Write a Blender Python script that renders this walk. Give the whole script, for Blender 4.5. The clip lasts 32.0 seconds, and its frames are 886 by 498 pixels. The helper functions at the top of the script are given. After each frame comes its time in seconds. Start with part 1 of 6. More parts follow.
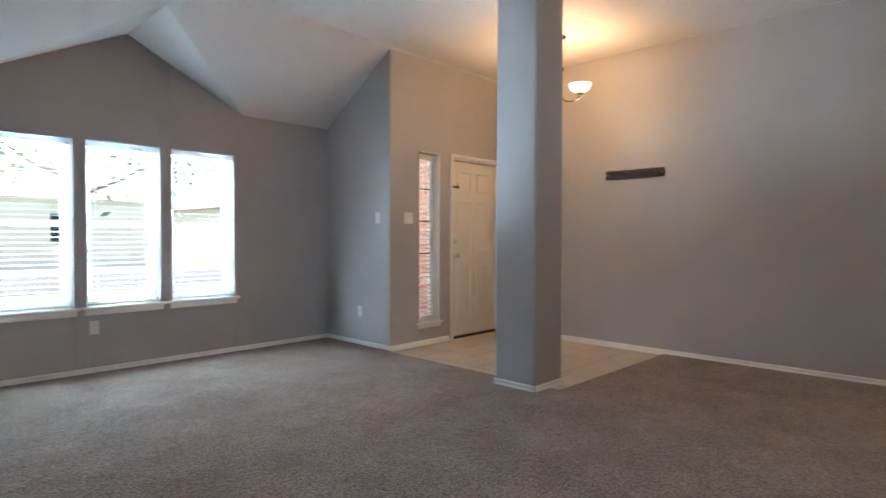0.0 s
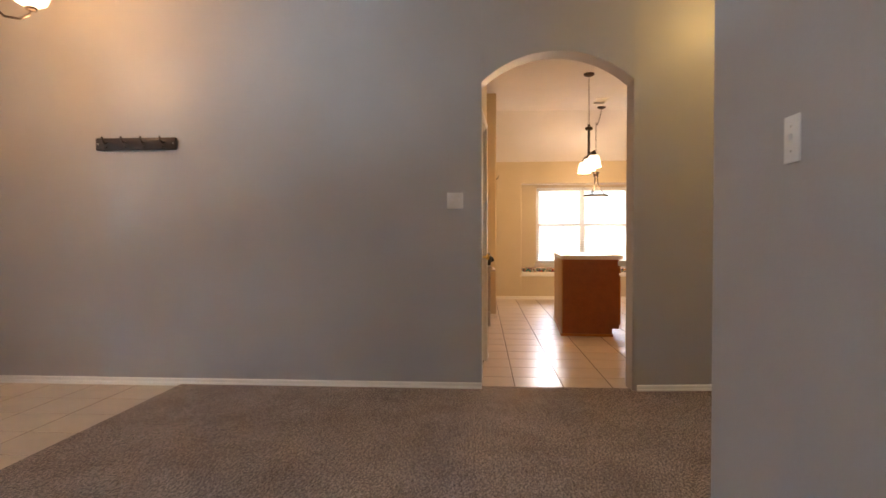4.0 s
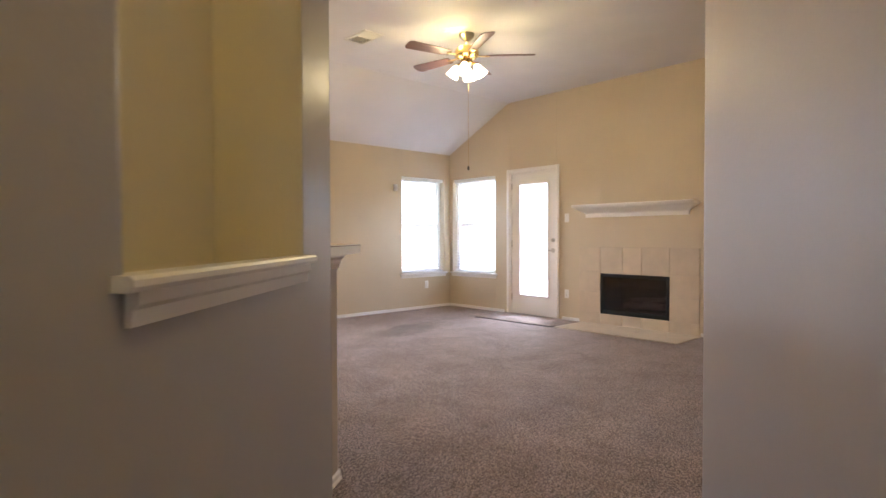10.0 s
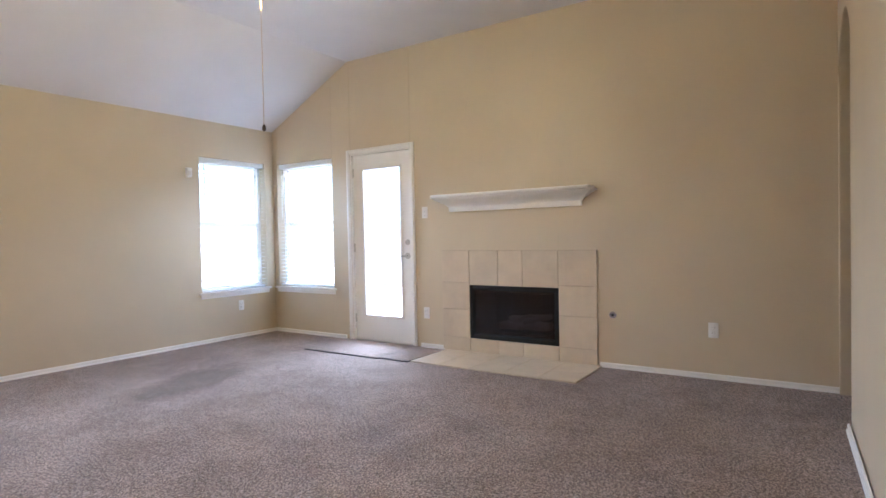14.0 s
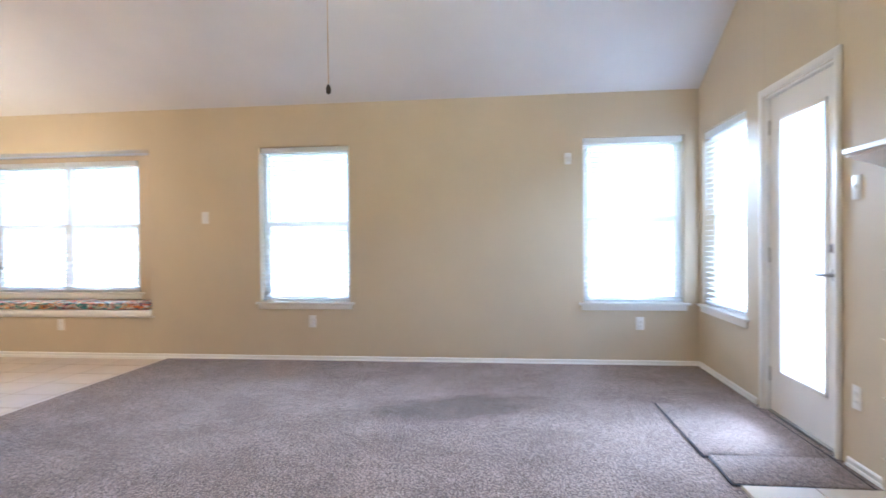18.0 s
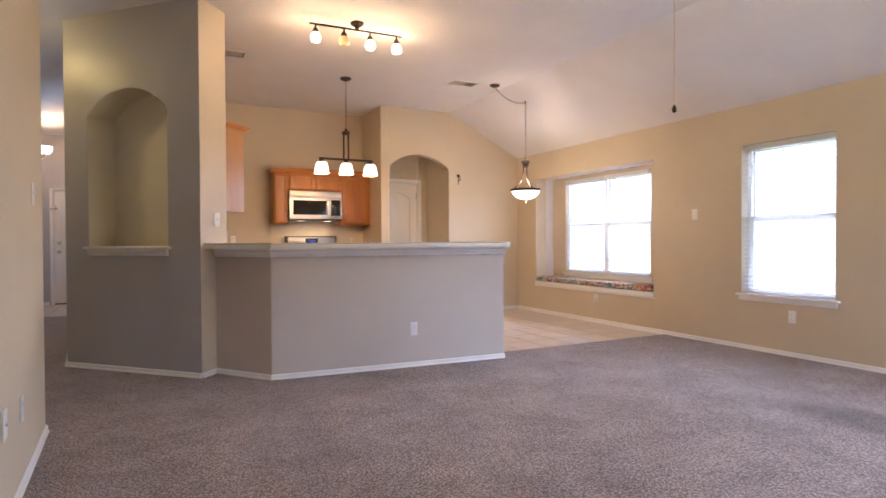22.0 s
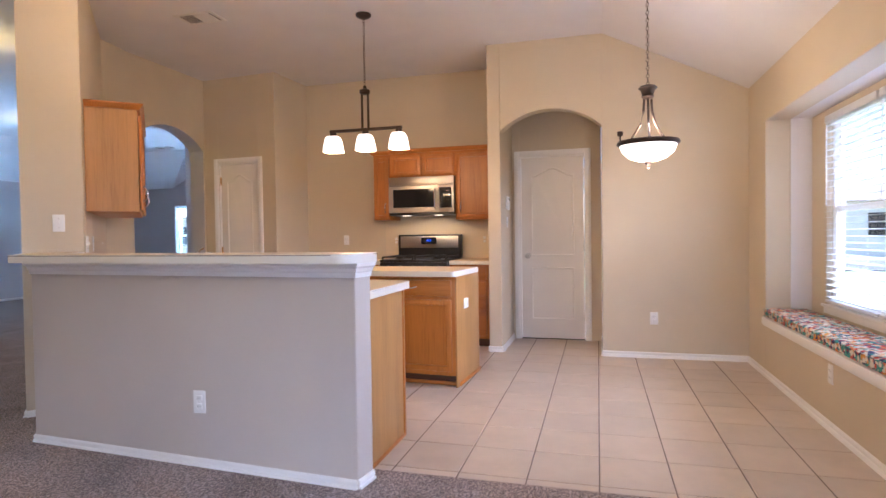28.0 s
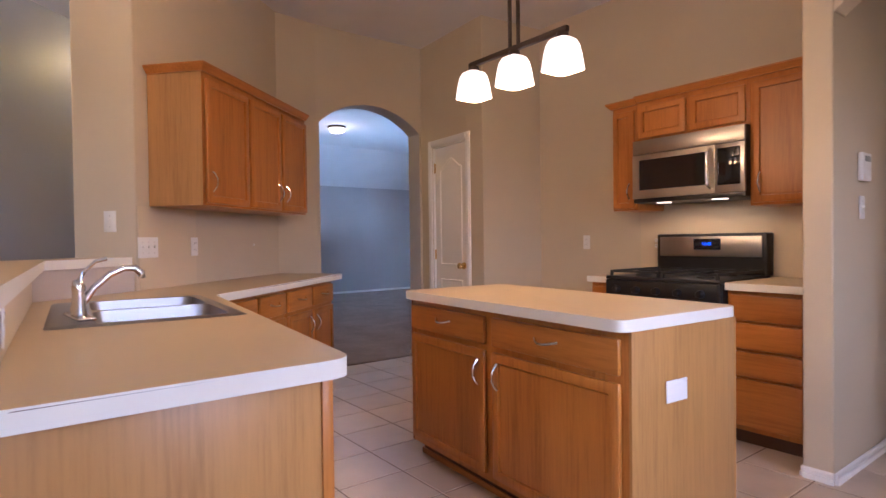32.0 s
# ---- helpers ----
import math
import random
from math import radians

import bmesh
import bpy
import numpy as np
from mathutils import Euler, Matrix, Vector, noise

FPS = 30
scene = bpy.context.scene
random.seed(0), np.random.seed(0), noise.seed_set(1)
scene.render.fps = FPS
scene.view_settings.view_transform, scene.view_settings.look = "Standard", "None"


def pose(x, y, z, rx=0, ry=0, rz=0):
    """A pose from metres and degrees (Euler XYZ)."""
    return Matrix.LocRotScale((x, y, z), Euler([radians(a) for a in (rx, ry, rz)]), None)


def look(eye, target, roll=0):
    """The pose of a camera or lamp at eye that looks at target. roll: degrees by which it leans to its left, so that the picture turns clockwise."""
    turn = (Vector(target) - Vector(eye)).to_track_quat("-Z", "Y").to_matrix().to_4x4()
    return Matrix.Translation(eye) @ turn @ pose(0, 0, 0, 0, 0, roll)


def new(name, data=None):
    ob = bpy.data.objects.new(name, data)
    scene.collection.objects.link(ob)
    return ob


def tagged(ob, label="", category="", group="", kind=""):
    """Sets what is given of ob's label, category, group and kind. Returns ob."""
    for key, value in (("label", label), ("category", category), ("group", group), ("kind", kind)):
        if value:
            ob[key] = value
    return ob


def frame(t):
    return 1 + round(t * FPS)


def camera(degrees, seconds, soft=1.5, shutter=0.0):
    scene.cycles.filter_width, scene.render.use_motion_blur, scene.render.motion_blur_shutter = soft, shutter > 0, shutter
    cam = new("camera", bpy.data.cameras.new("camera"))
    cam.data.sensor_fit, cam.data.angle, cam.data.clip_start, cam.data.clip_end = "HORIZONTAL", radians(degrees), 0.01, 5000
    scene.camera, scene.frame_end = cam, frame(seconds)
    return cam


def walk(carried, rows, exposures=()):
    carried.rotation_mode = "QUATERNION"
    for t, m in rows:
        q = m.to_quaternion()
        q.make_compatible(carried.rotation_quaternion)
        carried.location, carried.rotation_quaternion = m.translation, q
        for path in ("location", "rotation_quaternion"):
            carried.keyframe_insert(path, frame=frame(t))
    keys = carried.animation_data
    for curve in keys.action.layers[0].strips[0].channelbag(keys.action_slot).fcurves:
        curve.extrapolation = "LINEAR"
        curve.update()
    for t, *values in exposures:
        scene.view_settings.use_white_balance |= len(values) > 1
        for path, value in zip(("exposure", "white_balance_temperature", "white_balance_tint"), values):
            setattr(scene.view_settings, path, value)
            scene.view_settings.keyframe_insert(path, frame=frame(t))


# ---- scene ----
cam = camera(76.2, 32.0, 1.5, 0.4)
PATH = [
    (0, (0.07, 0.681, 1.162), (1.514, 2.064, 1.117), 0.1),
    (0.5, (0.096, 0.596, 1.177), (1.699, 1.79, 1.135), -0.1),
    (1, (0.137, 0.538, 1.175), (1.843, 1.582, 1.14), -0.1),
    (1.5, (0.17, 0.515, 1.152), (1.953, 1.421, 1.123), -0.2),
    (2, (0.301, 0.529, 1.117), (2.157, 1.272, 1.088), -0.2),
    (2.5, (0.538, 0.558, 1.122), (2.444, 1.164, 1.09), -0.2),
    (3, (0.846, 0.625, 1.123), (2.8, 1.05, 1.084), -0.2),
    (3.5, (1.151, 0.673, 1.115), (3.139, 0.881, 1.075), -0.2),
    (4, (1.514, 0.696, 1.103), (3.509, 0.832, 1.061), -0.1),
    (4.5, (1.879, 0.71, 1.121), (3.878, 0.745, 1.072), 0.0),
    (6.5, (3.333, 0.45, 1.108), (5.322, 0.249, 1.063), -0.1),
    (7, (3.654, 0.369, 1.103), (5.644, 0.173, 1.06), -0.2),
    (7.5, (3.944, 0.241, 1.111), (5.926, -0.022, 1.066), 0.1),
    (8, (4.178, 0.069, 1.097), (6.065, -0.594, 1.058), 0.1),
    (8.5, (4.296, -0.201, 1.097), (6.044, -1.171, 1.043), 0.6),
    (9, (4.516, -0.578, 1.115), (6.098, -1.802, 1.07), 0.2),
    (9.5, (4.712, -0.881, 1.118), (6.211, -2.204, 1.074), -0.2),
    (10, (4.94, -1.193, 1.12), (6.414, -2.545, 1.077), -0.2),
    (10.5, (5.185, -1.495, 1.121), (6.614, -2.892, 1.079), -0.4),
    (11, (5.427, -1.789, 1.106), (6.844, -3.2, 1.067), -0.2),
    (11.5, (5.624, -2.051, 1.103), (7.006, -3.496, 1.063), -0.5),
    (12, (5.77, -2.297, 1.101), (7.089, -3.799, 1.061), -0.8),
    (12.5, (5.869, -2.41, 1.105), (7.109, -3.977, 1.064), -0.9),
    (13, (5.972, -2.495, 1.104), (7.099, -4.146, 1.065), -0.4),
    (13.5, (6.007, -2.633, 1.108), (7.106, -4.303, 1.066), -1.1),
    (16, (6.333, -4.187, 1.143), (7.846, -5.493, 1.095), -1.3),
    (17, (6.312, -5.023, 1.148), (8.209, -5.656, 1.107), -0.7),
    (17.5, (6.32, -5.453, 1.14), (8.311, -5.634, 1.1), -0.7),
    (18, (6.438, -5.811, 1.132), (8.424, -5.576, 1.102), -0.6),
    (18.5, (6.508, -6.21, 1.133), (8.376, -5.494, 1.113), -0.5),
    (19, (6.545, -6.451, 1.128), (8.288, -5.471, 1.109), -0.5),
    (19.5, (6.526, -6.782, 1.116), (8.028, -5.462, 1.1), -0.5),
    (20, (6.451, -7.055, 1.095), (7.754, -5.538, 1.078), -0.4),
    (20.5, (6.306, -7.163, 1.087), (7.54, -5.589, 1.065), -0.4),
    (21, (6.242, -7.161, 1.078), (7.376, -5.514, 1.057), -0.4),
    (21.5, (6.271, -7.154, 1.084), (7.298, -5.438, 1.06), -0.3),
    (22, (6.364, -7.138, 1.096), (7.269, -5.355, 1.069), -0.3),
    (22.2, (6.402, -7.121, 1.088), (7.253, -5.311, 1.062), -0.3),
    (22.5, (6.493, -7.114, 1.1), (7.275, -5.273, 1.069), -0.3),
    (23, (6.723, -7.038, 1.075), (7.452, -5.176, 1.044), -0.4),
    (23.5, (7.006, -6.88, 1.083), (7.703, -5.006, 1.045), -0.4),
    (24, (7.332, -6.739, 1.091), (7.972, -4.844, 1.052), -0.5),
    (24.5, (7.703, -6.582, 1.092), (8.196, -4.644, 1.052), -0.5),
    (26.5, (9.415, -5.988, 1.139), (9.398, -3.989, 1.095), -0.8),
    (27, (9.729, -5.728, 1.134), (9.52, -3.739, 1.09), -0.9),
    (27.5, (10.038, -5.42, 1.144), (9.692, -3.45, 1.101), -0.8),
    (28, (10.301, -5.073, 1.161), (9.772, -3.144, 1.116), -0.8),
    (28.5, (10.468, -4.705, 1.172), (9.813, -2.816, 1.13), -0.9),
    (29, (10.622, -4.371, 1.17), (9.758, -2.568, 1.132), -1.0),
    (29.5, (10.707, -4.026, 1.176), (9.652, -2.327, 1.137), -0.9),
    (30, (10.756, -3.664, 1.186), (9.561, -2.061, 1.149), -0.9),
    (30.5, (10.722, -3.316, 1.176), (9.366, -1.846, 1.137), -1.0),
    (31, (10.636, -2.973, 1.169), (9.202, -1.579, 1.128), -0.9),
    (31.5, (10.511, -2.705, 1.163), (8.964, -1.438, 1.129), -0.9),
    (32, (10.358, -2.521, 1.161), (8.767, -1.309, 1.13), -0.7),
]
EXPOSURES = [(0, 2.5, 6350, 15), (3, 2.6, 6850, 20), (7, 2.62, 6450, 15), (8, 2.45, 6350, 15), (9.5, 2.5, 5900, 16), (11, 2.65, 5150, 14), (13, 2.65, 4920, 11), (16, 2.68, 4750, 11), (18, 2.72, 4650, 9), (20.5, 2.6, 5100, 19), (27.5, 2.55, 4880, 20), (30, 2.42, 4950, 25), (32, 2.17, 4980, 28)]
walk(cam, [(t, look(eye, target, roll)) for t, eye, target, roll in PATH], EXPOSURES)

# ---- world and exposure ----
world = bpy.data.worlds.new("sky")
scene.world = world
world.use_nodes = True
sky = world.node_tree.nodes.new("ShaderNodeTexSky")
sky.sky_type, sky.sun_disc = "NISHITA", False
sky.sun_elevation, sky.sun_rotation = radians(69.9), radians(-84.3)
sky.altitude, sky.dust_density, sky.ozone_density = 100, 2.0, 1.0
world.node_tree.nodes["Background"].inputs[1].default_value = 0.11
world.node_tree.links.new(sky.outputs[0], world.node_tree.nodes["Background"].inputs[0])
sun = new("sun", bpy.data.lights.new("sun", "SUN"))
sun.data.energy, sun.data.angle, sun.data.color = 4.6, radians(2), (1.0, 0.95, 0.88)
sun.matrix_world = look((0, 0, 20), (1.0, -0.1, 17.25))


def lamp(name, place, watts, size=0.06, colour=(1.0, 0.78, 0.52)):
    ob = new(name, bpy.data.lights.new(name, "POINT"))
    ob.data.energy, ob.data.shadow_soft_size, ob.data.color = watts, size, colour
    ob.location = place
    return ob


def window_lamp(name, place, target, width, height, watts, colour=(0.98, 0.97, 0.95)):
    ob = new(name, bpy.data.lights.new(name, "AREA"))
    ob.data.shape, ob.data.size, ob.data.size_y, ob.data.energy, ob.data.color = "RECTANGLE", width, height, watts, colour
    ob.data.spread = radians(120)
    ob.matrix_world = look(place, target)
    return ob


SKY = (0.93, 0.96, 1.0)
# Sky light that falls in through the window openings, from above their heads.
window_lamp("sky_light", (13.6, -6.87, 2.35), (11.6, -6.87, 1.35), 1.4, 1.0, 27, SKY)
window_lamp("sky_light", (13.6, -3.84, 2.35), (11.6, -3.84, 1.35), 1.4, 1.0, 23, SKY)
window_lamp("sky_light", (14.0, -1.1, 2.35), (12.0, -1.1, 1.35), 2.2, 1.0, 37, SKY)
window_lamp("sky_light", (11.9, -9.5, 2.45), (10.5, -7.3, 1.2), 1.2, 0.9, 16, SKY)
window_lamp("sky_light", (10.5, -10.2, 2.95), (9.6, -7.4, 1.1), 3.0, 1.5, 74, SKY)
window_lamp("sky_light", (1.5, 9.0, 2.85), (1.6, 6.1, 1.45), 3.4, 0.8, 10, (0.58, 0.85, 1.0))
# Added fill lamp low outside, standing in for daylight bounced off the ground
window_lamp("ground_bounce_fill", (1.5, 8.1, 0.06), (1.6, 6.1, 1.35), 3.4, 0.5, 280, (0.58, 0.85, 1.0))


# ---- materials ----
def material(name, colour, rough=0.6, metal=0.0, spec=0.5):
    m = bpy.data.materials.new(name)
    m.use_nodes = True
    s = m.node_tree.nodes["Principled BSDF"]
    s.inputs["Base Color"].default_value = (*colour, 1)
    s.inputs["Roughness"].default_value, s.inputs["Metallic"].default_value = rough, metal
    s.inputs["Specular IOR Level"].default_value = spec
    return m


def node(m, kind, **values):
    n = m.node_tree.nodes.new(kind)
    for key, value in values.items():
        n.inputs[key.replace("_", " ")].default_value = value
    return n


def link(m, a, b):
    m.node_tree.links.new(a, b)


def shader(m):
    return m.node_tree.nodes["Principled BSDF"]


def coords(m, scale=(1, 1, 1), kind="Object"):
    c = m.node_tree.nodes.new("ShaderNodeTexCoord")
    p = m.node_tree.nodes.new("ShaderNodeMapping")
    p.inputs["Scale"].default_value = scale
    link(m, c.outputs[kind], p.inputs[0])
    return p.outputs[0]


def noise_of(m, vector, scale, detail=3.0, rough=0.5):
    n = node(m, "ShaderNodeTexNoise", Scale=scale, Detail=detail, Roughness=rough)
    link(m, vector, n.inputs["Vector"])
    return n.outputs["Fac"]


def ramp(m, fac, stops):
    r = m.node_tree.nodes.new("ShaderNodeValToRGB")
    while len(r.color_ramp.elements) < len(stops):
        r.color_ramp.elements.new(0.5)
    for e, (at, colour) in zip(r.color_ramp.elements, stops):
        e.position, e.color = at, (*colour, 1)
    link(m, fac, r.inputs[0])
    return r.outputs[0]


def bump(m, fac, strength, distance, normal=None):
    b = node(m, "ShaderNodeBump", Strength=strength, Distance=distance)
    link(m, fac, b.inputs["Height"])
    if normal:
        link(m, normal, b.inputs["Normal"])
    return b.outputs[0]


def shade(c, k):
    return tuple(min(1.0, v * k) for v in c)


def paint(name, colour, rough=0.55, texture=0.25, scale=90.0, rounded=0.0):
    m = material(name, colour, rough)
    v = coords(m)
    base = ramp(m, noise_of(m, v, 1.3, 4), [(0.3, shade(colour, 0.95)), (0.7, shade(colour, 1.04))])
    link(m, base, shader(m).inputs["Base Color"])
    normal = None
    if rounded:
        b = m.node_tree.nodes.new("ShaderNodeBevel")
        b.samples = 4
        b.inputs["Radius"].default_value = rounded
        normal = b.outputs[0]
    link(m, bump(m, noise_of(m, v, scale, 2), texture, 0.002, normal), shader(m).inputs["Normal"])
    return m


M_GREY = paint("grey_wall_paint", (0.432, 0.415, 0.418), 0.4, 0.3, 70, 0.018)
M_TAN = paint("tan_wall_paint", (0.59, 0.50, 0.355), 0.5, 0.3, 70, 0.018)
# Niche paint lightened: the hall lamp's light is put into its colour
M_NICHE = paint("lamplit_niche_paint", (0.74, 0.68, 0.50), 0.5, 0.3, 70, 0.018)
M_TAUPE = paint("taupe_wall_paint", (0.56, 0.495, 0.435), 0.5, 0.3, 70, 0.018)
M_CEIL = paint("ceiling_paint", (0.72, 0.70, 0.70), 0.8, 0.6, 45)
M_TRIM = paint("white_trim_paint", (0.84, 0.82, 0.79), 0.35, 0.08, 40)
M_DOOR = paint("white_door_paint", (0.82, 0.78, 0.72), 0.28, 0.15, 25)
M_PLATE = material("white_plastic", (0.80, 0.79, 0.77), 0.3)
M_DUCT = material("grey_duct", (0.22, 0.20, 0.19), 0.7)
M_SLOT = material("dark_slot", (0.02, 0.02, 0.02), 0.6)
M_BRONZE = material("dark_bronze", (0.055, 0.038, 0.030), 0.38, 0.7)
M_BRASS = material("polished_brass", (0.75, 0.52, 0.20), 0.22, 1.0)
M_NICKEL = material("satin_nickel", (0.55, 0.53, 0.50), 0.28, 1.0)
M_CHROME = material("chrome", (0.75, 0.75, 0.76), 0.1, 1.0)
M_BLACK = material("black_enamel", (0.012, 0.012, 0.013), 0.36)
M_STOVE = material("black_stove_paint", (0.010, 0.010, 0.010), 0.6, 0.0, 0.2)
M_IRON = material("cast_iron", (0.02, 0.02, 0.02), 0.6)
M_DARKGLASS = material("dark_glass", (0.012, 0.012, 0.014), 0.06)
def blind_material():
    m = material("white_blind_slat", (0.82, 0.83, 0.83), 0.45)
    t = m.node_tree.nodes.new("ShaderNodeBsdfTranslucent")
    t.inputs["Color"].default_value = (0.80, 0.82, 0.82, 1)
    mix = m.node_tree.nodes.new("ShaderNodeMixShader")
    mix.inputs[0].default_value = 0.22
    link(m, shader(m).outputs[0], mix.inputs[1])
    link(m, t.outputs[0], mix.inputs[2])
    link(m, mix.outputs[0], m.node_tree.nodes["Material Output"].inputs[0])
    return m


M_BLIND = blind_material()
M_RACK = material("espresso_wood", (0.028, 0.016, 0.012), 0.4)
M_VENT = material("vent_enamel", (0.70, 0.67, 0.62), 0.45)


def glowing(name, colour, strength, base=(0.9, 0.88, 0.82)):
    m = material(name, base, 0.35)
    shader(m).inputs["Emission Color"].default_value = (*colour, 1)
    shader(m).inputs["Emission Strength"].default_value = strength
    return m


M_SHADE = glowing("lit_frosted_glass", (1.0, 0.80, 0.52), 0.45)
M_SHADE_HOT = glowing("lit_fan_glass", (1.0, 0.86, 0.55), 1.2)
M_CLOCK = glowing("blue_display", (0.02, 0.12, 1.0), 0.5, (0.01, 0.01, 0.02))
M_HOODLED = glowing("under_microwave_lamp", (1.0, 0.75, 0.42), 0.9)

M_STEEL = material("brushed_steel", (0.46, 0.43, 0.40), 0.32, 1.0)
v = coords(M_STEEL, (2, 2, 220))
link(M_STEEL, bump(M_STEEL, noise_of(M_STEEL, v, 4, 3), 0.06, 0.001), shader(M_STEEL).inputs["Normal"])


def glass_material(name="window_glass", tone=(1, 1, 1), gloss=0.05):
    m = material(name, tone, 0.0)
    t = m.node_tree.nodes.new("ShaderNodeBsdfTransparent")
    g = m.node_tree.nodes.new("ShaderNodeBsdfGlossy")
    g.inputs["Roughness"].default_value = 0.02
    mix = m.node_tree.nodes.new("ShaderNodeMixShader")
    mix.inputs[0].default_value = gloss
    t.inputs["Color"].default_value = (*tone, 1)
    link(m, t.outputs[0], mix.inputs[1])
    link(m, g.outputs[0], mix.inputs[2])
    link(m, mix.outputs[0], m.node_tree.nodes["Material Output"].inputs[0])
    return m


M_GLASS = glass_material()
M_SMOKE = glass_material("smoked_glass", (0.62, 0.56, 0.54), 0.04)


def carpet_material():
    m = material("beige_carpet", (0.3, 0.25, 0.21), 0.95, 0, 0.1)
    v = coords(m)
    tuft = noise_of(m, v, 95, 3, 0.8)
    patch = noise_of(m, v, 2.6, 6, 0.68)
    a = ramp(m, tuft, [(0.38, (0.062, 0.045, 0.037)), (0.5, (0.245, 0.180, 0.150)), (0.62, (0.55, 0.43, 0.37))])
    b = ramp(m, patch, [(0.36, (0.74, 0.72, 0.71)), (0.5, (0.91, 0.91, 0.91)), (0.62, (1.06, 1.06, 1.06))])
    mix = m.node_tree.nodes.new("ShaderNodeMix")
    mix.data_type, mix.blend_type = "RGBA", "MULTIPLY"
    mix.inputs[0].default_value = 1.0
    link(m, a, mix.inputs[6])
    link(m, b, mix.inputs[7])
    # A worn, dirty patch where furniture stood near the rear windows
    spot = m.node_tree.nodes.new("ShaderNodeMapping")
    spot.vector_type = "TEXTURE"
    spot.inputs["Location"].default_value = (10.2, -5.45, 0)
    spot.inputs["Rotation"].default_value = (0, 0, radians(108))
    spot.inputs["Scale"].default_value = (0.75, 0.32, 1)
    link(m, m.node_tree.nodes["Texture Coordinate"].outputs["Object"], spot.inputs[0])
    ball = m.node_tree.nodes.new("ShaderNodeTexGradient")
    ball.gradient_type = "SPHERICAL"
    link(m, spot.outputs[0], ball.inputs[0])
    edge = m.node_tree.nodes.new("ShaderNodeMath")
    edge.operation = "MULTIPLY"
    link(m, ball.outputs["Fac"], edge.inputs[0])
    link(m, noise_of(m, v, 7, 4, 0.6), edge.inputs[1])
    stain = ramp(m, edge.outputs[0], [(0.02, (1, 1, 1)), (0.22, (0.58, 0.54, 0.49))])
    dirt = m.node_tree.nodes.new("ShaderNodeMix")
    dirt.data_type, dirt.blend_type = "RGBA", "MULTIPLY"
    dirt.inputs[0].default_value = 1.0
    link(m, mix.outputs[2], dirt.inputs[6])
    link(m, stain, dirt.inputs[7])
    link(m, dirt.outputs[2], shader(m).inputs["Base Color"])
    shader(m).inputs["Sheen Weight"].default_value = 0.22
    shader(m).inputs["Sheen Roughness"].default_value = 0.4
    big = bump(m, patch, 0.2, 0.03)
    link(m, bump(m, tuft, 0.9, 0.008, big), shader(m).inputs["Normal"])
    return m


M_CARPET = carpet_material()


def tile_material(name, colour, rough):
    m = material(name, colour, rough)
    v = coords(m)
    info = m.node_tree.nodes.new("ShaderNodeObjectInfo")
    add = m.node_tree.nodes.new("ShaderNodeVectorMath")
    scaled = m.node_tree.nodes.new("ShaderNodeVectorMath")
    scaled.operation = "SCALE"
    scaled.inputs[0].default_value = (17, 31, 7)
    link(m, info.outputs["Random"], scaled.inputs["Scale"])
    link(m, v, add.inputs[0])
    link(m, scaled.outputs[0], add.inputs[1])
    fac = noise_of(m, add.outputs[0], 5, 5, 0.62)
    tint = ramp(m, fac, [(0.3, shade(colour, 0.90)), (0.55, colour), (0.75, shade(colour, 1.07))])
    tone = ramp(m, info.outputs["Random"], [(0, (0.94, 0.94, 0.94)), (1, (1.04, 1.03, 1.02))])
    mix = m.node_tree.nodes.new("ShaderNodeMix")
    mix.data_type, mix.blend_type = "RGBA", "MULTIPLY"
    mix.inputs[0].default_value = 1.0
    link(m, tint, mix.inputs[6])
    link(m, tone, mix.inputs[7])
    link(m, mix.outputs[2], shader(m).inputs["Base Color"])
    link(m, bump(m, fac, 0.10, 0.004), shader(m).inputs["Normal"])
    return m


M_TILE = tile_material("cream_ceramic_tile", (0.55, 0.45, 0.35), 0.3)
M_FPTILE = tile_material("cream_fireplace_tile", (0.60, 0.505, 0.375), 0.35)
M_GROUT = paint("dark_grout", (0.19, 0.145, 0.115), 0.9, 0.5, 200)
M_GROUTL = paint("light_grout", (0.50, 0.42, 0.32), 0.9, 0.5, 200)


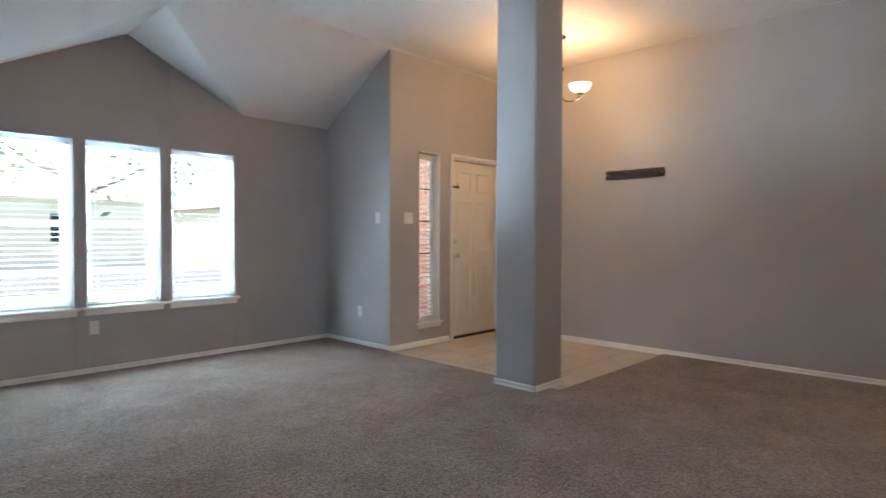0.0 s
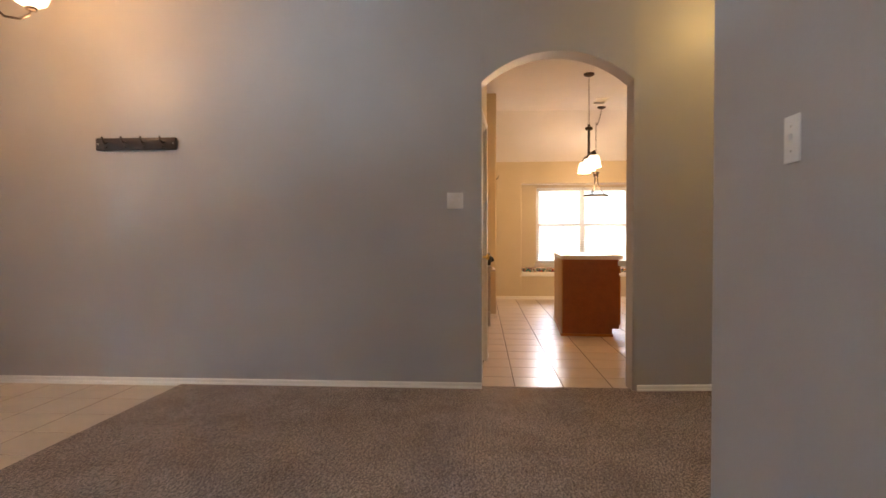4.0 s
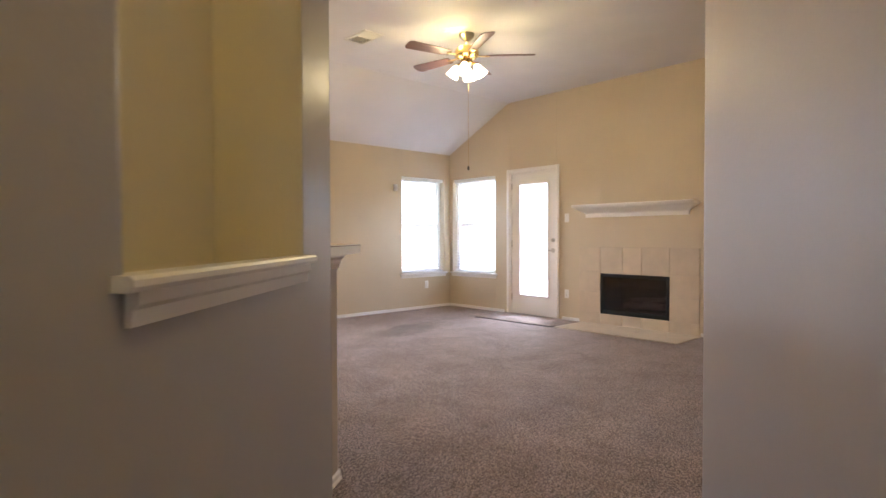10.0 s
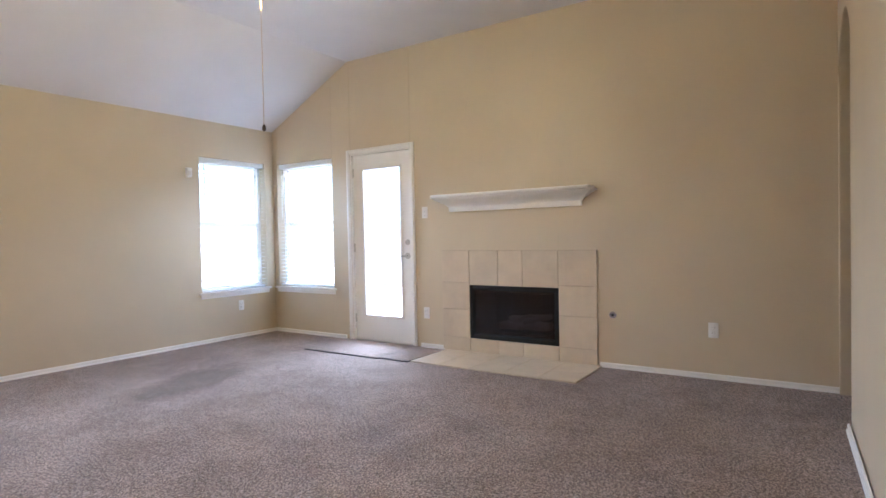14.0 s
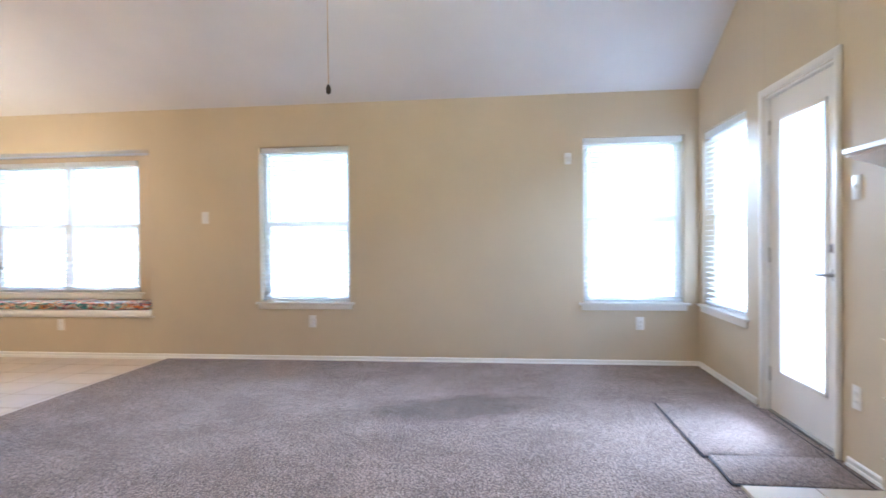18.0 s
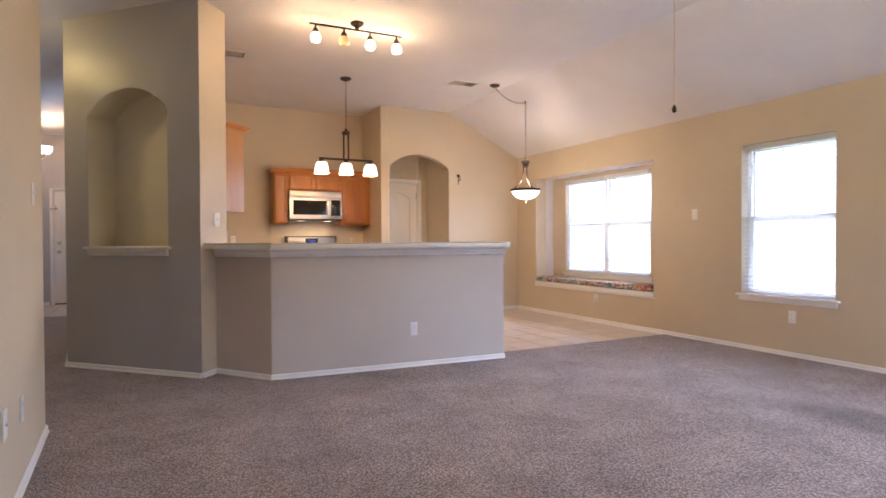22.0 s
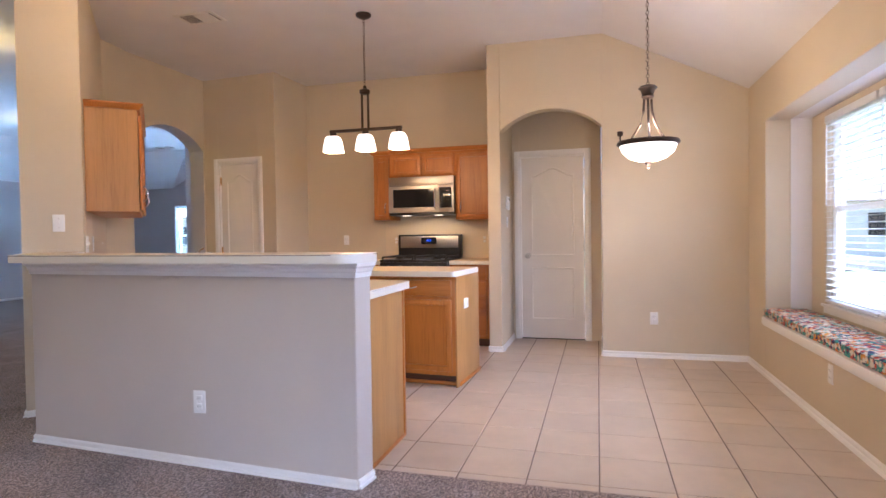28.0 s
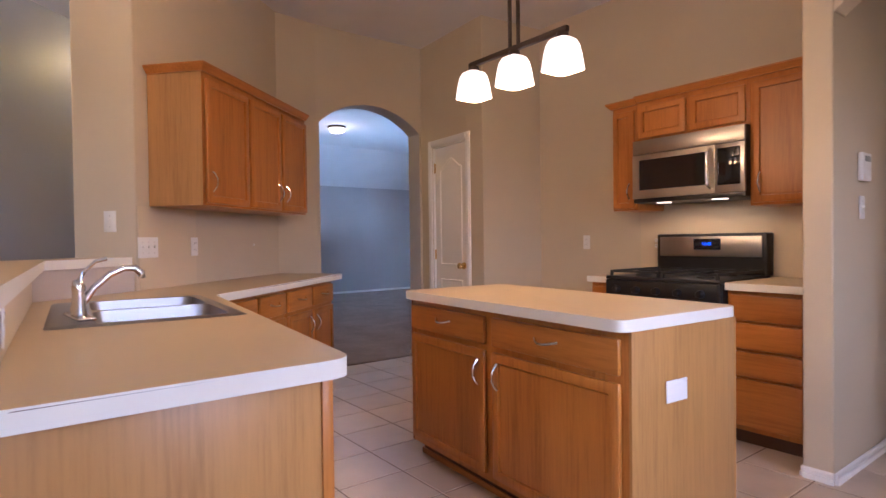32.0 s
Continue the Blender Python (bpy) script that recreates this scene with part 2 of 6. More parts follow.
def oak_material(name, light, dark, along=2):
    m = material(name, light, 0.35)
    scale = [24.0, 24.0, 24.0]
    scale[along] = 1.3
    v = coords(m, scale)
    info = m.node_tree.nodes.new("ShaderNodeObjectInfo")
    add = m.node_tree.nodes.new("ShaderNodeVectorMath")
    scaled = m.node_tree.nodes.new("ShaderNodeVectorMath")
    scaled.operation = "SCALE"
    scaled.inputs[0].default_value = (40, 23, 9)
    link(m, info.outputs["Random"], scaled.inputs["Scale"])
    link(m, v, add.inputs[0])
    link(m, scaled.outputs[0], add.inputs[1])
    fine = noise_of(m, add.outputs[0], 3.2, 7, 0.7)
    broad = noise_of(m, add.outputs[0], 0.55, 2, 0.4)
    both = m.node_tree.nodes.new("ShaderNodeMath")
    both.operation = "MULTIPLY_ADD"
    both.inputs[1].default_value = 0.6
    link(m, broad, both.inputs[0])
    link(m, fine, both.inputs[2])
    col = ramp(m, both.outputs[0], [(0.52, dark), (0.80, light), (1.0, shade(light, 1.1))])
    tone = ramp(m, info.outputs["Random"], [(0, (0.84, 0.82, 0.80)), (1, (1.10, 1.10, 1.10))])
    mix = m.node_tree.nodes.new("ShaderNodeMix")
    mix.data_type, mix.blend_type = "RGBA", "MULTIPLY"
    mix.inputs[0].default_value = 1.0
    link(m, col, mix.inputs[6])
    link(m, tone, mix.inputs[7])
    link(m, mix.outputs[2], shader(m).inputs["Base Color"])
    link(m, bump(m, fine, 0.08, 0.002), shader(m).inputs["Normal"])
    return m


OAK_L, OAK_D = (0.46, 0.172, 0.022), (0.33, 0.112, 0.013)
M_OAK = oak_material("oak_upright_grain", OAK_L, OAK_D, 2)
M_OAKX = oak_material("oak_level_grain", OAK_L, OAK_D, 0)
M_OAKPANEL = oak_material("oak_veneer_panel", (0.42, 0.215, 0.062), (0.315, 0.152, 0.042), 2)
M_ISLEND = oak_material("reddish_veneer_panel", (0.33, 0.105, 0.028), (0.27, 0.08, 0.02), 2)
M_BLADE = oak_material("walnut_fan_blade", (0.13, 0.06, 0.035), (0.07, 0.03, 0.02), 0)
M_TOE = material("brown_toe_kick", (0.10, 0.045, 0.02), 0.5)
M_COUNTER = paint("tan_laminate", (0.56, 0.43, 0.25), 0.38, 0.05, 300)
M_EDGE = paint("pale_laminate_edge", (0.78, 0.75, 0.67), 0.35, 0.05, 300)
M_SPLASH = paint("tan_splash_laminate", (0.64, 0.53, 0.36), 0.4, 0.08, 60)
M_STRIPE = material("laminate_seam", (0.16, 0.11, 0.07), 0.6)


def cushion_material():
    m = material("patterned_cushion", (0.3, 0.2, 0.2), 0.9)
    v = coords(m, (1, 1, 1))
    c = node(m, "ShaderNodeTexVoronoi", Scale=48.0)
    c.distance = "MANHATTAN"
    link(m, v, c.inputs["Vector"])
    sep = m.node_tree.nodes.new("ShaderNodeSeparateColor")
    link(m, c.outputs["Color"], sep.inputs[0])
    r = ramp(m, sep.outputs[0], [(0.0, (0.02, 0.03, 0.10)), (0.2, (0.62, 0.56, 0.46)), (0.4, (0.45, 0.05, 0.03)), (0.58, (0.05, 0.25, 0.22)), (0.74, (0.62, 0.56, 0.46)), (0.88, (0.60, 0.24, 0.03))])
    m.node_tree.nodes[r.node.name].color_ramp.interpolation = "CONSTANT"
    link(m, r, shader(m).inputs["Base Color"])
    link(m, bump(m, noise_of(m, v, 300, 2), 0.3, 0.002), shader(m).inputs["Normal"])
    return m


M_CUSHION = cushion_material()
M_MATEDGE = material("mat_binding", (0.035, 0.03, 0.035), 0.8)
M_FENCE = oak_material("weathered_cedar", (0.60, 0.54, 0.46), (0.46, 0.40, 0.33), 2)
M_GRASS = paint("lawn", (0.16, 0.19, 0.07), 0.95, 0.8, 60)
M_CONCRETE = paint("concrete", (0.45, 0.43, 0.40), 0.9, 0.6, 80)
M_ASPHALT = paint("asphalt", (0.06, 0.06, 0.06), 0.9, 0.6, 120)
M_BRICK = paint("red_brick", (0.40, 0.17, 0.12), 0.85, 0.7, 120)
M_MORTAR = paint("mortar", (0.58, 0.55, 0.50), 0.95, 0.6, 160)
M_BARK = paint("bark", (0.10, 0.075, 0.055), 0.95, 1.0, 40)
M_LEAF = paint("leaves", (0.075, 0.13, 0.03), 0.6, 0.2, 30)
M_LOG = paint("grey_ceramic_log", (0.22, 0.17, 0.14), 0.95, 1.0, 40)
M_SIDING = paint("pale_siding", (0.55, 0.50, 0.43), 0.8, 0.3, 40)
M_ROOF = paint("grey_shingle", (0.14, 0.12, 0.11), 0.9, 0.8, 60)


# ---- mesh helpers ----
def box(bm, x0, x1, y0, y1, z0, z1, bev=0.0, seg=2):
    made = bmesh.ops.create_cube(bm, size=1.0, matrix=Matrix.Translation(((x0 + x1) / 2, (y0 + y1) / 2, (z0 + z1) / 2)) @ Matrix.Diagonal((abs(x1 - x0), abs(y1 - y0), abs(z1 - z0), 1)))
    if bev:
        edges = list({e for vert in made["verts"] for e in vert.link_edges})
        bmesh.ops.bevel(bm, geom=edges, offset=bev, segments=seg, affect="EDGES", profile=0.5)
    return bm


def tube(bm, pts, r, n=8, closed=False):
    """A round bar along points; r is one radius or one for each point."""
    pts = [Vector(p) for p in pts]
    radii = r if isinstance(r, (list, tuple)) else [r] * len(pts)
    rings = []
    up = Vector((0, 0, 1))
    for i, p in enumerate(pts):
        d = (pts[min(i + 1, len(pts) - 1)] - pts[max(i - 1, 0)]).normalized()
        a = d.cross(up if abs(d.z) < 0.9 else Vector((1, 0, 0))).normalized()
        b = d.cross(a).normalized()
        rings.append([bm.verts.new(p + radii[i] * (math.cos(2 * math.pi * k / n) * a + math.sin(2 * math.pi * k / n) * b)) for k in range(n)])
    for q, s in zip(rings, rings[1:]):
        for k in range(n):
            bm.faces.new((q[k], q[(k + 1) % n], s[(k + 1) % n], s[k]))
    bm.faces.new(rings[0][::-1])
    bm.faces.new(rings[-1])
    return bm


def lathe(bm, profile, n=24, at=(0, 0, 0)):
    """Turns (radius, height) pairs round the z axis."""
    rings = []
    for r, z in profile:
        if r < 1e-5:
            rings.append([bm.verts.new((at[0], at[1], at[2] + z))])
        else:
            rings.append([bm.verts.new((at[0] + r * math.cos(2 * math.pi * k / n), at[1] + r * math.sin(2 * math.pi * k / n), at[2] + z)) for k in range(n)])
    for q, s in zip(rings, rings[1:]):
        for k in range(n):
            j = (k + 1) % n
            if len(q) == 1 and len(s) > 1:
                bm.faces.new((q[0], s[k], s[j]))
            elif len(s) == 1 and len(q) > 1:
                bm.faces.new((q[k], q[j], s[0]))
            elif len(q) > 1:
                bm.faces.new((q[k], q[j], s[j], s[k]))
    return bm


def prism(bm, outline, z0, z1, bev=0.0):
    low = [bm.verts.new((x, y, z0)) for x, y in outline]
    high = [bm.verts.new((x, y, z1)) for x, y in outline]
    n = len(outline)
    top = bm.faces.new(high)
    bm.faces.new(low[::-1])
    for k in range(n):
        bm.faces.new((low[k], low[(k + 1) % n], high[(k + 1) % n], high[k]))
    if bev:
        bmesh.ops.bevel(bm, geom=list(top.edges), offset=bev, segments=3, affect="EDGES", profile=0.5)
    return bm


def sweep(bm, profile, a, b):
    """A moulding: (out, up) pairs carried from a to b in plan; out lies to the right of the way."""
    a, b = Vector((*a, 0)), Vector((*b, 0))
    d = (b - a).normalized()
    out = Vector((d.y, -d.x, 0))
    ends = [[bm.verts.new(p + out * o + Vector((0, 0, u))) for o, u in profile] for p in (a, b)]
    n = len(profile)
    for k in range(n):
        bm.faces.new((ends[0][k], ends[0][(k + 1) % n], ends[1][(k + 1) % n], ends[1][k]))
    bm.faces.new(ends[0][::-1])
    bm.faces.new(ends[1])
    return bm


def mitred(bm, profile, run, k):
    """Length k of a moulding along the points of run, cut to a mitre where it meets its neighbours; out lies to the right of the way."""
    pts = [Vector((*p, 0)) for p in run]

    def right(i):
        d = (pts[i + 1] - pts[i]).normalized()
        return Vector((d.y, -d.x, 0))

    rings = []
    for i in (k, k + 1):
        near = [right(j) for j in (i - 1, i) if 0 <= j < len(pts) - 1]
        way = sum(near, Vector()).normalized()
        way /= way.dot(near[0])
        rings.append([bm.verts.new(pts[i] + way * o + Vector((0, 0, u))) for o, u in profile])
    n = len(profile)
    for q in range(n):
        bm.faces.new((rings[0][q], rings[0][(q + 1) % n], rings[1][(q + 1) % n], rings[1][q]))
    bm.faces.new(rings[0][::-1])
    bm.faces.new(rings[1])
    return bm


def mesh_object(name, bm, mats, smooth=True, angle=35):
    bmesh.ops.recalc_face_normals(bm, faces=bm.faces[:])
    me = bpy.data.meshes.new(name)
    bm.to_mesh(me)
    bm.free()
    for m in mats if isinstance(mats, (list, tuple)) else [mats]:
        me.materials.append(m)
    if smooth:
        me.polygons.foreach_set("use_smooth", [True] * len(me.polygons))
        me.set_sharp_from_angle(angle=radians(angle))
    return new(name, me)


def part(name, bm, mat, parent, label="", smooth=True):
    ob = mesh_object(name, bm, mat, smooth)
    ob.parent = parent
    if label:
        tagged(ob, label)
    return ob


def thing(name, label, category, m=None, group=""):
    ob = new(name)
    ob.empty_display_size = 0.1
    if m is not None:
        ob.matrix_basis = m
    return tagged(ob, label, category, group)


def setting(name, bm, mats, label, category="structure", smooth=False):
    return tagged(mesh_object(name, bm, mats, smooth), label, category, kind="structure")


def on_wall(x, y, z, nx, ny):
    """A pose on a wall whose face looks along (nx, ny): local x to the right as seen from the room, local y into the wall."""
    return pose(x, y, z, 0, 0, math.degrees(math.atan2(nx, -ny)))


def wall(name, a, b, thick, mats, label, openings=(), top=3.15, base=0.0, tail=()):
    """A wall whose front face runs from a to b, with its thickness to the left of that way. openings: from, to, sill, head, rise of an arch. tail: pairs of front and back points round which the wall runs on."""
    a, b = Vector(a), Vector(b)
    length = (b - a).length
    d = (b - a) / length
    nrm = Vector((-d.y, d.x)) * thick
    bm = bmesh.new()
    cuts = {0.0, length}
    for s0, s1, z0, z1, rise in openings:
        cuts |= {s0, s1} | ({s0 + (s1 - s0) * k / 20 for k in range(1, 20)} if rise else set())
    cuts = sorted(cuts)
    made = {}

    def vert(s, t, z):
        key = (round(s, 4), t, round(z, 4))
        if key not in made:
            p = a + d * s + nrm * t
            made[key] = bm.verts.new((p.x, p.y, z))
        return made[key]

    faces = {}

    def face(keys, mat):
        keys = [tuple([round(k[0], 4), k[1], round(k[2], 4)]) for k in keys]
        mark = frozenset(keys)
        if mark in faces:
            faces[mark] = None
        else:
            faces[mark] = (keys, mat)

    for s, e in zip(cuts, cuts[1:]):
        mid = (s + e) / 2
        spans = [[(base, base), (top, top)]]
        for s0, s1, z0, z1, rise in openings:
            if s0 - 1e-6 < mid < s1 + 1e-6:
                def head(q):
                    u = 2 * (q - s0) / (s1 - s0) - 1
                    if not rise:
                        return z1
                    rad = ((s1 - s0) ** 2 / 4 + rise**2) / (2 * rise)
                    return z1 - rise + math.sqrt(max(rad**2 - (u * (s1 - s0) / 2) ** 2, 0)) - (rad - rise)
                spans = ([[(base, base), (z0, z0)]] if z0 > base + 1e-6 else []) + [[(head(s), head(e)), (top, top)]]
        for (l0, l1), (h0, h1) in spans:
            for t, mat in ((0, 0), (1, 1)):
                face([(s, t, l0), (e, t, l1), (e, t, h1), (s, t, h0)], mat)
            face([(s, 0, l0), (s, 0, h0), (s, 1, h0), (s, 1, l0)], 0)
            face([(e, 0, l1), (e, 0, h1), (e, 1, h1), (e, 1, l1)], 0)
            face([(s, 0, l0), (e, 0, l1), (e, 1, l1), (s, 1, l0)], 0)
            face([(s, 0, h0), (e, 0, h1), (e, 1, h1), (s, 1, h0)], 0)
    for got in faces.values():
        if got and not (tail and all(k[0] == round(length, 4) for k in got[0])):
            f = bm.faces.new([vert(*k) for k in got[0]])
            f.material_index = got[1]
    last = [vert(length, t, z) for t, z in ((0, base), (0, top), (1, top), (1, base))]
    for front, back in tail:
        ring = [bm.verts.new((*p, z)) for p, z in ((front, base), (front, top), (back, top), (back, base))]
        for k in (0, 2):
            bm.faces.new((last[k], ring[k], ring[k + 1], last[k + 1])).material_index = k // 2
        bm.faces.new((last[1], ring[1], ring[2], last[2]))
        last = ring
    return setting(name, bm, mats if isinstance(mats, (list, tuple)) else [mats, mats], label, "wall")


# ---- plan ----
CEIL, XA, XK, XR, YF, YN, YE, YL, XW = 3.05, 5.58, 5.77, 11.60, -7.455, 0.50, 4.99, 6.075, -0.93
ARCH = (2.39, 0.20)

# Walls
wall("wall_front", (3.8, YL), (XW - 0.15, YL), -0.18, [M_GREY, M_BRICK], "grey painted front wall with three windows",
     [(3.8 - 2.696, 3.8 - 2.10, 0.56, 1.96, 0), (3.8 - 2.00, 3.8 - 1.415, 0.56, 1.96, 0), (3.8 - 1.319, 3.8 - 0.73, 0.56, 1.96, 0)])
wall("wall_living_west", (XW, YL + 0.15), (XW, -0.25), -0.15, M_GREY, "plain grey painted living room wall")
wall("wall_living_south", (XW - 0.15, -0.06), (3.42, -0.06), -0.14, M_GREY, "grey painted wall beside the hall")
wall("wall_entry_side", (3.8, YL + 0.18), (3.8, YE + 0.003), 0.15, [M_GREY, M_BRICK], "short grey painted wall beside the entry")
wall("wall_entry", (3.803, YE), (5.97, YE), 0.17, [M_GREY, M_BRICK], "grey painted entry wall with door and sidelight",
     [(0.40, 0.71, 0.24, 2.06, 0), (0.925, 1.745, 0, 2.035, 0)])
AY0, AY1 = -0.37, 0.695   # the kitchen archway
wall("wall_kitchen_arch", (XA, YE - 0.005), (XA, AY0 - 0.03), 0.19, [M_GREY, M_TAN], "grey wall with an arched doorway to the kitchen",
     [(YE - 0.005 - AY1, YE - 0.005 - AY0, 0, 2.42, 0.21)], tail=[((5.655, -1.205), (5.83, -0.775))])
wall("wall_pantry", (XK, 0.72), (6.66, 0.6557), 0.12, M_TAN, "tan pantry wall with a door", [(0.205, 0.765, 0, 2.05, 0)],
     tail=[((6.767, 0.648), (6.66, 0.78)), ((6.815, 1.302), (6.70, 1.31))])
wall("wall_range", (6.7, 1.30), (9.245, 1.30), 0.12, M_TAN, "tan kitchen wall behind the range")
wall("wall_kitchen_end", (9.247, 1.42), (9.247, 0.497), 0.128, M_TAN, "narrow tan wall end beside the cabinets")
wall("wall_nook", (9.377, YN), (XR + 0.15, YN), 0.13, M_TAN, "tan breakfast nook wall with an arched recess", [(0.0, 0.965, 0, 2.38, 0.19)])
wall("wall_alcove_side", (10.342, 1.4), (10.342, YN + 0.13), 0.12, M_TAN, "tan side wall of the door recess")
wall("wall_alcove", (9.377, 1.27), (10.34, 1.27), 0.12, M_TAN, "back wall of the door recess", [(0.085, 0.795, 0, 2.035, 0)])
wall("wall_rear", (XR, YN + 0.13), (XR, YF - 0.178), 0.18, [M_TAN, M_BRICK], "tan rear wall with windows and a window seat",
     [(0.64, 2.945, 0.42, 2.05, 0), (4.07, 4.95, 0.56, 2.035, 0), (7.095, 7.96, 0.56, 2.035, 0)])
wall("wall_fireplace", (XR, YF), (1.9, YF), 0.18, [M_TAN, M_BRICK], "tan wall with a fireplace and a glazed door",
     [(0.07, 0.99, 0.56, 2.03, 0), (1.27, 2.09, 0, 2.035, 0), (2.77, 3.665, 0.15, 0.655, 0)])
wall("wall_family_west", (5.95, YF), (5.785, -3.215), 0.12, M_TAN, "tan wall with an arched opening", [(0.04, 0.84, 0, 2.42, 0.22)])
wall("wall_hall", (5.785, -3.215), (4.58, -2.0), 0.12, [M_GREY, M_GREY], "grey slanting hall wall")
wall("wall_hall_return", (4.60, -2.0), (3.30, -2.0), 0.12, M_TAN, "tan hall wall")
wall("wall_hall_west", (3.42, -2.1), (3.42, -0.198), 0.12, M_TAN, "tan hall wall with an arched opening", [(0.56, 1.60, 0, *ARCH)])
wall("wall_bedroom_hall", (2.3, -3.2), (2.3, -0.2), 0.1, M_TAUPE, "taupe wall beyond the hall arch")
wall("wall_bedroom_hall_end", (3.42, -3.2), (2.2, -3.2), 0.1, M_TAUPE, "taupe wall at the end of the side hall")
wall("wall_bedroom", (3.6, -3.3), (3.6, YF), 0.1, M_TAUPE, "plain wall beyond the family room arch")
wall("wall_bedroom_end", (5.72, -5.6), (3.6, -5.6), 0.1, M_TAN, "plain wall beside the family room arch")


def slant_wall():
    """The thick slanting wall between hall and kitchen, with its arched niche."""
    a, b, k0, k1 = Vector((5.655, -1.205)), Vector((6.68, -2.25)), Vector((5.83, -0.775)), Vector((6.905, -1.985))
    d = (b - a).normalized()
    n = Vector((-d.y, d.x))
    length = (b - a).length
    s0, s1, sill, spring, crown, deep = 0.275, 1.14, 1.045, 2.195, 2.39, 0.27
    bm = bmesh.new()

    def v(s, t, z):
        p = a + d * s + n * t
        return bm.verts.new((p.x, p.y, z))

    def quad(*q):
        return bm.faces.new([v(*c) for c in q])

    steps = [s0 + (s1 - s0) * k / 24 for k in range(25)]
    w = (s1 - s0) / 2
    rise = crown - spring
    rad = (w * w + rise * rise) / (2 * rise)
    arc = [crown - rad + math.sqrt(rad * rad - (s - s0 - w) ** 2) for s in steps]
    for lo, hi in ((0, sill), (sill, arc[0]), (arc[0], 3.15)):
        quad((0, 0, lo), (s0, 0, lo), (s0, 0, hi), (0, 0, hi))
        quad((s1, 0, lo), (length, 0, lo), (length, 0, hi), (s1, 0, hi))
    for i in range(24):
        quad((steps[i], 0, 0), (steps[i + 1], 0, 0), (steps[i + 1], 0, sill), (steps[i], 0, sill))
    for i in range(24):
        quad((steps[i], 0, arc[i]), (steps[i + 1], 0, arc[i + 1]), (steps[i + 1], 0, 3.15), (steps[i], 0, 3.15))
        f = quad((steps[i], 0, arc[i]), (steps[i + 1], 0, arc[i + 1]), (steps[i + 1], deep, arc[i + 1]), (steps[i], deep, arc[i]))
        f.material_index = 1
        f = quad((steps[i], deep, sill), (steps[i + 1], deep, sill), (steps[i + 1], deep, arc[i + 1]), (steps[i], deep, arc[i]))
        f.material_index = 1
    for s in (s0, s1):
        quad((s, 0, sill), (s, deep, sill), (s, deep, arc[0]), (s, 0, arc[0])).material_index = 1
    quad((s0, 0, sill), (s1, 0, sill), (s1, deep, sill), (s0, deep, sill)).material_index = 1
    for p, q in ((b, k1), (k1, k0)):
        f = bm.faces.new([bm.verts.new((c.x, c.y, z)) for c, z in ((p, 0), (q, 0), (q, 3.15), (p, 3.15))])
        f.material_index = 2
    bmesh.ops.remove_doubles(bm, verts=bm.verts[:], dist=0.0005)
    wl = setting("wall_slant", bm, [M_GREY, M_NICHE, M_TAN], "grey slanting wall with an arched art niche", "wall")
    bm = bmesh.new()
    lo, hi = a + d * (s0 - 0.03), a + d * (s1 + 0.03)
    sweep(bm, [(-0.03, sill - 0.002), (0.028, sill - 0.002), (0.034, sill + 0.006), (0.034, sill + 0.016), (0.028, sill + 0.022), (-0.03, sill + 0.022)], lo, hi)
    sweep(bm, [(0.002, sill - 0.055), (0.012, sill - 0.055), (0.014, sill - 0.03), (0.022, sill - 0.022), (0.024, sill - 0.002), (0.002, sill - 0.002)], a + d * s0, a + d * s1)
    tagged(mesh_object("niche_ledge", bm, M_TRIM), "white moulded ledge of the art niche", "ledge", kind="structure")
    return a, d, n


slant_wall()

# The column at the entry
bm = bmesh.new()
box(bm, 3.54, 3.91, 3.065, 3.435, 0, 3.10, 0.018, 3)
setting("column", bm, M_GREY, "square grey painted column on the carpet edge", "column", True)

# The half wall that carries the bar top
bm = bmesh.new()
prism(bm, [(6.80, -2.10), (7.165, -2.575), (9.237, -2.715), (9.256, -2.583), (7.24, -2.462), (6.89, -1.99)], 0, 1.045)
setting("wall_bar", bm, M_TAUPE, "half-height beige wall under the breakfast bar", "wall")


# ---- ceilings ----
def ceiling(name, x0, x1, y0, y1, height, lines, label):
    bm = bmesh.new()
    bm.faces.new([bm.verts.new(p) for p in ((x0, y0, 0), (x1, y0, 0), (x1, y1, 0), (x0, y1, 0))])
    for p, n in lines:
        bmesh.ops.bisect_plane(bm, geom=bm.verts[:] + bm.edges[:] + bm.faces[:], plane_co=(*p, 0), plane_no=(*n, 0))
    for vert in bm.verts:
        vert.co.z = height(vert.co.x, vert.co.y)
    got = bmesh.ops.extrude_face_region(bm, geom=bm.faces[:])
    for g in got["geom"]:
        if isinstance(g, bmesh.types.BMVert):
            g.co.z += 0.12
    return setting(name, bm, M_CEIL, label, "ceiling")


EAVE, PITCH, PEAK, PX, FALL = 2.37, 0.61, 2.91, 1.74, 0.51


def living_height(x, y):
    main = min(EAVE + PITCH * (YL - y), EAVE + PITCH * (x - XW))
    return min(CEIL, max(main, PEAK - FALL * abs(x - PX)))


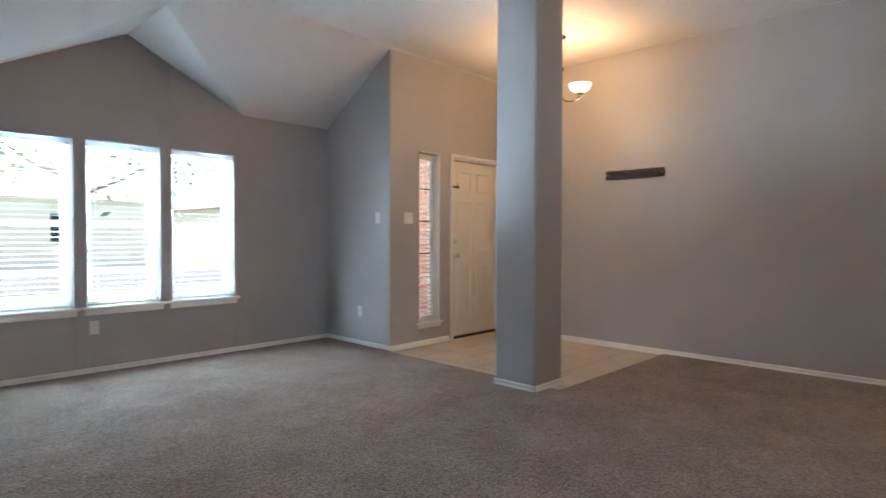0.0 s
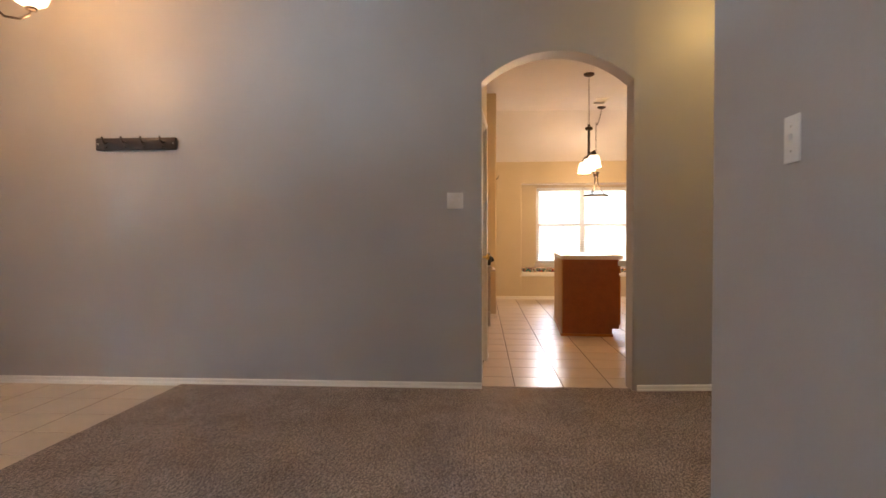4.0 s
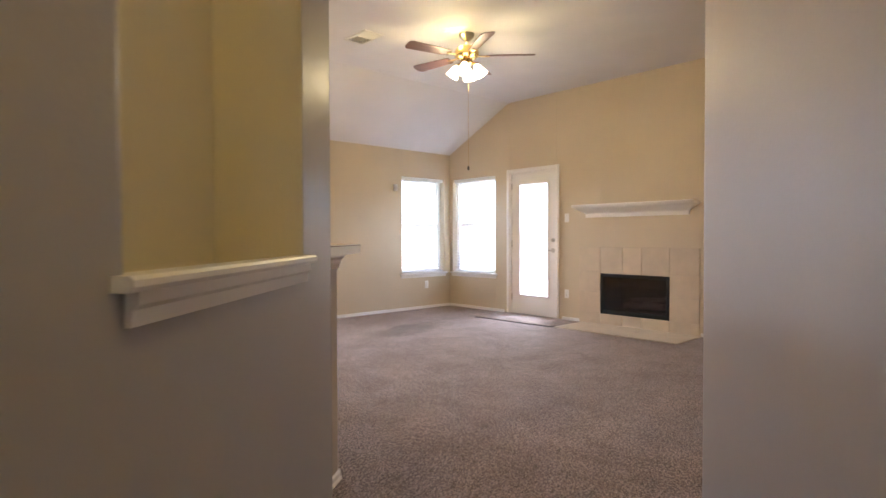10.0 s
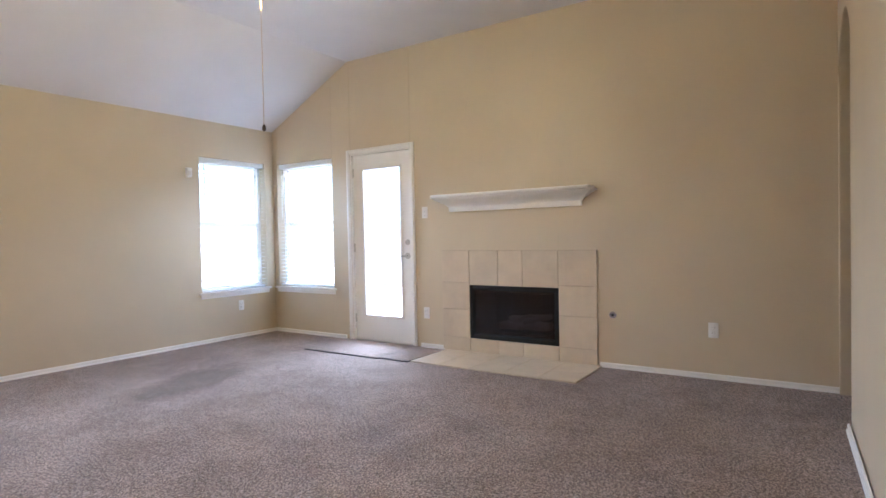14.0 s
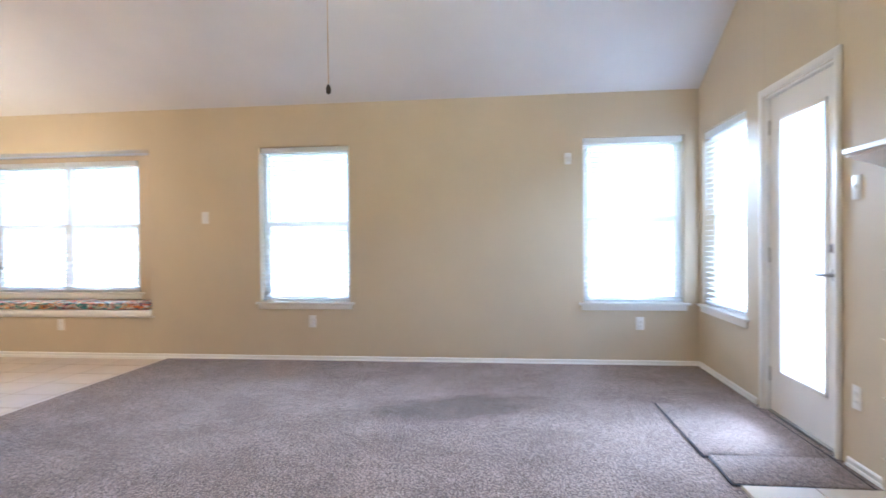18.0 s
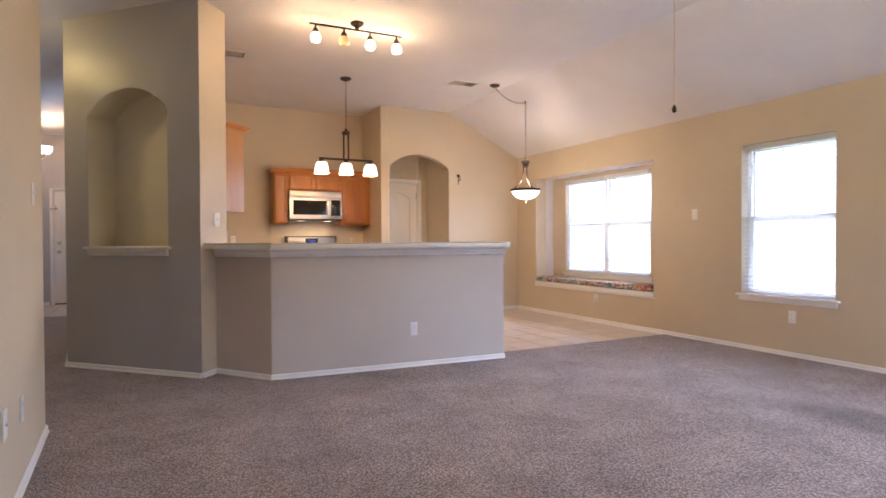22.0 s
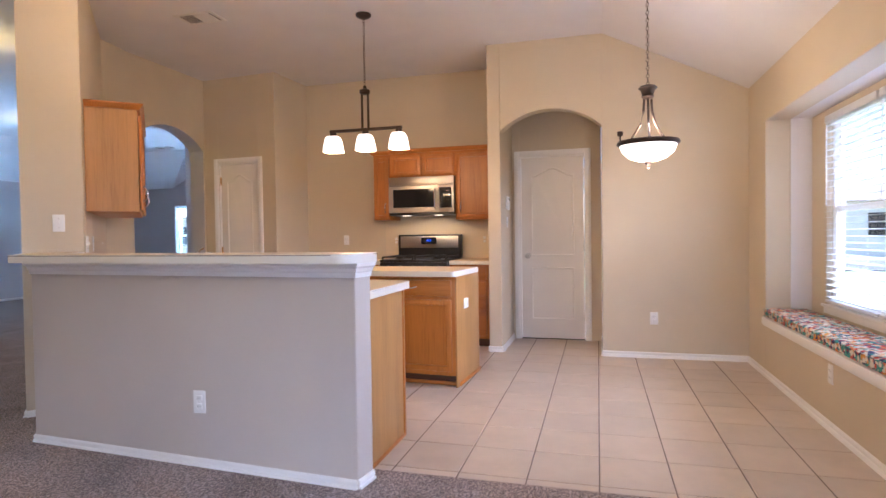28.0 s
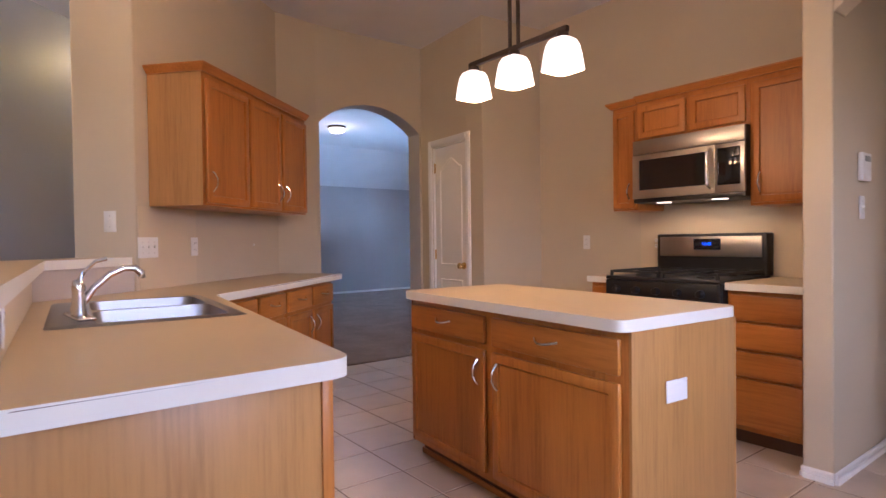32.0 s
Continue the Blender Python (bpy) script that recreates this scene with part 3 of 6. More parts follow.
ceiling("ceiling_living", XW - 0.1, XA + 0.1, -0.15, YL + 0.1, living_height,
        [((0, YL - (CEIL - EAVE) / PITCH), (0, 1)), ((XW + (CEIL - EAVE) / PITCH, 0), (1, 0)), ((PX, 0), (1, 0)), ((XW, YL), (1, 1)),
         ((PX, YL - (PEAK - EAVE) / PITCH), (FALL, PITCH)), ((PX, YL - (PEAK - EAVE) / PITCH), (-FALL, PITCH)),
         ((PX - (PEAK - EAVE) / FALL, 0), (1, 0)), ((PX + (PEAK - EAVE) / FALL, 0), (1, 0))],
        "off-white vaulted living room ceiling")
ceiling("ceiling_family", 1.8, XR + 0.1, YF - 0.1, -0.15, lambda x, y: min(CEIL, 2.43 + (XR - x) * 0.496), [((10.35, 0), (1, 0))], "off-white ceiling that slopes to the rear wall")
ceiling("ceiling_kitchen", XA + 0.1, XR + 0.1, -0.15, 1.5, lambda x, y: min(CEIL, 2.43 + (XR - x) * 0.496), [((10.35, 0), (1, 0))], "off-white kitchen ceiling")

# ---- floors ----
bm = bmesh.new()
box(bm, -1.2, 12.0, -8.0, 6.4, -0.25, -0.0028)
setting("floor", bm, M_GROUT, "dark grout bed under the floor tiles", "floor")


def sheet(name, outline, z, mat, label):
    bm = bmesh.new()
    prism(bm, outline, -0.002, z)
    return setting(name, bm, mat, label, "floor")


sheet("floor_carpet_living", [(XW, -0.06), (XA + 0.06, -0.06), (XA + 0.06, 2.93), (3.72, 2.96), (3.76, YE), (3.80, YE), (3.80, YL), (XW, YL)], 0.012, M_CARPET, "beige wall-to-wall carpet in the living room")
sheet("floor_carpet_family", [(2.3, -0.06), (2.3, YF), (XR, YF), (XR, -2.49), (9.0, -2.49), (7.2, -2.50), (6.8, -2.1), (6.6, -2.12), (XA + 0.06, -1.1), (XA + 0.06, -0.06)], 0.0125, M_CARPET, "beige wall-to-wall carpet in the family room and hall")


def baseboard(name, a, b, h=0.054):
    bm = bmesh.new()
    sweep(bm, [(0.0015, 0.0), (0.019, 0.0), (0.0185, h * 0.34), (0.015, h * 0.44), (0.0095, h * 0.47), (0.0095, h * 0.54), (0.0125, h * 0.58), (0.0125, h * 0.86), (0.006, h), (0.0015, h)], a, b)
    return tagged(mesh_object(name, bm, M_TRIM), "white painted moulded baseboard", "baseboard", kind="structure")


for a, b in (((3.8, YE), (3.8, YL)), ((3.8, YL), (XW, YL)), ((XW, YL), (XW, -0.06)), ((XW, -0.06), (3.42, -0.06)), ((3.42, -0.06), (3.42, -0.45)), ((3.42, -1.54), (3.42, -2.0)),
             ((3.42, -2.0), (4.58, -2.0)), ((4.58, -2.0), (5.785, -3.215)), ((5.785, -3.215), (5.925, -6.61)), ((5.95, YF), (7.58, YF)), ((9.12, YF), (9.41, YF)), ((10.43, YF), (XR, YF)),
             ((XR, YF), (XR, YN)), ((XR, YN), (10.342, YN)), ((10.342, YN), (10.342, 1.27)), ((9.377, 1.27), (9.377, YN)), ((9.377, YN), (9.247, YN)), ((9.247, YN), (9.247, 0.70)),
             ((7.86, 1.30), (6.815, 1.30)), ((6.815, 1.30), (6.767, 0.648)), ((6.767, 0.648), (6.62, 0.6586)), ((5.92, 0.709), (XK, 0.72)),
             ((6.68, -2.25), (5.655, -1.205)), ((6.83, -2.06), (6.68, -2.25)), ((7.165, -2.575), (6.80, -2.10)), ((9.237, -2.715), (7.165, -2.575)), ((9.256, -2.583), (9.237, -2.715)),
             ((5.655, -1.205), (XA, AY0 - 0.031)), ((XA, AY1), (XA, YE)), ((4.66, YE), (3.8, YE)), ((2.3, -0.2), (2.3, -3.2)),
             ((3.54, 3.065), (3.54, 3.435)), ((3.91, 3.065), (3.54, 3.065)), ((3.91, 3.435), (3.91, 3.065)), ((3.54, 3.435), (3.91, 3.435))):
    baseboard("baseboard", b, a)


# ---- windows, blinds and doors ----
def window(name, m, w, z0, z1, deep, label, wide_mullion=False, sill_out=0.035):
    """A vinyl double-hung window in an opening of width w, whose pose m is at the opening's middle on the room's wall face, at floor height."""
    root = tagged(new(name), label, "window", kind="structure")
    root.matrix_basis = m
    h = w / 2
    f, y0, y1 = 0.036, deep - 0.07, deep - 0.01
    bm = bmesh.new()
    box(bm, -h, -h + f, y0, y1, z0, z1)
    box(bm, h - f, h, y0, y1, z0, z1)
    box(bm, -h + f, h - f, y0, y1, z1 - f, z1)
    box(bm, -h + f, h - f, y0, y1, z0, z0 + f)
    if wide_mullion:
        box(bm, -0.025, 0.025, y0, y1, z0 + f, z1 - f)
    part("window_frame", bm, M_TRIM, root)
    spans = [(-h + f, -0.025), (0.025, h - f)] if wide_mullion else [(-h + f, h - f)]
    mid = (z0 + z1) / 2 + 0.01
    for a, b in spans:
        for lo, hi, y in ((z0 + f, mid + 0.02, deep - 0.065), (mid - 0.02, z1 - f, deep - 0.035)):
            bm = bmesh.new()
            r = 0.024
            box(bm, a, a + r, y, y + 0.025, lo, hi)
            box(bm, b - r, b, y, y + 0.025, lo, hi)
            box(bm, a + r, b - r, y, y + 0.025, hi - r, hi)
            box(bm, a + r, b - r, y, y + 0.025, lo, lo + r)
            sash = part("sash", bm, M_TRIM, root)
            bm = bmesh.new()
            box(bm, a + r, b - r, y + 0.010, y + 0.014, lo + r, hi - r)
            pane = part("pane", bm, M_GLASS, sash, "", False)
            pane.visible_shadow = False
    if sill_out:
        bm = bmesh.new()
        box(bm, -h - 0.045, h + 0.045, -sill_out, 0.0, z0 - 0.018, z0 + 0.004, 0.006)
        box(bm, -h, h, 0.0, y0, z0 - 0.018, z0 + 0.004)
        part("window_sill", bm, M_TRIM, root)
        bm = bmesh.new()
        box(bm, -h - 0.02, h + 0.02, -0.014, -0.001, z0 - 0.065, z0 - 0.018, 0.004)
        part("apron", bm, M_TRIM, root)
    return root


def blind(m, w, z0, z1, y, tilt, label):
    root = thing("window_blind", label, "blind", m, "white window blinds")
    h = w / 2 - 0.008
    bm = bmesh.new()
    box(bm, -h, h, y - 0.03, y + 0.03, z1 - 0.055, z1 - 0.002, 0.004)
    part("headrail", bm, M_BLIND, root)
    bm = bmesh.new()
    box(bm, -h, h, y - 0.025, y + 0.025, z0 + 0.008, z0 + 0.028, 0.004)
    part("bottom_rail", bm, M_BLIND, root)
    slat = bmesh.new()
    box(slat, -h, h, -0.024, 0.024, -0.0014, 0.0014)
    first = None
    z = z0 + 0.05
    while z < z1 - 0.07:
        if first is None:
            first = part("slat", slat, M_BLIND, root, "", False)
            ob = first
        else:
            ob = new("slat", first.data)
            ob.parent = root
        ob.matrix_basis = pose(0, y, z, tilt, 0, 0)
        z += 0.0445
    for x in (-h * 0.72, h * 0.72):
        bm = bmesh.new()
        tube(bm, [(x, y - 0.027, z0 + 0.02), (x, y - 0.027, z1 - 0.05)], 0.0012, 5)
        part("ladder_cord", bm, M_BLIND, root)
    bm = bmesh.new()
    tube(bm, [(-h + 0.06, y - 0.036, z1 - 0.05), (-h + 0.06, y - 0.038, z1 - 0.65)], 0.004, 6)
    part("tilt_wand", bm, M_BLIND, root)
    return root


FRONT = [(2.398, 0.596), (1.7075, 0.585), (1.0245, 0.589)]
for k, (x, w) in enumerate(FRONT):
    m = on_wall(x, YL, 0, 0, -1)
    window("window_%d" % (k + 1), m, w, 0.56, 1.96, 0.17, "white double-hung window in the grey front wall")
    blind(m, w, 0.565, 1.96, 0.05, 3, "white horizontal blind with open slats on the front window")
yc2, yc3 = YN + 0.13 - 4.51, YN + 0.13 - 7.5275
for k, (y, w) in enumerate(((yc2, 0.88), (yc3, 0.865))):
    m = on_wall(XR, y, 0, -1, 0)
    window("window_%d" % (k + 4), m, w, 0.56, 2.035, 0.17, "white double-hung window in the tan rear wall")
    blind(m, w, 0.565, 2.035, 0.05, 4, "white horizontal blind with open slats on the rear window")
m = on_wall(XR - 0.53, YF, 0, 0, 1)
window("window_6", m, 0.92, 0.56, 2.03, 0.17, "white double-hung window beside the glazed door")
blind(m, 0.92, 0.565, 2.03, 0.05, 4, "white horizontal blind with open slats beside the glazed door")

# The window seat: a box that stands out from the rear wall
BY0, BY1, BX = YN + 0.13 - 2.945, YN + 0.13 - 0.64, 11.93
# Tan recess sides wear ceiling white, daylight put into their colour
bm = bmesh.new()
box(bm, XR + 0.18, BX + 0.12, BY0 - 0.12, BY0, 0.3, 2.17)
setting("wall_seat_side", bm, M_CEIL, "side of the window seat recess, whitened to stand in for daylight", "wall")
bm = bmesh.new()
box(bm, XR + 0.18, BX + 0.12, BY1, BY1 + 0.12, 0.3, 2.17)
setting("wall_seat_side", bm, M_CEIL, "side of the window seat recess, whitened to stand in for daylight", "wall")
wall("wall_seat_back", (BX, BY1), (BX, BY0), 0.12, [M_TAN, M_BRICK], "tan wall round the window seat window", [(0.29, 1.96, 0.62, 2.0, 0)], 2.05, 0.42)
bm = bmesh.new()
box(bm, XR + 0.002, BX + 0.12, BY0 - 0.12, BY1 + 0.12, 2.052, 2.17)
setting("ceiling_seat", bm, M_CEIL, "white head of the window seat recess", "ceiling")
bm = bmesh.new()
box(bm, XR - 0.03, BX + 0.12, BY0 + 0.002, BY1 - 0.002, 0.421, 0.479, 0.004)
box(bm, XR - 0.012, XR - 0.001, BY0 - 0.03, BY1 + 0.03, 0.405, 0.42, 0.003)
tagged(mesh_object("window_seat_board", bm, M_TRIM), "white board of the window seat", "trim", kind="structure")
m = on_wall(BX, BY1 - 1.125, 0, -1, 0)
window("window_7", m, 1.67, 0.62, 2.0, 0.11, "wide white twin window above the window seat", True, 0.025)
for side in (-1, 1):
    blind(on_wall(BX, BY1 - 1.125 + side * 0.415, 0, -1, 0), 0.815, 0.63, 2.0, 0.008, 4, "white horizontal blind with open slats above the window seat")
seat = thing("seat_cushion", "multicoloured patterned cushion on the window seat", "cushion", pose(0, 0, 0.481))
bm = bmesh.new()
box(bm, XR - 0.02, BX - 0.03, BY0 + 0.02, BY1 - 0.02, 0.0, 0.07, 0.022, 3)
part("cover", bm, M_CUSHION, seat)
bm = bmesh.new()
for z in (0.012, 0.058):
    tube(bm, [(XR - 0.018, BY0 + 0.03, z), (XR - 0.018, BY1 - 0.03, z)], 0.005, 6)
part("piping", bm, M_CUSHION, seat)


def casing(parent, w, h, y=-0.016, width=0.06):
    """Moulded trim round a door of opening width w, from the floor."""
    for side in (-1, 1):
        bm = bmesh.new()
        a, b = side * w / 2, side * (w / 2 + width)
        box(bm, min(a, b), max(a, b), y, -0.001, 0, h + width, 0.004)
        box(bm, min(a, b) + 0.012, max(a, b) - 0.012, y - 0.005, y + 0.002, 0, h + width - 0.012, 0.003)
        part("casing", bm, M_TRIM, parent)
    bm = bmesh.new()
    box(bm, -w / 2, w / 2, y, -0.001, h, h + width, 0.004)
    box(bm, -w / 2, w / 2, y - 0.005, y + 0.002, h + 0.012, h + width - 0.012, 0.003)
    part("head_casing", bm, M_TRIM, parent)


def jamb(parent, w, h, depth):
    bm = bmesh.new()
    for side in (-1, 1):
        box(bm, side * w / 2 - 0.012 if side > 0 else -w / 2, w / 2 if side > 0 else -w / 2 + 0.012, 0.0, depth, 0, h)
    box(bm, -w / 2 + 0.012, w / 2 - 0.012, 0.0, depth, h - 0.012, h)
    part("jamb", bm, M_TRIM, parent)


def moulded(bm, outline, y, rim=0.022, drop=0.010):
    """A raised door panel: a groove round the outline (x, z) and a proud field."""
    cx, cz = sum(p[0] for p in outline) / len(outline), sum(p[1] for p in outline) / len(outline)

    def ring(inset, off):
        pts = []
        for px, pz in outline:
            dx, dz = px - cx, pz - cz
            sx = max(0.0, 1 - inset / max(abs(dx), 0.03)) if abs(dx) > 0.03 else 1
            sz = max(0.0, 1 - inset / max(abs(dz), 0.03)) if abs(dz) > 0.03 else 1
            pts.append(bm.verts.new((cx + dx * sx, y + off, cz + dz * sz)))
        return pts

    rings = [ring(0, 0.001), ring(0.004, -0.008), ring(rim * 0.45, -0.009), ring(rim * 0.75, 0.0), ring(rim * 1.0, -0.0002), ring(rim * 2.0, -0.006)]
    for a, b in zip(rings, rings[1:]):
        for k in range(len(a)):
            j = (k + 1) % len(a)
            bm.faces.new((a[k], a[j], b[j], b[k]))
    bm.faces.new(rings[-1])


def arched(x0, x1, z0, z1, rise, n=14):
    pts = [(x0, z0), (x1, z0)]
    for k in range(n + 1):
        u = 1 - 2 * k / n
        pts.append(((x0 + x1) / 2 + u * (x1 - x0) / 2, z1 - rise + rise * (0.5 + 0.5 * math.cos(math.pi * u))))
    return pts


def knob(parent, x, z, y, mat, label, lever=False):
    bm = bmesh.new()
    tube(bm, [(x, y, z), (x, y - 0.008, z)], 0.032, 20)
    tube(bm, [(x, y - 0.008, z), (x, y - 0.035, z)], 0.011, 12)
    if lever:
        tube(bm, [(x, y - 0.038, z), (x - 0.04, y - 0.045, z), (x - 0.10, y - 0.042, z)], [0.011, 0.010, 0.008], 10)
    else:
        tube(bm, [(x, y - 0.030, z), (x, y - 0.036, z), (x, y - 0.050, z), (x, y - 0.062, z), (x, y - 0.066, z)], [0.014, 0.025, 0.029, 0.023, 0.010], 20)
    return part("door_knob", bm, mat, parent, label)


def hinges(parent, x, h, y, mat):
    for z in (0.25, h * 0.5, h - 0.2):
        bm = bmesh.new()
        box(bm, x - 0.012, x + 0.012, y - 0.003, y + 0.003, z - 0.045, z + 0.045)
        tube(bm, [(x, y - 0.006, z - 0.048), (x, y - 0.006, z + 0.048)], 0.006, 8)
        part("hinge", bm, mat, parent)


def panel_door(name, m, w, h, label, knob_side, mat_knob, knob_label, wall_deep, hinge=M_BRASS, set_in=0.02):
    root = tagged(new(name), label, "door", kind="structure")
    root.matrix_basis = m
    casing(root, w, h)
    jamb(root, w, h, wall_deep)
    s = w / 2 - 0.016
    bm = bmesh.new()
    box(bm, -s, s, set_in, set_in + 0.035, 0.010, h - 0.015, 0.002)
    edge = 0.105 if w > 0.6 else 0.085
    moulded(bm, [(-s + edge, 0.22), (s - edge, 0.22), (s - edge, 0.80), (-s + edge, 0.80)], set_in)
    moulded(bm, arched(-s + edge, s - edge, 0.93, h - 0.13, 0.085), set_in)
    slab = part("door_slab", bm, M_DOOR, root)
    knob(root, knob_side * (s - 0.065), 0.93, set_in, mat_knob, knob_label)
    hinges(root, -knob_side * (s + 0.004), h, set_in, hinge)
    bm = bmesh.new()
    box(bm, -w / 2 + 0.013, w / 2 - 0.013, set_in - 0.01, wall_deep - 0.002, 0.0005, 0.008)
    part("threshold", bm, M_SLOT, root)
    return root


panel_door("door_1", on_wall(9.377 + 0.44, 1.27, 0, 0, -1), 0.71, 2.035, "closed cream two-panel door in the arched recess", -1, M_NICKEL, "satin nickel door knob", 0.12, M_NICKEL)
panel_door("door_2", on_wall(XK + 0.4837, 0.685, 0, -0.072, -0.9974), 0.56, 2.05, "closed narrow cream two-panel pantry door", 1, M_BRASS, "polished brass door knob", 0.12)


def front_door():
    root = tagged(new("door_3"), "closed white six-panel front door", "door", kind="structure")
    root.matrix_basis = on_wall(3.803 + 1.335, YE, 0, 0, -1)
    w, h, y = 0.82, 2.035, 0.05
    casing(root, w, h, width=0.045)
    jamb(root, w, h, 0.17)
    s = w / 2 - 0.016
    bm = bmesh.new()
    box(bm, -s, s, y, y + 0.045, 0.02, h - 0.015, 0.002)
    for x0, x1 in ((-s + 0.10, -0.05), (0.05, s - 0.10)):
        for z0, z1 in ((0.22, 0.82), (0.96, 1.56), (1.68, 1.90)):
            moulded(bm, [(x0, z0), (x1, z0), (x1, z1), (x0, z1)], y, 0.018)
    part("door_slab", bm, M_DOOR, root)
    knob(root, -s + 0.065, 0.94, y, M_NICKEL, "satin nickel door knob")
    bm = bmesh.new()
    tube(bm, [(-s + 0.065, y, 1.10), (-s + 0.065, y - 0.012, 1.10)], [0.03, 0.024], 18)
    box(bm, -s + 0.060, -s + 0.070, y - 0.03, y - 0.012, 1.08, 1.12, 0.003)
    part("deadbolt", bm, M_NICKEL, root)
    bm = bmesh.new()
    box(bm, -s - 0.05, -s + 0.05, -0.04, -0.022, 1.70, 1.725, 0.005)
    tube(bm, [(-s + 0.03, -0.03, 1.70), (-s + 0.03, -0.03, 1.76)], 0.007, 8)
    part("door_guard", bm, M_BRASS, root, "brass swing-bar door guard")
    bm = bmesh.new()
    box(bm, -w / 2 + 0.013, w / 2 - 0.013, 0.02, 0.16, 0.0005, 0.018)
    part("threshold", bm, M_SLOT, root)
    # The tall narrow sidelight
    root = tagged(new("window_8"), "tall narrow sidelight window beside the front door", "window", kind="structure")
    root.matrix_basis = on_wall(3.803 + 0.555, YE, 0, 0, -1)
    bm = bmesh.new()
    for x0, x1, z0, z1 in ((-0.155, -0.12, 0.24, 2.06), (0.12, 0.155, 0.24, 2.06), (-0.12, 0.12, 2.025, 2.06), (-0.12, 0.12, 0.24, 0.275)):
        box(bm, x0, x1, 0.10, 0.15, z0, z1)
    part("window_frame", bm, M_TRIM, root)
    for x0, x1, z0, z1 in ((-0.1545, -0.150, 0.244, 2.055), (0.150, 0.1545, 0.244, 2.055), (-0.150, 0.150, 2.055, 2.0595)):
        bm = bmesh.new()
        box(bm, x0, x1, -0.003, 0.0995, z0, z1, 0.001)
        part("reveal", bm, M_TRIM, root)
    bm = bmesh.new()
    box(bm, -0.12, 0.12, 0.12, 0.124, 0.275, 2.025)
    part("pane", bm, M_GLASS, root, "", False).visible_shadow = False
    bm = bmesh.new()
    for k in range(1, 5):
        box(bm, -0.12, 0.12, 0.108, 0.119, 0.275 + k * 0.35 - 0.007, 0.275 + k * 0.35 + 0.007)
    part("muntin", bm, M_SLOT, root)
    bm = bmesh.new()
    box(bm, -0.19, 0.19, -0.03, 0.0, 0.222, 0.244, 0.005)
    box(bm, -0.155, 0.155, 0.0, 0.10, 0.222, 0.244)
    box(bm, -0.17, 0.17, -0.012, -0.001, 0.18, 0.222, 0.003)
    part("window_sill", bm, M_TRIM, root)


front_door()
blind(on_wall(3.803 + 0.555, YE, 0, 0, -1), 0.26, 0.27, 2.04, 0.075, 6, "narrow white blind with open slats on the sidelight")


def patio_door():
    root = tagged(new("door_4"), "white full-glass door to the back yard", "door", kind="structure")
    root.matrix_basis = on_wall(XR - 1.68, YF, 0, 0, 1)
    w, h, y = 0.82, 2.035, 0.03
    casing(root, w, h, width=0.05)
    jamb(root, w, h, 0.18)
    s = w / 2 - 0.016
    bm = bmesh.new()
    r = 0.125
    for x0, x1, z0, z1 in ((-s, -s + r, 0.02, h - 0.015), (s - r, s, 0.02, h - 0.015), (-s + r, s - r, h - 0.16, h - 0.015), (-s + r, s - r, 0.02, 0.27)):
        box(bm, x0, x1, y, y + 0.045, z0, z1)
    slab = part("door_slab", bm, M_TRIM, root)
    bm = bmesh.new()
    for x0, x1, z0, z1 in ((-s + r, -s + r + 0.022, 0.27, h - 0.16), (s - r - 0.022, s - r, 0.27, h - 0.16), (-s + r, s - r, h - 0.182, h - 0.16), (-s + r, s - r, 0.27, 0.292)):
        box(bm, x0, x1, y - 0.008, y + 0.01, z0, z1, 0.003)
    part("glazing_bead", bm, M_TRIM, slab)
    bm = bmesh.new()
    box(bm, -s + r, s - r, y + 0.02, y + 0.024, 0.27, h - 0.16)
    part("pane", bm, M_GLASS, slab, "", False).visible_shadow = False
    knob(root, s - 0.06, 0.93, y, M_NICKEL, "satin nickel lever handle", True)
    bm = bmesh.new()
    tube(bm, [(s - 0.06, y, 1.07), (s - 0.06, y - 0.014, 1.07)], [0.03, 0.024], 18)
    box(bm, s - 0.065, s - 0.055, y - 0.03, y - 0.014, 1.05, 1.09, 0.003)
    part("deadbolt", bm, M_NICKEL, root)
    hinges(root, -s - 0.004, h, y, M_NICKEL)
    bm = bmesh.new()
    box(bm, -w / 2 + 0.013, w / 2 - 0.013, 0.01, 0.17, 0.0005, 0.018)
    part("threshold", bm, M_NICKEL, root)


patio_door()


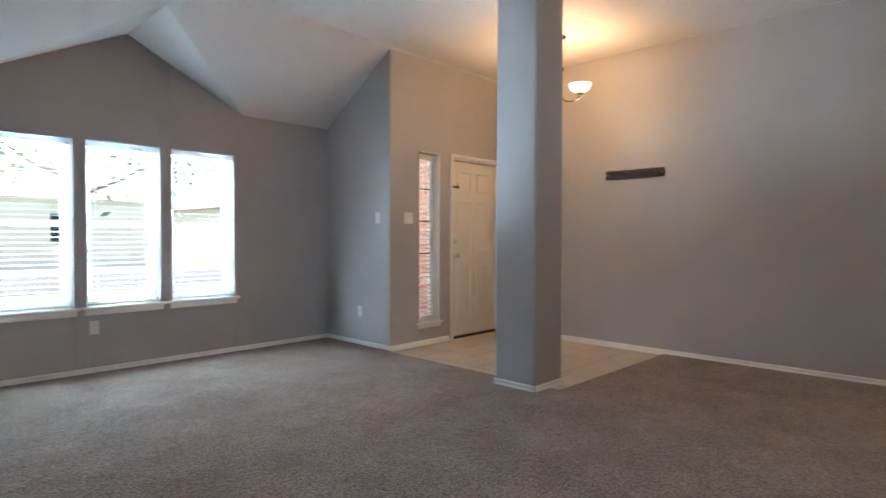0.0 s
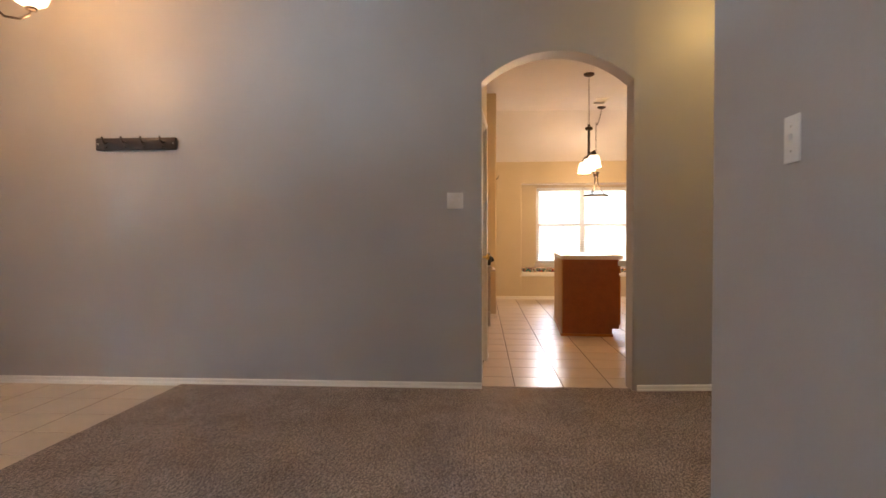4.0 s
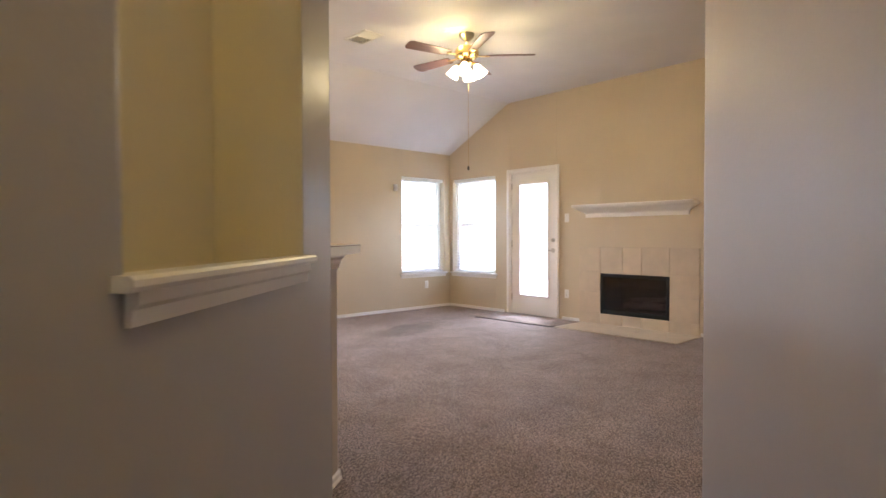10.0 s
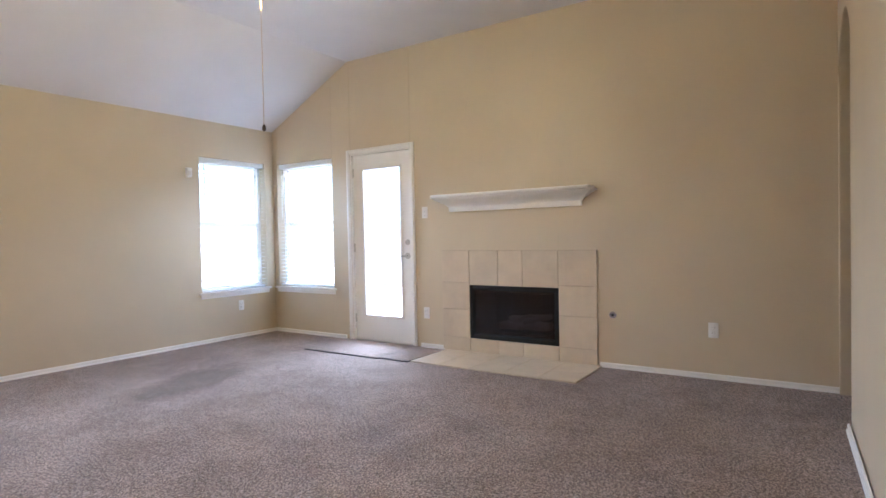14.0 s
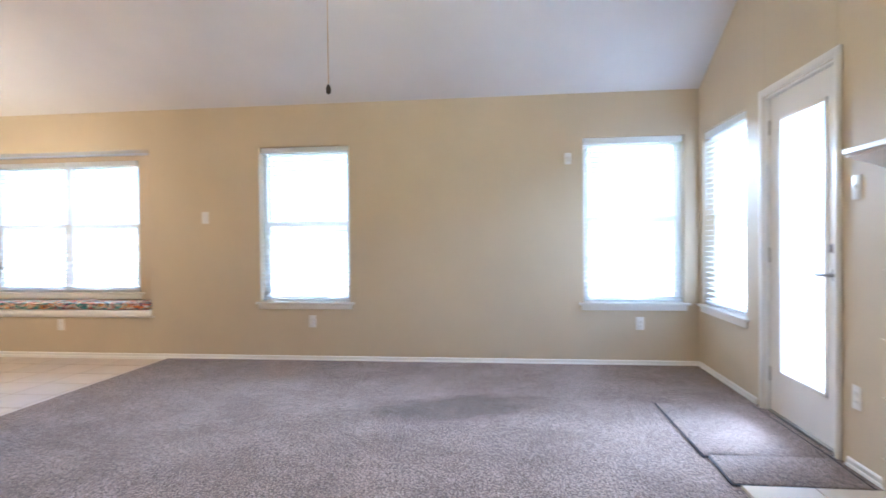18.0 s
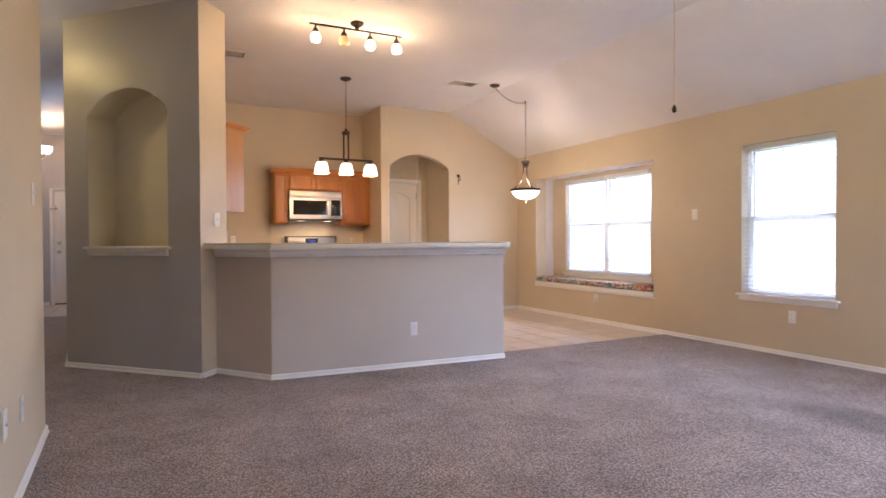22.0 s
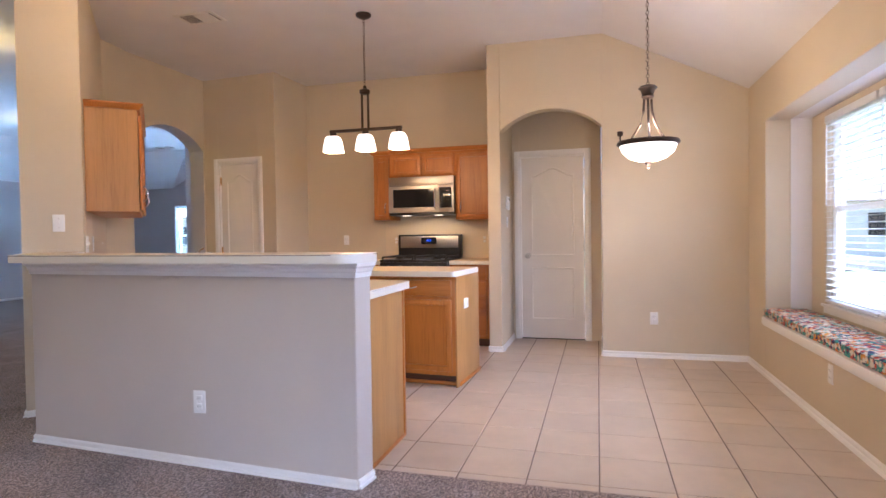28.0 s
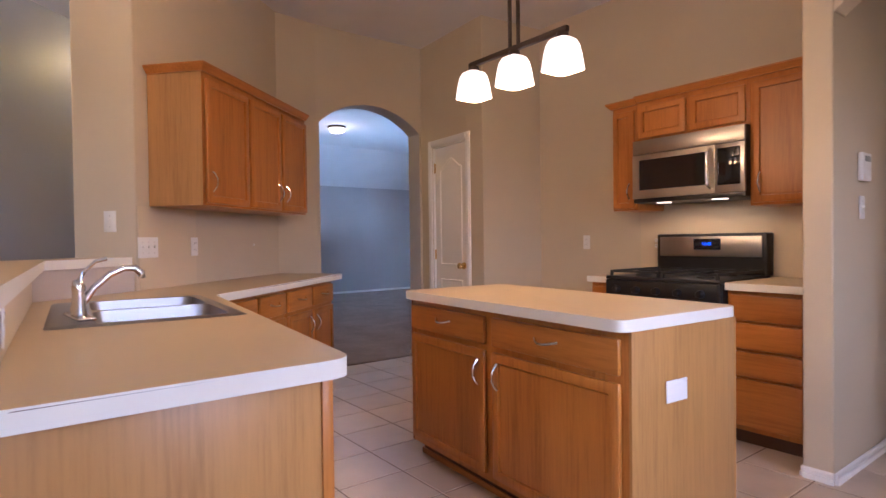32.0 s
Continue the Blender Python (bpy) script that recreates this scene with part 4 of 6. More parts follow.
# ---- wall plates ----
def plate(kind, x, y, z, nx, ny, gangs=1, label="", upright=True):
    m = on_wall(x, y, z, nx, ny)
    names = {"outlet": ("wall_outlet", "white duplex outlet on the wall", "outlet"), "switch": ("light_switch", "white light switch on the wall", "light switch"),
             "jack": ("wall_jack", "white cable jack plate on the wall", "wall plate")}[kind]
    root = thing(names[0], label or names[1], names[2], m, "white wall plates")
    w, h = (0.070 + 0.046 * (gangs - 1), 0.115) if upright else (0.118, 0.078)
    bm = bmesh.new()
    box(bm, -w / 2, w / 2, -0.006, -0.0005, -h / 2, h / 2, 0.003)
    part("plate", bm, M_PLATE, root)
    for g in range(gangs):
        cx = (g - (gangs - 1) / 2) * 0.046
        if kind == "outlet" and gangs == 2:
            if g == 0:
                bm = bmesh.new()
                box(bm, -0.034, 0.034, -0.0078, -0.005, -h * 0.3, h * 0.3, 0.0015)
                part("receptacle", bm, M_PLATE, root)
        elif kind == "outlet":
            for dz in (-0.02, 0.02):
                bm = bmesh.new()
                box(bm, cx - 0.016, cx + 0.016, -0.0085, -0.005, dz - 0.014, dz + 0.014, 0.003)
                face = part("receptacle", bm, M_PLATE, root)
                bm = bmesh.new()
                box(bm, cx - 0.008, cx - 0.006, -0.009, -0.0082, dz - 0.004, dz + 0.006)
                box(bm, cx + 0.006, cx + 0.008, -0.009, -0.0082, dz - 0.004, dz + 0.006)
                part("slot", bm, M_SLOT, face, "", False)
        elif kind == "switch":
            bm = bmesh.new()
            box(bm, cx - 0.005, cx + 0.005, -0.016, -0.005, -0.004, 0.012, 0.002)
            part("toggle", bm, M_PLATE, root)
            for dz in (-0.030, 0.030):
                bm = bmesh.new()
                tube(bm, [(cx, -0.006, dz), (cx, -0.0075, dz)], 0.003, 8)
                part("screw", bm, M_NICKEL, root)
        else:
            bm = bmesh.new()
            tube(bm, [(cx, -0.005, 0), (cx, -0.014, 0)], 0.006, 10)
            part("connector", bm, M_NICKEL, root)
    return root


plate("outlet", 1.463, YL, 0.39, 0, -1)
plate("outlet", 3.8, 5.48, 0.36, -1, 0)
plate("switch", 3.8, 5.18, 1.35, -1, 0)
plate("switch", 4.05, YE, 1.35, 0, -1, 2, "white double light switch beside the sidelight")
plate("switch", XA, 0.885, 1.365, -1, 0, 2, "white double light switch beside the kitchen arch")
plate("switch", 2.945, -0.06, 1.34, 0, 1)
plate("outlet", 2.6, -0.06, 0.36, 0, 1)
plate("outlet", XR, -3.95, 0.38, -1, 0)
plate("outlet", XR, -6.95, 0.38, -1, 0)
plate("outlet", XR, -1.34, 0.33, -1, 0)
plate("switch", XR, -2.89, 1.375, -1, 0, 1, "white light switch between the rear windows")
plate("switch", 9.40 - 0.06, YF, 1.365, 0, 1)
plate("outlet", 9.34, YF, 0.36, 0, 1)
plate("outlet", 6.72, YF, 0.38, 0, 1)
plate("outlet", 8.35, -2.6561, 0.34, 0.0676, -1, 1, "white duplex outlet on the bar wall")
plate("outlet", 10.80, YN, 0.37, 0, -1, 1, "white duplex outlet on the nook wall")
plate("switch", 5.802, -3.62, 1.35, 1, 0.03)
plate("outlet", 5.819, -4.05, 0.36, 1, 0.03)
plate("jack", 5.835, -4.45, 0.40, 1, 0.03)
DK, NK = (-0.6727, 0.7399), (0.7399, 0.6727)   # along the slanting wall's kitchen face, and out of it
K1 = (6.905, -1.985)


def on_slant(s, off=0.0):
    return K1[0] + DK[0] * s + NK[0] * off, K1[1] + DK[1] * s + NK[1] * off


plate("switch", 6.8135, -2.0945, 1.285, 0.762, -0.647, 1, "white light switch on the wall end above the bar")
for s, kind, n, label in ((0.08, "switch", 3, "white triple light switch above the counter"), (0.50, "outlet", 1, "white outlet above the counter"), (1.22, "switch", 1, "white light switch above the counter"), (1.34, "outlet", 1, "white outlet above the counter")):
    plate(kind, *on_slant(s, 0.0062), 1.14, *NK, n, label)
plate("outlet", 7.33, 1.30, 1.13, 0, -1, 1, "white outlet in the fridge space")
plate("outlet", 7.98, 1.30, 1.12, 0, -1)
plate("outlet", 9.05, 1.30, 1.12, 0, -1)
plate("outlet", 8.75, -2.547, 0.99, -0.0576, 1, 1, "white outlet on the bar backsplash")


def keypad():
    root = thing("alarm_keypad", "white alarm keypad on the recess side wall", "keypad", on_wall(9.377, 0.86, 1.50, 1, 0))
    bm = bmesh.new()
    box(bm, -0.06, 0.06, -0.028, -0.0005, -0.07, 0.07, 0.008)
    part("body", bm, M_PLATE, root)
    bm = bmesh.new()
    box(bm, -0.042, 0.042, -0.0295, -0.0275, 0.025, 0.052, 0.001)
    part("display", bm, material("grey_lcd", (0.22, 0.24, 0.22), 0.3), root, "grey display")
    for i in range(3):
        for j in range(4):
            bm = bmesh.new()
            box(bm, -0.035 + i * 0.026, -0.017 + i * 0.026, -0.031, -0.0275, -0.055 + j * 0.018, -0.044 + j * 0.018, 0.001)
            part("key", bm, M_PLATE, root)
    plate("switch", 9.377, 0.86, 1.30, 1, 0)
    root = thing("motion_sensor", "white motion sensor on the rear wall", "sensor", on_wall(XR, -6.33, 1.85, -1, 0))
    bm = bmesh.new()
    box(bm, -0.03, 0.03, -0.045, -0.0005, -0.05, 0.05, 0.012, 3)
    part("housing", bm, M_PLATE, root)
    bm = bmesh.new()
    box(bm, -0.02, 0.02, -0.049, -0.044, -0.03, 0.015, 0.004)
    part("lens", bm, M_VENT, root)
    root = thing("wall_hook", "dark iron hook on the nook wall", "hook", on_wall(10.51, YN, 2.045, 0, -1))
    bm = bmesh.new()
    box(bm, -0.008, 0.008, -0.006, -0.0005, -0.08, 0.06, 0.002)
    box(bm, -0.026, 0.026, -0.008, -0.001, 0.03, 0.075, 0.006)
    part("back", bm, M_BRONZE, root)
    bm = bmesh.new()
    tube(bm, [(0, -0.004, 0.0), (0, -0.04, -0.03), (0, -0.065, -0.01), (0, -0.07, 0.03)], 0.006, 8)
    part("arm", bm, M_BRONZE, root)
    root = thing("gas_valve", "small chrome gas key valve on the wall", "valve", on_wall(7.47, YF, 0.45, 0, 1))
    bm = bmesh.new()
    tube(bm, [(0, -0.0005, 0), (0, -0.006, 0)], 0.03, 20)
    part("escutcheon", bm, M_CHROME, root)
    bm = bmesh.new()
    tube(bm, [(0, -0.006, 0), (0, -0.016, 0)], 0.011, 12)
    part("key_socket", bm, M_SLOT, root)


keypad()


def coat_rack():
    root = thing("coat_rack", "dark wooden coat rack with four metal hooks", "coat rack", on_wall(XA, 3.26, 1.80, -1, 0))
    bm = bmesh.new()
    box(bm, -0.31, 0.31, -0.02, -0.0005, -0.045, 0.045, 0.006)
    part("board", bm, M_RACK, root)
    for k in range(4):
        x = -0.22 + k * 0.147
        bm = bmesh.new()
        tube(bm, [(x, -0.018, 0.01), (x, -0.05, 0.0), (x, -0.075, 0.02), (x, -0.08, 0.045)], [0.006, 0.006, 0.006, 0.008], 8)
        tube(bm, [(x, -0.018, -0.02), (x, -0.04, -0.035), (x, -0.05, -0.02)], 0.005, 8)
        part("hook", bm, M_BRONZE, root)
    for x in (-0.29, 0.29):
        bm = bmesh.new()
        tube(bm, [(x, -0.02, 0), (x, -0.023, 0)], 0.006, 8)
        part("screw", bm, M_NICKEL, root)


coat_rack()


# ---- fireplace ----
def fireplace():
    x0, x1 = XR - 3.665, XR - 2.77
    cx = (x0 + x1) / 2
    root = thing("fireplace", "built-in gas fireplace with slim black surround and smoked glass", "fireplace", on_wall(cx, YF, 0, 0, 1))
    h = (x1 - x0) / 2
    for a, b, c, d in ((-h, -h + 0.035, 0.15, 0.655), (h - 0.035, h, 0.15, 0.655), (-h + 0.035, h - 0.035, 0.622, 0.655), (-h + 0.035, h - 0.035, 0.15, 0.19)):
        bm = bmesh.new()
        box(bm, a, b, -0.012, 0.03, c, d, 0.003)
        part("surround", bm, M_STOVE, root)
    bm = bmesh.new()
    box(bm, -h + 0.02, h - 0.02, 0.44, 0.46, 0.16, 0.65)
    box(bm, -h + 0.02, -h + 0.04, 0.05, 0.44, 0.16, 0.65)
    box(bm, h - 0.04, h - 0.02, 0.05, 0.44, 0.16, 0.65)
    box(bm, -h + 0.04, h - 0.04, 0.05, 0.44, 0.63, 0.65)
    box(bm, -h + 0.04, h - 0.04, 0.05, 0.44, 0.16, 0.18)
    part("firebox", bm, material("soot_brick", (0.075, 0.050, 0.042), 0.9), root)
    a, b = -h + 0.035, h - 0.035
    bm = bmesh.new()
    for p, q, c, d in ((a, a + 0.012, 0.19, 0.622), (b - 0.012, b, 0.19, 0.622), (a + 0.012, b - 0.012, 0.61, 0.622), (a + 0.012, b - 0.012, 0.19, 0.202)):
        box(bm, p, q, 0.0, 0.015, c, d)
    door = part("glass_front", bm, M_STOVE, root)
    bm = bmesh.new()
    box(bm, a + 0.012, b - 0.012, 0.006, 0.009, 0.202, 0.61)
    part("pane", bm, M_SMOKE, door, "smoked glass pane", False)
    for a, b, r in (((-0.26, 0.24, 0.25), (0.2, 0.30, 0.26), 0.035), ((-0.2, 0.32, 0.25), (0.26, 0.26, 0.27), 0.04), ((-0.15, 0.22, 0.32), (0.12, 0.34, 0.34), 0.03), ((0.0, 0.20, 0.30), (0.24, 0.33, 0.36), 0.027)):
        bm = bmesh.new()
        pts = [Vector(a).lerp(Vector(b), t / 6) + Vector((0, 0, 0.008 * math.sin(t * 2.1))) for t in range(7)]
        tube(bm, pts, [r * (1 + 0.12 * math.sin(k * 1.7)) for k in range(7)], 9)
        part("log", bm, M_LOG, root)
    bm = bmesh.new()
    for k in range(7):
        tube(bm, [(-0.27 + k * 0.09, 0.16, 0.215), (-0.27 + k * 0.09, 0.38, 0.215)], 0.008, 6)
    tube(bm, [(-0.3, 0.16, 0.215), (0.3, 0.16, 0.215)], 0.008, 6)
    part("grate", bm, M_IRON, root)
    return cx, h


FCX, FH = fireplace()


def tile_mesh(name, w, d, t, bev=0.003):
    bm = bmesh.new()
    box(bm, -w / 2, w / 2, -d / 2, d / 2, 0, t)
    top = [f for f in bm.faces if f.normal.z > 0.9]
    bmesh.ops.bevel(bm, geom=list({e for f in top for e in f.edges}), offset=bev, segments=1, affect="EDGES")
    me = bpy.data.meshes.new(name)
    bm.to_mesh(me)
    bm.free()
    return me


TILES = {}


def tile(parent, mat, w, d, t, m, name="tile"):
    key = (round(w, 3), round(d, 3), round(t, 3), mat.name)
    if key not in TILES:
        TILES[key] = tile_mesh("tile", w, d, t)
        TILES[key].materials.append(mat)
    ob = new(name, TILES[key])
    ob.parent = parent
    ob.matrix_basis = m
    return ob


def fireplace_tiles():
    root = thing("fireplace_surround", "cream tile surround on the fireplace wall", "tile surround", on_wall(FCX, YF, 0, 0, 1))
    bed = bmesh.new()
    g, th = 0.004, 0.012
    left, right, top = -FH - 0.31, FH + 0.34, 0.985
    for a, b, c, d in ((left, -FH, 0.0, top), (FH, right, 0.0, top), (-FH, FH, 0.655, top), (-FH, FH, 0.0, 0.15)):
        box(bed, a, b, -0.006, -0.0005, c, d)
    part("grout_bed", bed, M_GROUTL, root)

    def lay(a, b, c, d):
        tile(root, M_FPTILE, b - a - g, d - c - g, th, pose((a + b) / 2, -0.004, (c + d) / 2, 90, 0, 0))

    for a, b in ((left, -FH), (FH, right)):
        for c, d in ((0.0, 0.15), (0.15, 0.42), (0.42, 0.68), (0.68, top)):
            lay(a, b, c, d)
    for p, q in ((0.0, 0.343), (0.343, 0.62), (0.62, 1.0)):
        a, b = -FH + 2 * FH * p, -FH + 2 * FH * q
        lay(a, b, 0.655, top)
        lay(a, b, 0.0, 0.15)
    root = thing("hearth", "flat cream tile hearth on the floor", "hearth", pose(0, 0, 0))
    hx0, hx1, hy0, hy1 = 7.56, 9.09, YF, -6.83
    bm = bmesh.new()
    box(bm, hx0, hx1, hy0 + 0.02, hy1, 0.010, 0.016)
    part("grout_bed", bm, M_GROUTL, root)
    for k in range(5):
        a, b = hx0 + (hx1 - hx0) * k / 5, hx0 + (hx1 - hx0) * (k + 1) / 5
        for c, d in ((hy0 + 0.02, hy0 + 0.315), (hy0 + 0.315, hy1)):
            tile(root, M_FPTILE, b - a - g, d - c - g, 0.010, pose((a + b) / 2, (c + d) / 2, 0.014))


fireplace_tiles()


def mantel():
    root = thing("mantel", "white crown-moulded fireplace mantel shelf", "mantel", on_wall(FCX + 0.0, YF, -0.012, 0, 1))
    x0, x1 = -0.655, 0.665
    bm = bmesh.new()
    box(bm, x0 - 0.12, x1 + 0.11, -0.172, -0.0005, 1.505, 1.53, 0.005)
    part("shelf", bm, M_TRIM, root)
    prof = [(0.0, 1.37), (0.022, 1.37), (0.024, 1.415), (0.034, 1.42), (0.040, 1.432), (0.062, 1.445), (0.098, 1.468), (0.128, 1.484), (0.134, 1.493), (0.15, 1.495), (0.15, 1.5045), (0.0, 1.5045)]
    bm = bmesh.new()
    rings = []
    for side in (-1, 1):
        rings.append([bm.verts.new(((x1 + o - 0.02) if side > 0 else (x0 - o + 0.02), -o - 0.0005, z)) for o, z in prof])
    back = [[bm.verts.new(((x1 + o - 0.02) if side > 0 else (x0 - o + 0.02), -0.0005, z)) for o, z in prof] for side in (-1, 1)]
    n = len(prof)
    for k in range(n - 1):
        bm.faces.new((rings[0][k], rings[1][k], rings[1][k + 1], rings[0][k + 1]))
        for side in (0, 1):
            if prof[k][0] > 0 or prof[k + 1][0] > 0:
                bm.faces.new([rings[side][k], rings[side][k + 1], back[side][k + 1], back[side][k]])
    bmesh.ops.remove_doubles(bm, verts=bm.verts[:], dist=0.0001)
    part("crown_moulding", bm, M_TRIM, root)


mantel()


def mats():
    for cx, cy, w, d, turn, label in ((9.905, -7.09, 0.925, 0.61, 0.6, "grey bound door mat at the glazed door"), (9.28, -7.10, 0.36, 0.58, -1.5, "small grey mat beside the hearth")):
        root = thing("door_mat", label, "mat", pose(cx, cy, 0.0135, 0, 0, turn))
        bm = bmesh.new()
        box(bm, -w / 2, w / 2, -d / 2, d / 2, 0.0, 0.012, 0.004)
        part("mat_surface", bm, M_CARPET, root)
        bm = bmesh.new()
        for x0, x1, y0, y1 in ((-w / 2 - 0.012, w / 2 + 0.012, -d / 2 - 0.012, -d / 2), (-w / 2 - 0.012, w / 2 + 0.012, d / 2, d / 2 + 0.012), (-w / 2 - 0.012, -w / 2, -d / 2, d / 2), (w / 2, w / 2 + 0.012, -d / 2, d / 2)):
            box(bm, x0, x1, y0, y1, 0.0, 0.009, 0.003)
        part("binding", bm, M_MATEDGE, root)


mats()


# ---- kitchen ----
def front_panel(bm, x0, x1, z0, z1, y, th=0.021, stile=0.055, flat=False):
    """A cabinet front with a recessed panel, its face towards -y."""
    box(bm, x0, x1, y - th, y, z0, z1, 0.0075)
    if flat:
        return
    a, b, c, d = x0 + stile, x1 - stile, z0 + stile, z1 - stile
    best = None
    for f in bm.faces:
        ctr = f.calc_center_median()
        if f.normal.y < -0.9 and abs(ctr.y - (y - th)) < 1e-4 and x0 < ctr.x < x1 and z0 < ctr.z < z1:
            if best is None or f.calc_area() > best.calc_area():
                best = f
    inner = bmesh.ops.inset_region(bm, faces=[best], thickness=stile - 0.004, depth=0)
    bmesh.ops.inset_region(bm, faces=[best], thickness=0.003, depth=-0.013)
    bmesh.ops.inset_region(bm, faces=[best], thickness=0.004, depth=0.0)
    bmesh.ops.inset_region(bm, faces=[best], thickness=0.003, depth=0.005)


def pull(parent, x, y, z, upright=True, length=0.10, mat=M_CHROME):
    bm = bmesh.new()
    pts = []
    for k in range(9):
        u = -1 + 2 * k / 8
        out = -0.030 * (1 - u * u) - 0.002
        pts.append((x, y + out, z + u * length / 2) if upright else (x + u * length / 2, y + out, z - 0.012 * (1 - u * u)))
    tube(bm, pts, [0.0065, 0.0055, 0.005, 0.0052, 0.0055, 0.0052, 0.005, 0.0055, 0.0065], 8)
    return part("handle", bm, mat, parent, "chrome bow handle")


def cabinet(name, m, w, h, d, fronts, label, toe=0.0, body=None, handle_mat=M_CHROME, group="oak cabinets", crown=False, end=False):
    """A cabinet whose face lies at local y = 0 and body behind it; fronts: kind, x0, x1, z0, z1, handle."""
    root = thing(name, label, "cabinet", m, group)
    bm = bmesh.new()
    box(bm, 0, w, 0.0, d, toe, h, 0.0015)
    part("body", bm, body or M_OAK, root)
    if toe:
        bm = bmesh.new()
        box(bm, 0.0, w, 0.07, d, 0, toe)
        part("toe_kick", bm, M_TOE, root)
    if crown:
        run = [(-0.001, d - 0.002), (-0.001, 0.0), (w + 0.001, 0.0)] if end else [(-0.001, 0.0), (w + 0.001, 0.0)]
        for k in range(len(run) - 1):
            bm = bmesh.new()
            mitred(bm, [(-0.005, h), (0.016, h), (0.019, h + 0.009), (0.026, h + 0.015), (0.036, h + 0.029), (0.041, h + 0.032), (0.041, h + 0.042), (-0.005, h + 0.042)], run, k)
            part("crown_moulding", bm, M_OAKX, root)
    for kind, x0, x1, z0, z1, hx in fronts:
        bm = bmesh.new()
        front_panel(bm, x0, x1, z0, z1, -0.004, flat=kind == "drawer", stile=0.05)
        fr = part(kind, bm, M_OAKX if kind == "drawer" else M_OAK, root)
        if kind == "drawer":
            if hx is not None:
                pull(fr, (x0 + x1) / 2, -0.0245, (z0 + z1) / 2 + 0.012, False, 0.125, handle_mat)
        elif hx is not None:
            hz = z1 - 0.10 if toe else z0 + 0.12
            pull(fr, hx, -0.0245, hz, True, 0.11, handle_mat)
    return root


def worktop(name, outline, z0, z1, label, mat=M_COUNTER):
    root = thing(name, label, "worktop", pose(0, 0, z0))
    bm = bmesh.new()
    prism(bm, outline, 0, z1 - z0, 0.003)
    bm.normal_update()
    for f in bm.faces:
        f.material_index = 1 if abs(f.normal.z) < 0.5 else 0
    part("top", bm, [mat, M_EDGE], root)
    return root


def rounded(pts, radii, n=6):
    """The outline with its corners rounded."""
    out = []
    for k, p in enumerate(pts):
        r = radii[k] if isinstance(radii, (list, tuple)) else radii
        p = Vector(p)
        a, b = Vector(pts[k - 1]), Vector(pts[(k + 1) % len(pts)])
        if r <= 0:
            out.append(tuple(p))
            continue
        u, w = (a - p).normalized(), (b - p).normalized()
        for i in range(n + 1):
            t = i / n
            q = (p + u * r).lerp(p, t).lerp(p.lerp(p + w * r, t), t)
            out.append(tuple(q))
    return out


def seam(name_parent, pts, z):
    """The thin dark line where the laminate's edge strip meets its top."""
    bm = bmesh.new()
    tube(bm, [(x, y, z) for x, y in pts], 0.0016, 5)
    part("edge_seam", bm, M_STRIPE, name_parent)


# Island
ISLE, TURN_I, IW, ID = (7.843, -0.812), -4.0, 1.41, 0.605


def on_island(x, y):
    c, s = math.cos(radians(TURN_I)), math.sin(radians(TURN_I))
    return ISLE[0] + c * x - s * y, ISLE[1] + s * x + c * y


isl = cabinet("kitchen_island", pose(*ISLE, 0, 0, 0, TURN_I), IW, 0.852, ID,
              [("drawer", 0.02, 0.65, 0.70, 0.825, 1), ("drawer", 0.705, 1.385, 0.70, 0.825, 1),
               ("door", 0.02, 0.65, 0.125, 0.675, 0.61), ("door", 0.705, 1.385, 0.125, 0.675, 0.745)],
              "oak kitchen island with two drawers and two doors", 0.09, None, M_CHROME, "")
bm = bmesh.new()
box(bm, IW, IW + 0.012, -0.002, ID, 0.0, 0.852, 0.001)
part("end_panel", bm, M_OAKPANEL, isl, "oak veneer end panel")
bm = bmesh.new()
prism(bm, [(0.07, 0.0), (ID, 0.0), (ID, 0.852), (-0.002, 0.852), (-0.002, 0.09), (0.07, 0.09)], -0.012, 0.0)
end = part("end_panel", bm, M_ISLEND, isl, "reddish wood veneer end panel", False)
end.matrix_basis = Matrix(((0, 0, 1, 0), (1, 0, 0, 0), (0, 1, 0, 0), (0, 0, 0, 1)))
bm = bmesh.new()
box(bm, -0.012, IW + 0.012, ID, ID + 0.012, 0.0, 0.852, 0.001)
part("back_panel", bm, M_OAKPANEL, isl)
for x0, x1, y0, y1 in ((IW + 0.012, IW + 0.022, 0.06, ID + 0.012), (-0.022, -0.012, 0.06, ID + 0.012), (-0.022, IW + 0.022, ID + 0.012, ID + 0.022), (-0.012, IW + 0.012, 0.058, 0.068)):
    bm = bmesh.new()
    box(bm, x0, x1, y0, y1, 0.0005, 0.03, 0.003)
    part("shoe_moulding", bm, M_OAKX, isl)
TOP_I = [on_island(x, y) for x, y in ((-0.015, -0.055), (IW + 0.02, -0.055), (IW + 0.02, ID + 0.02), (-0.015, ID + 0.02))]
wt = worktop("island_worktop", rounded(TOP_I, 0.055), 0.8535, 0.895, "cream laminate island worktop with rounded corners")
EDGE_I = [on_island(x, y) for x, y in ((-0.013, -0.053), (IW + 0.018, -0.053), (IW + 0.018, ID + 0.018), (-0.013, ID + 0.018))]
seam(wt, rounded(EDGE_I, 0.055), 0.0365)
plate("outlet", *on_island(IW + 0.012, 0.235), 0.625, math.cos(radians(TURN_I)), math.sin(radians(TURN_I)), 2, "white wide outlet plate on the end of the island", False)

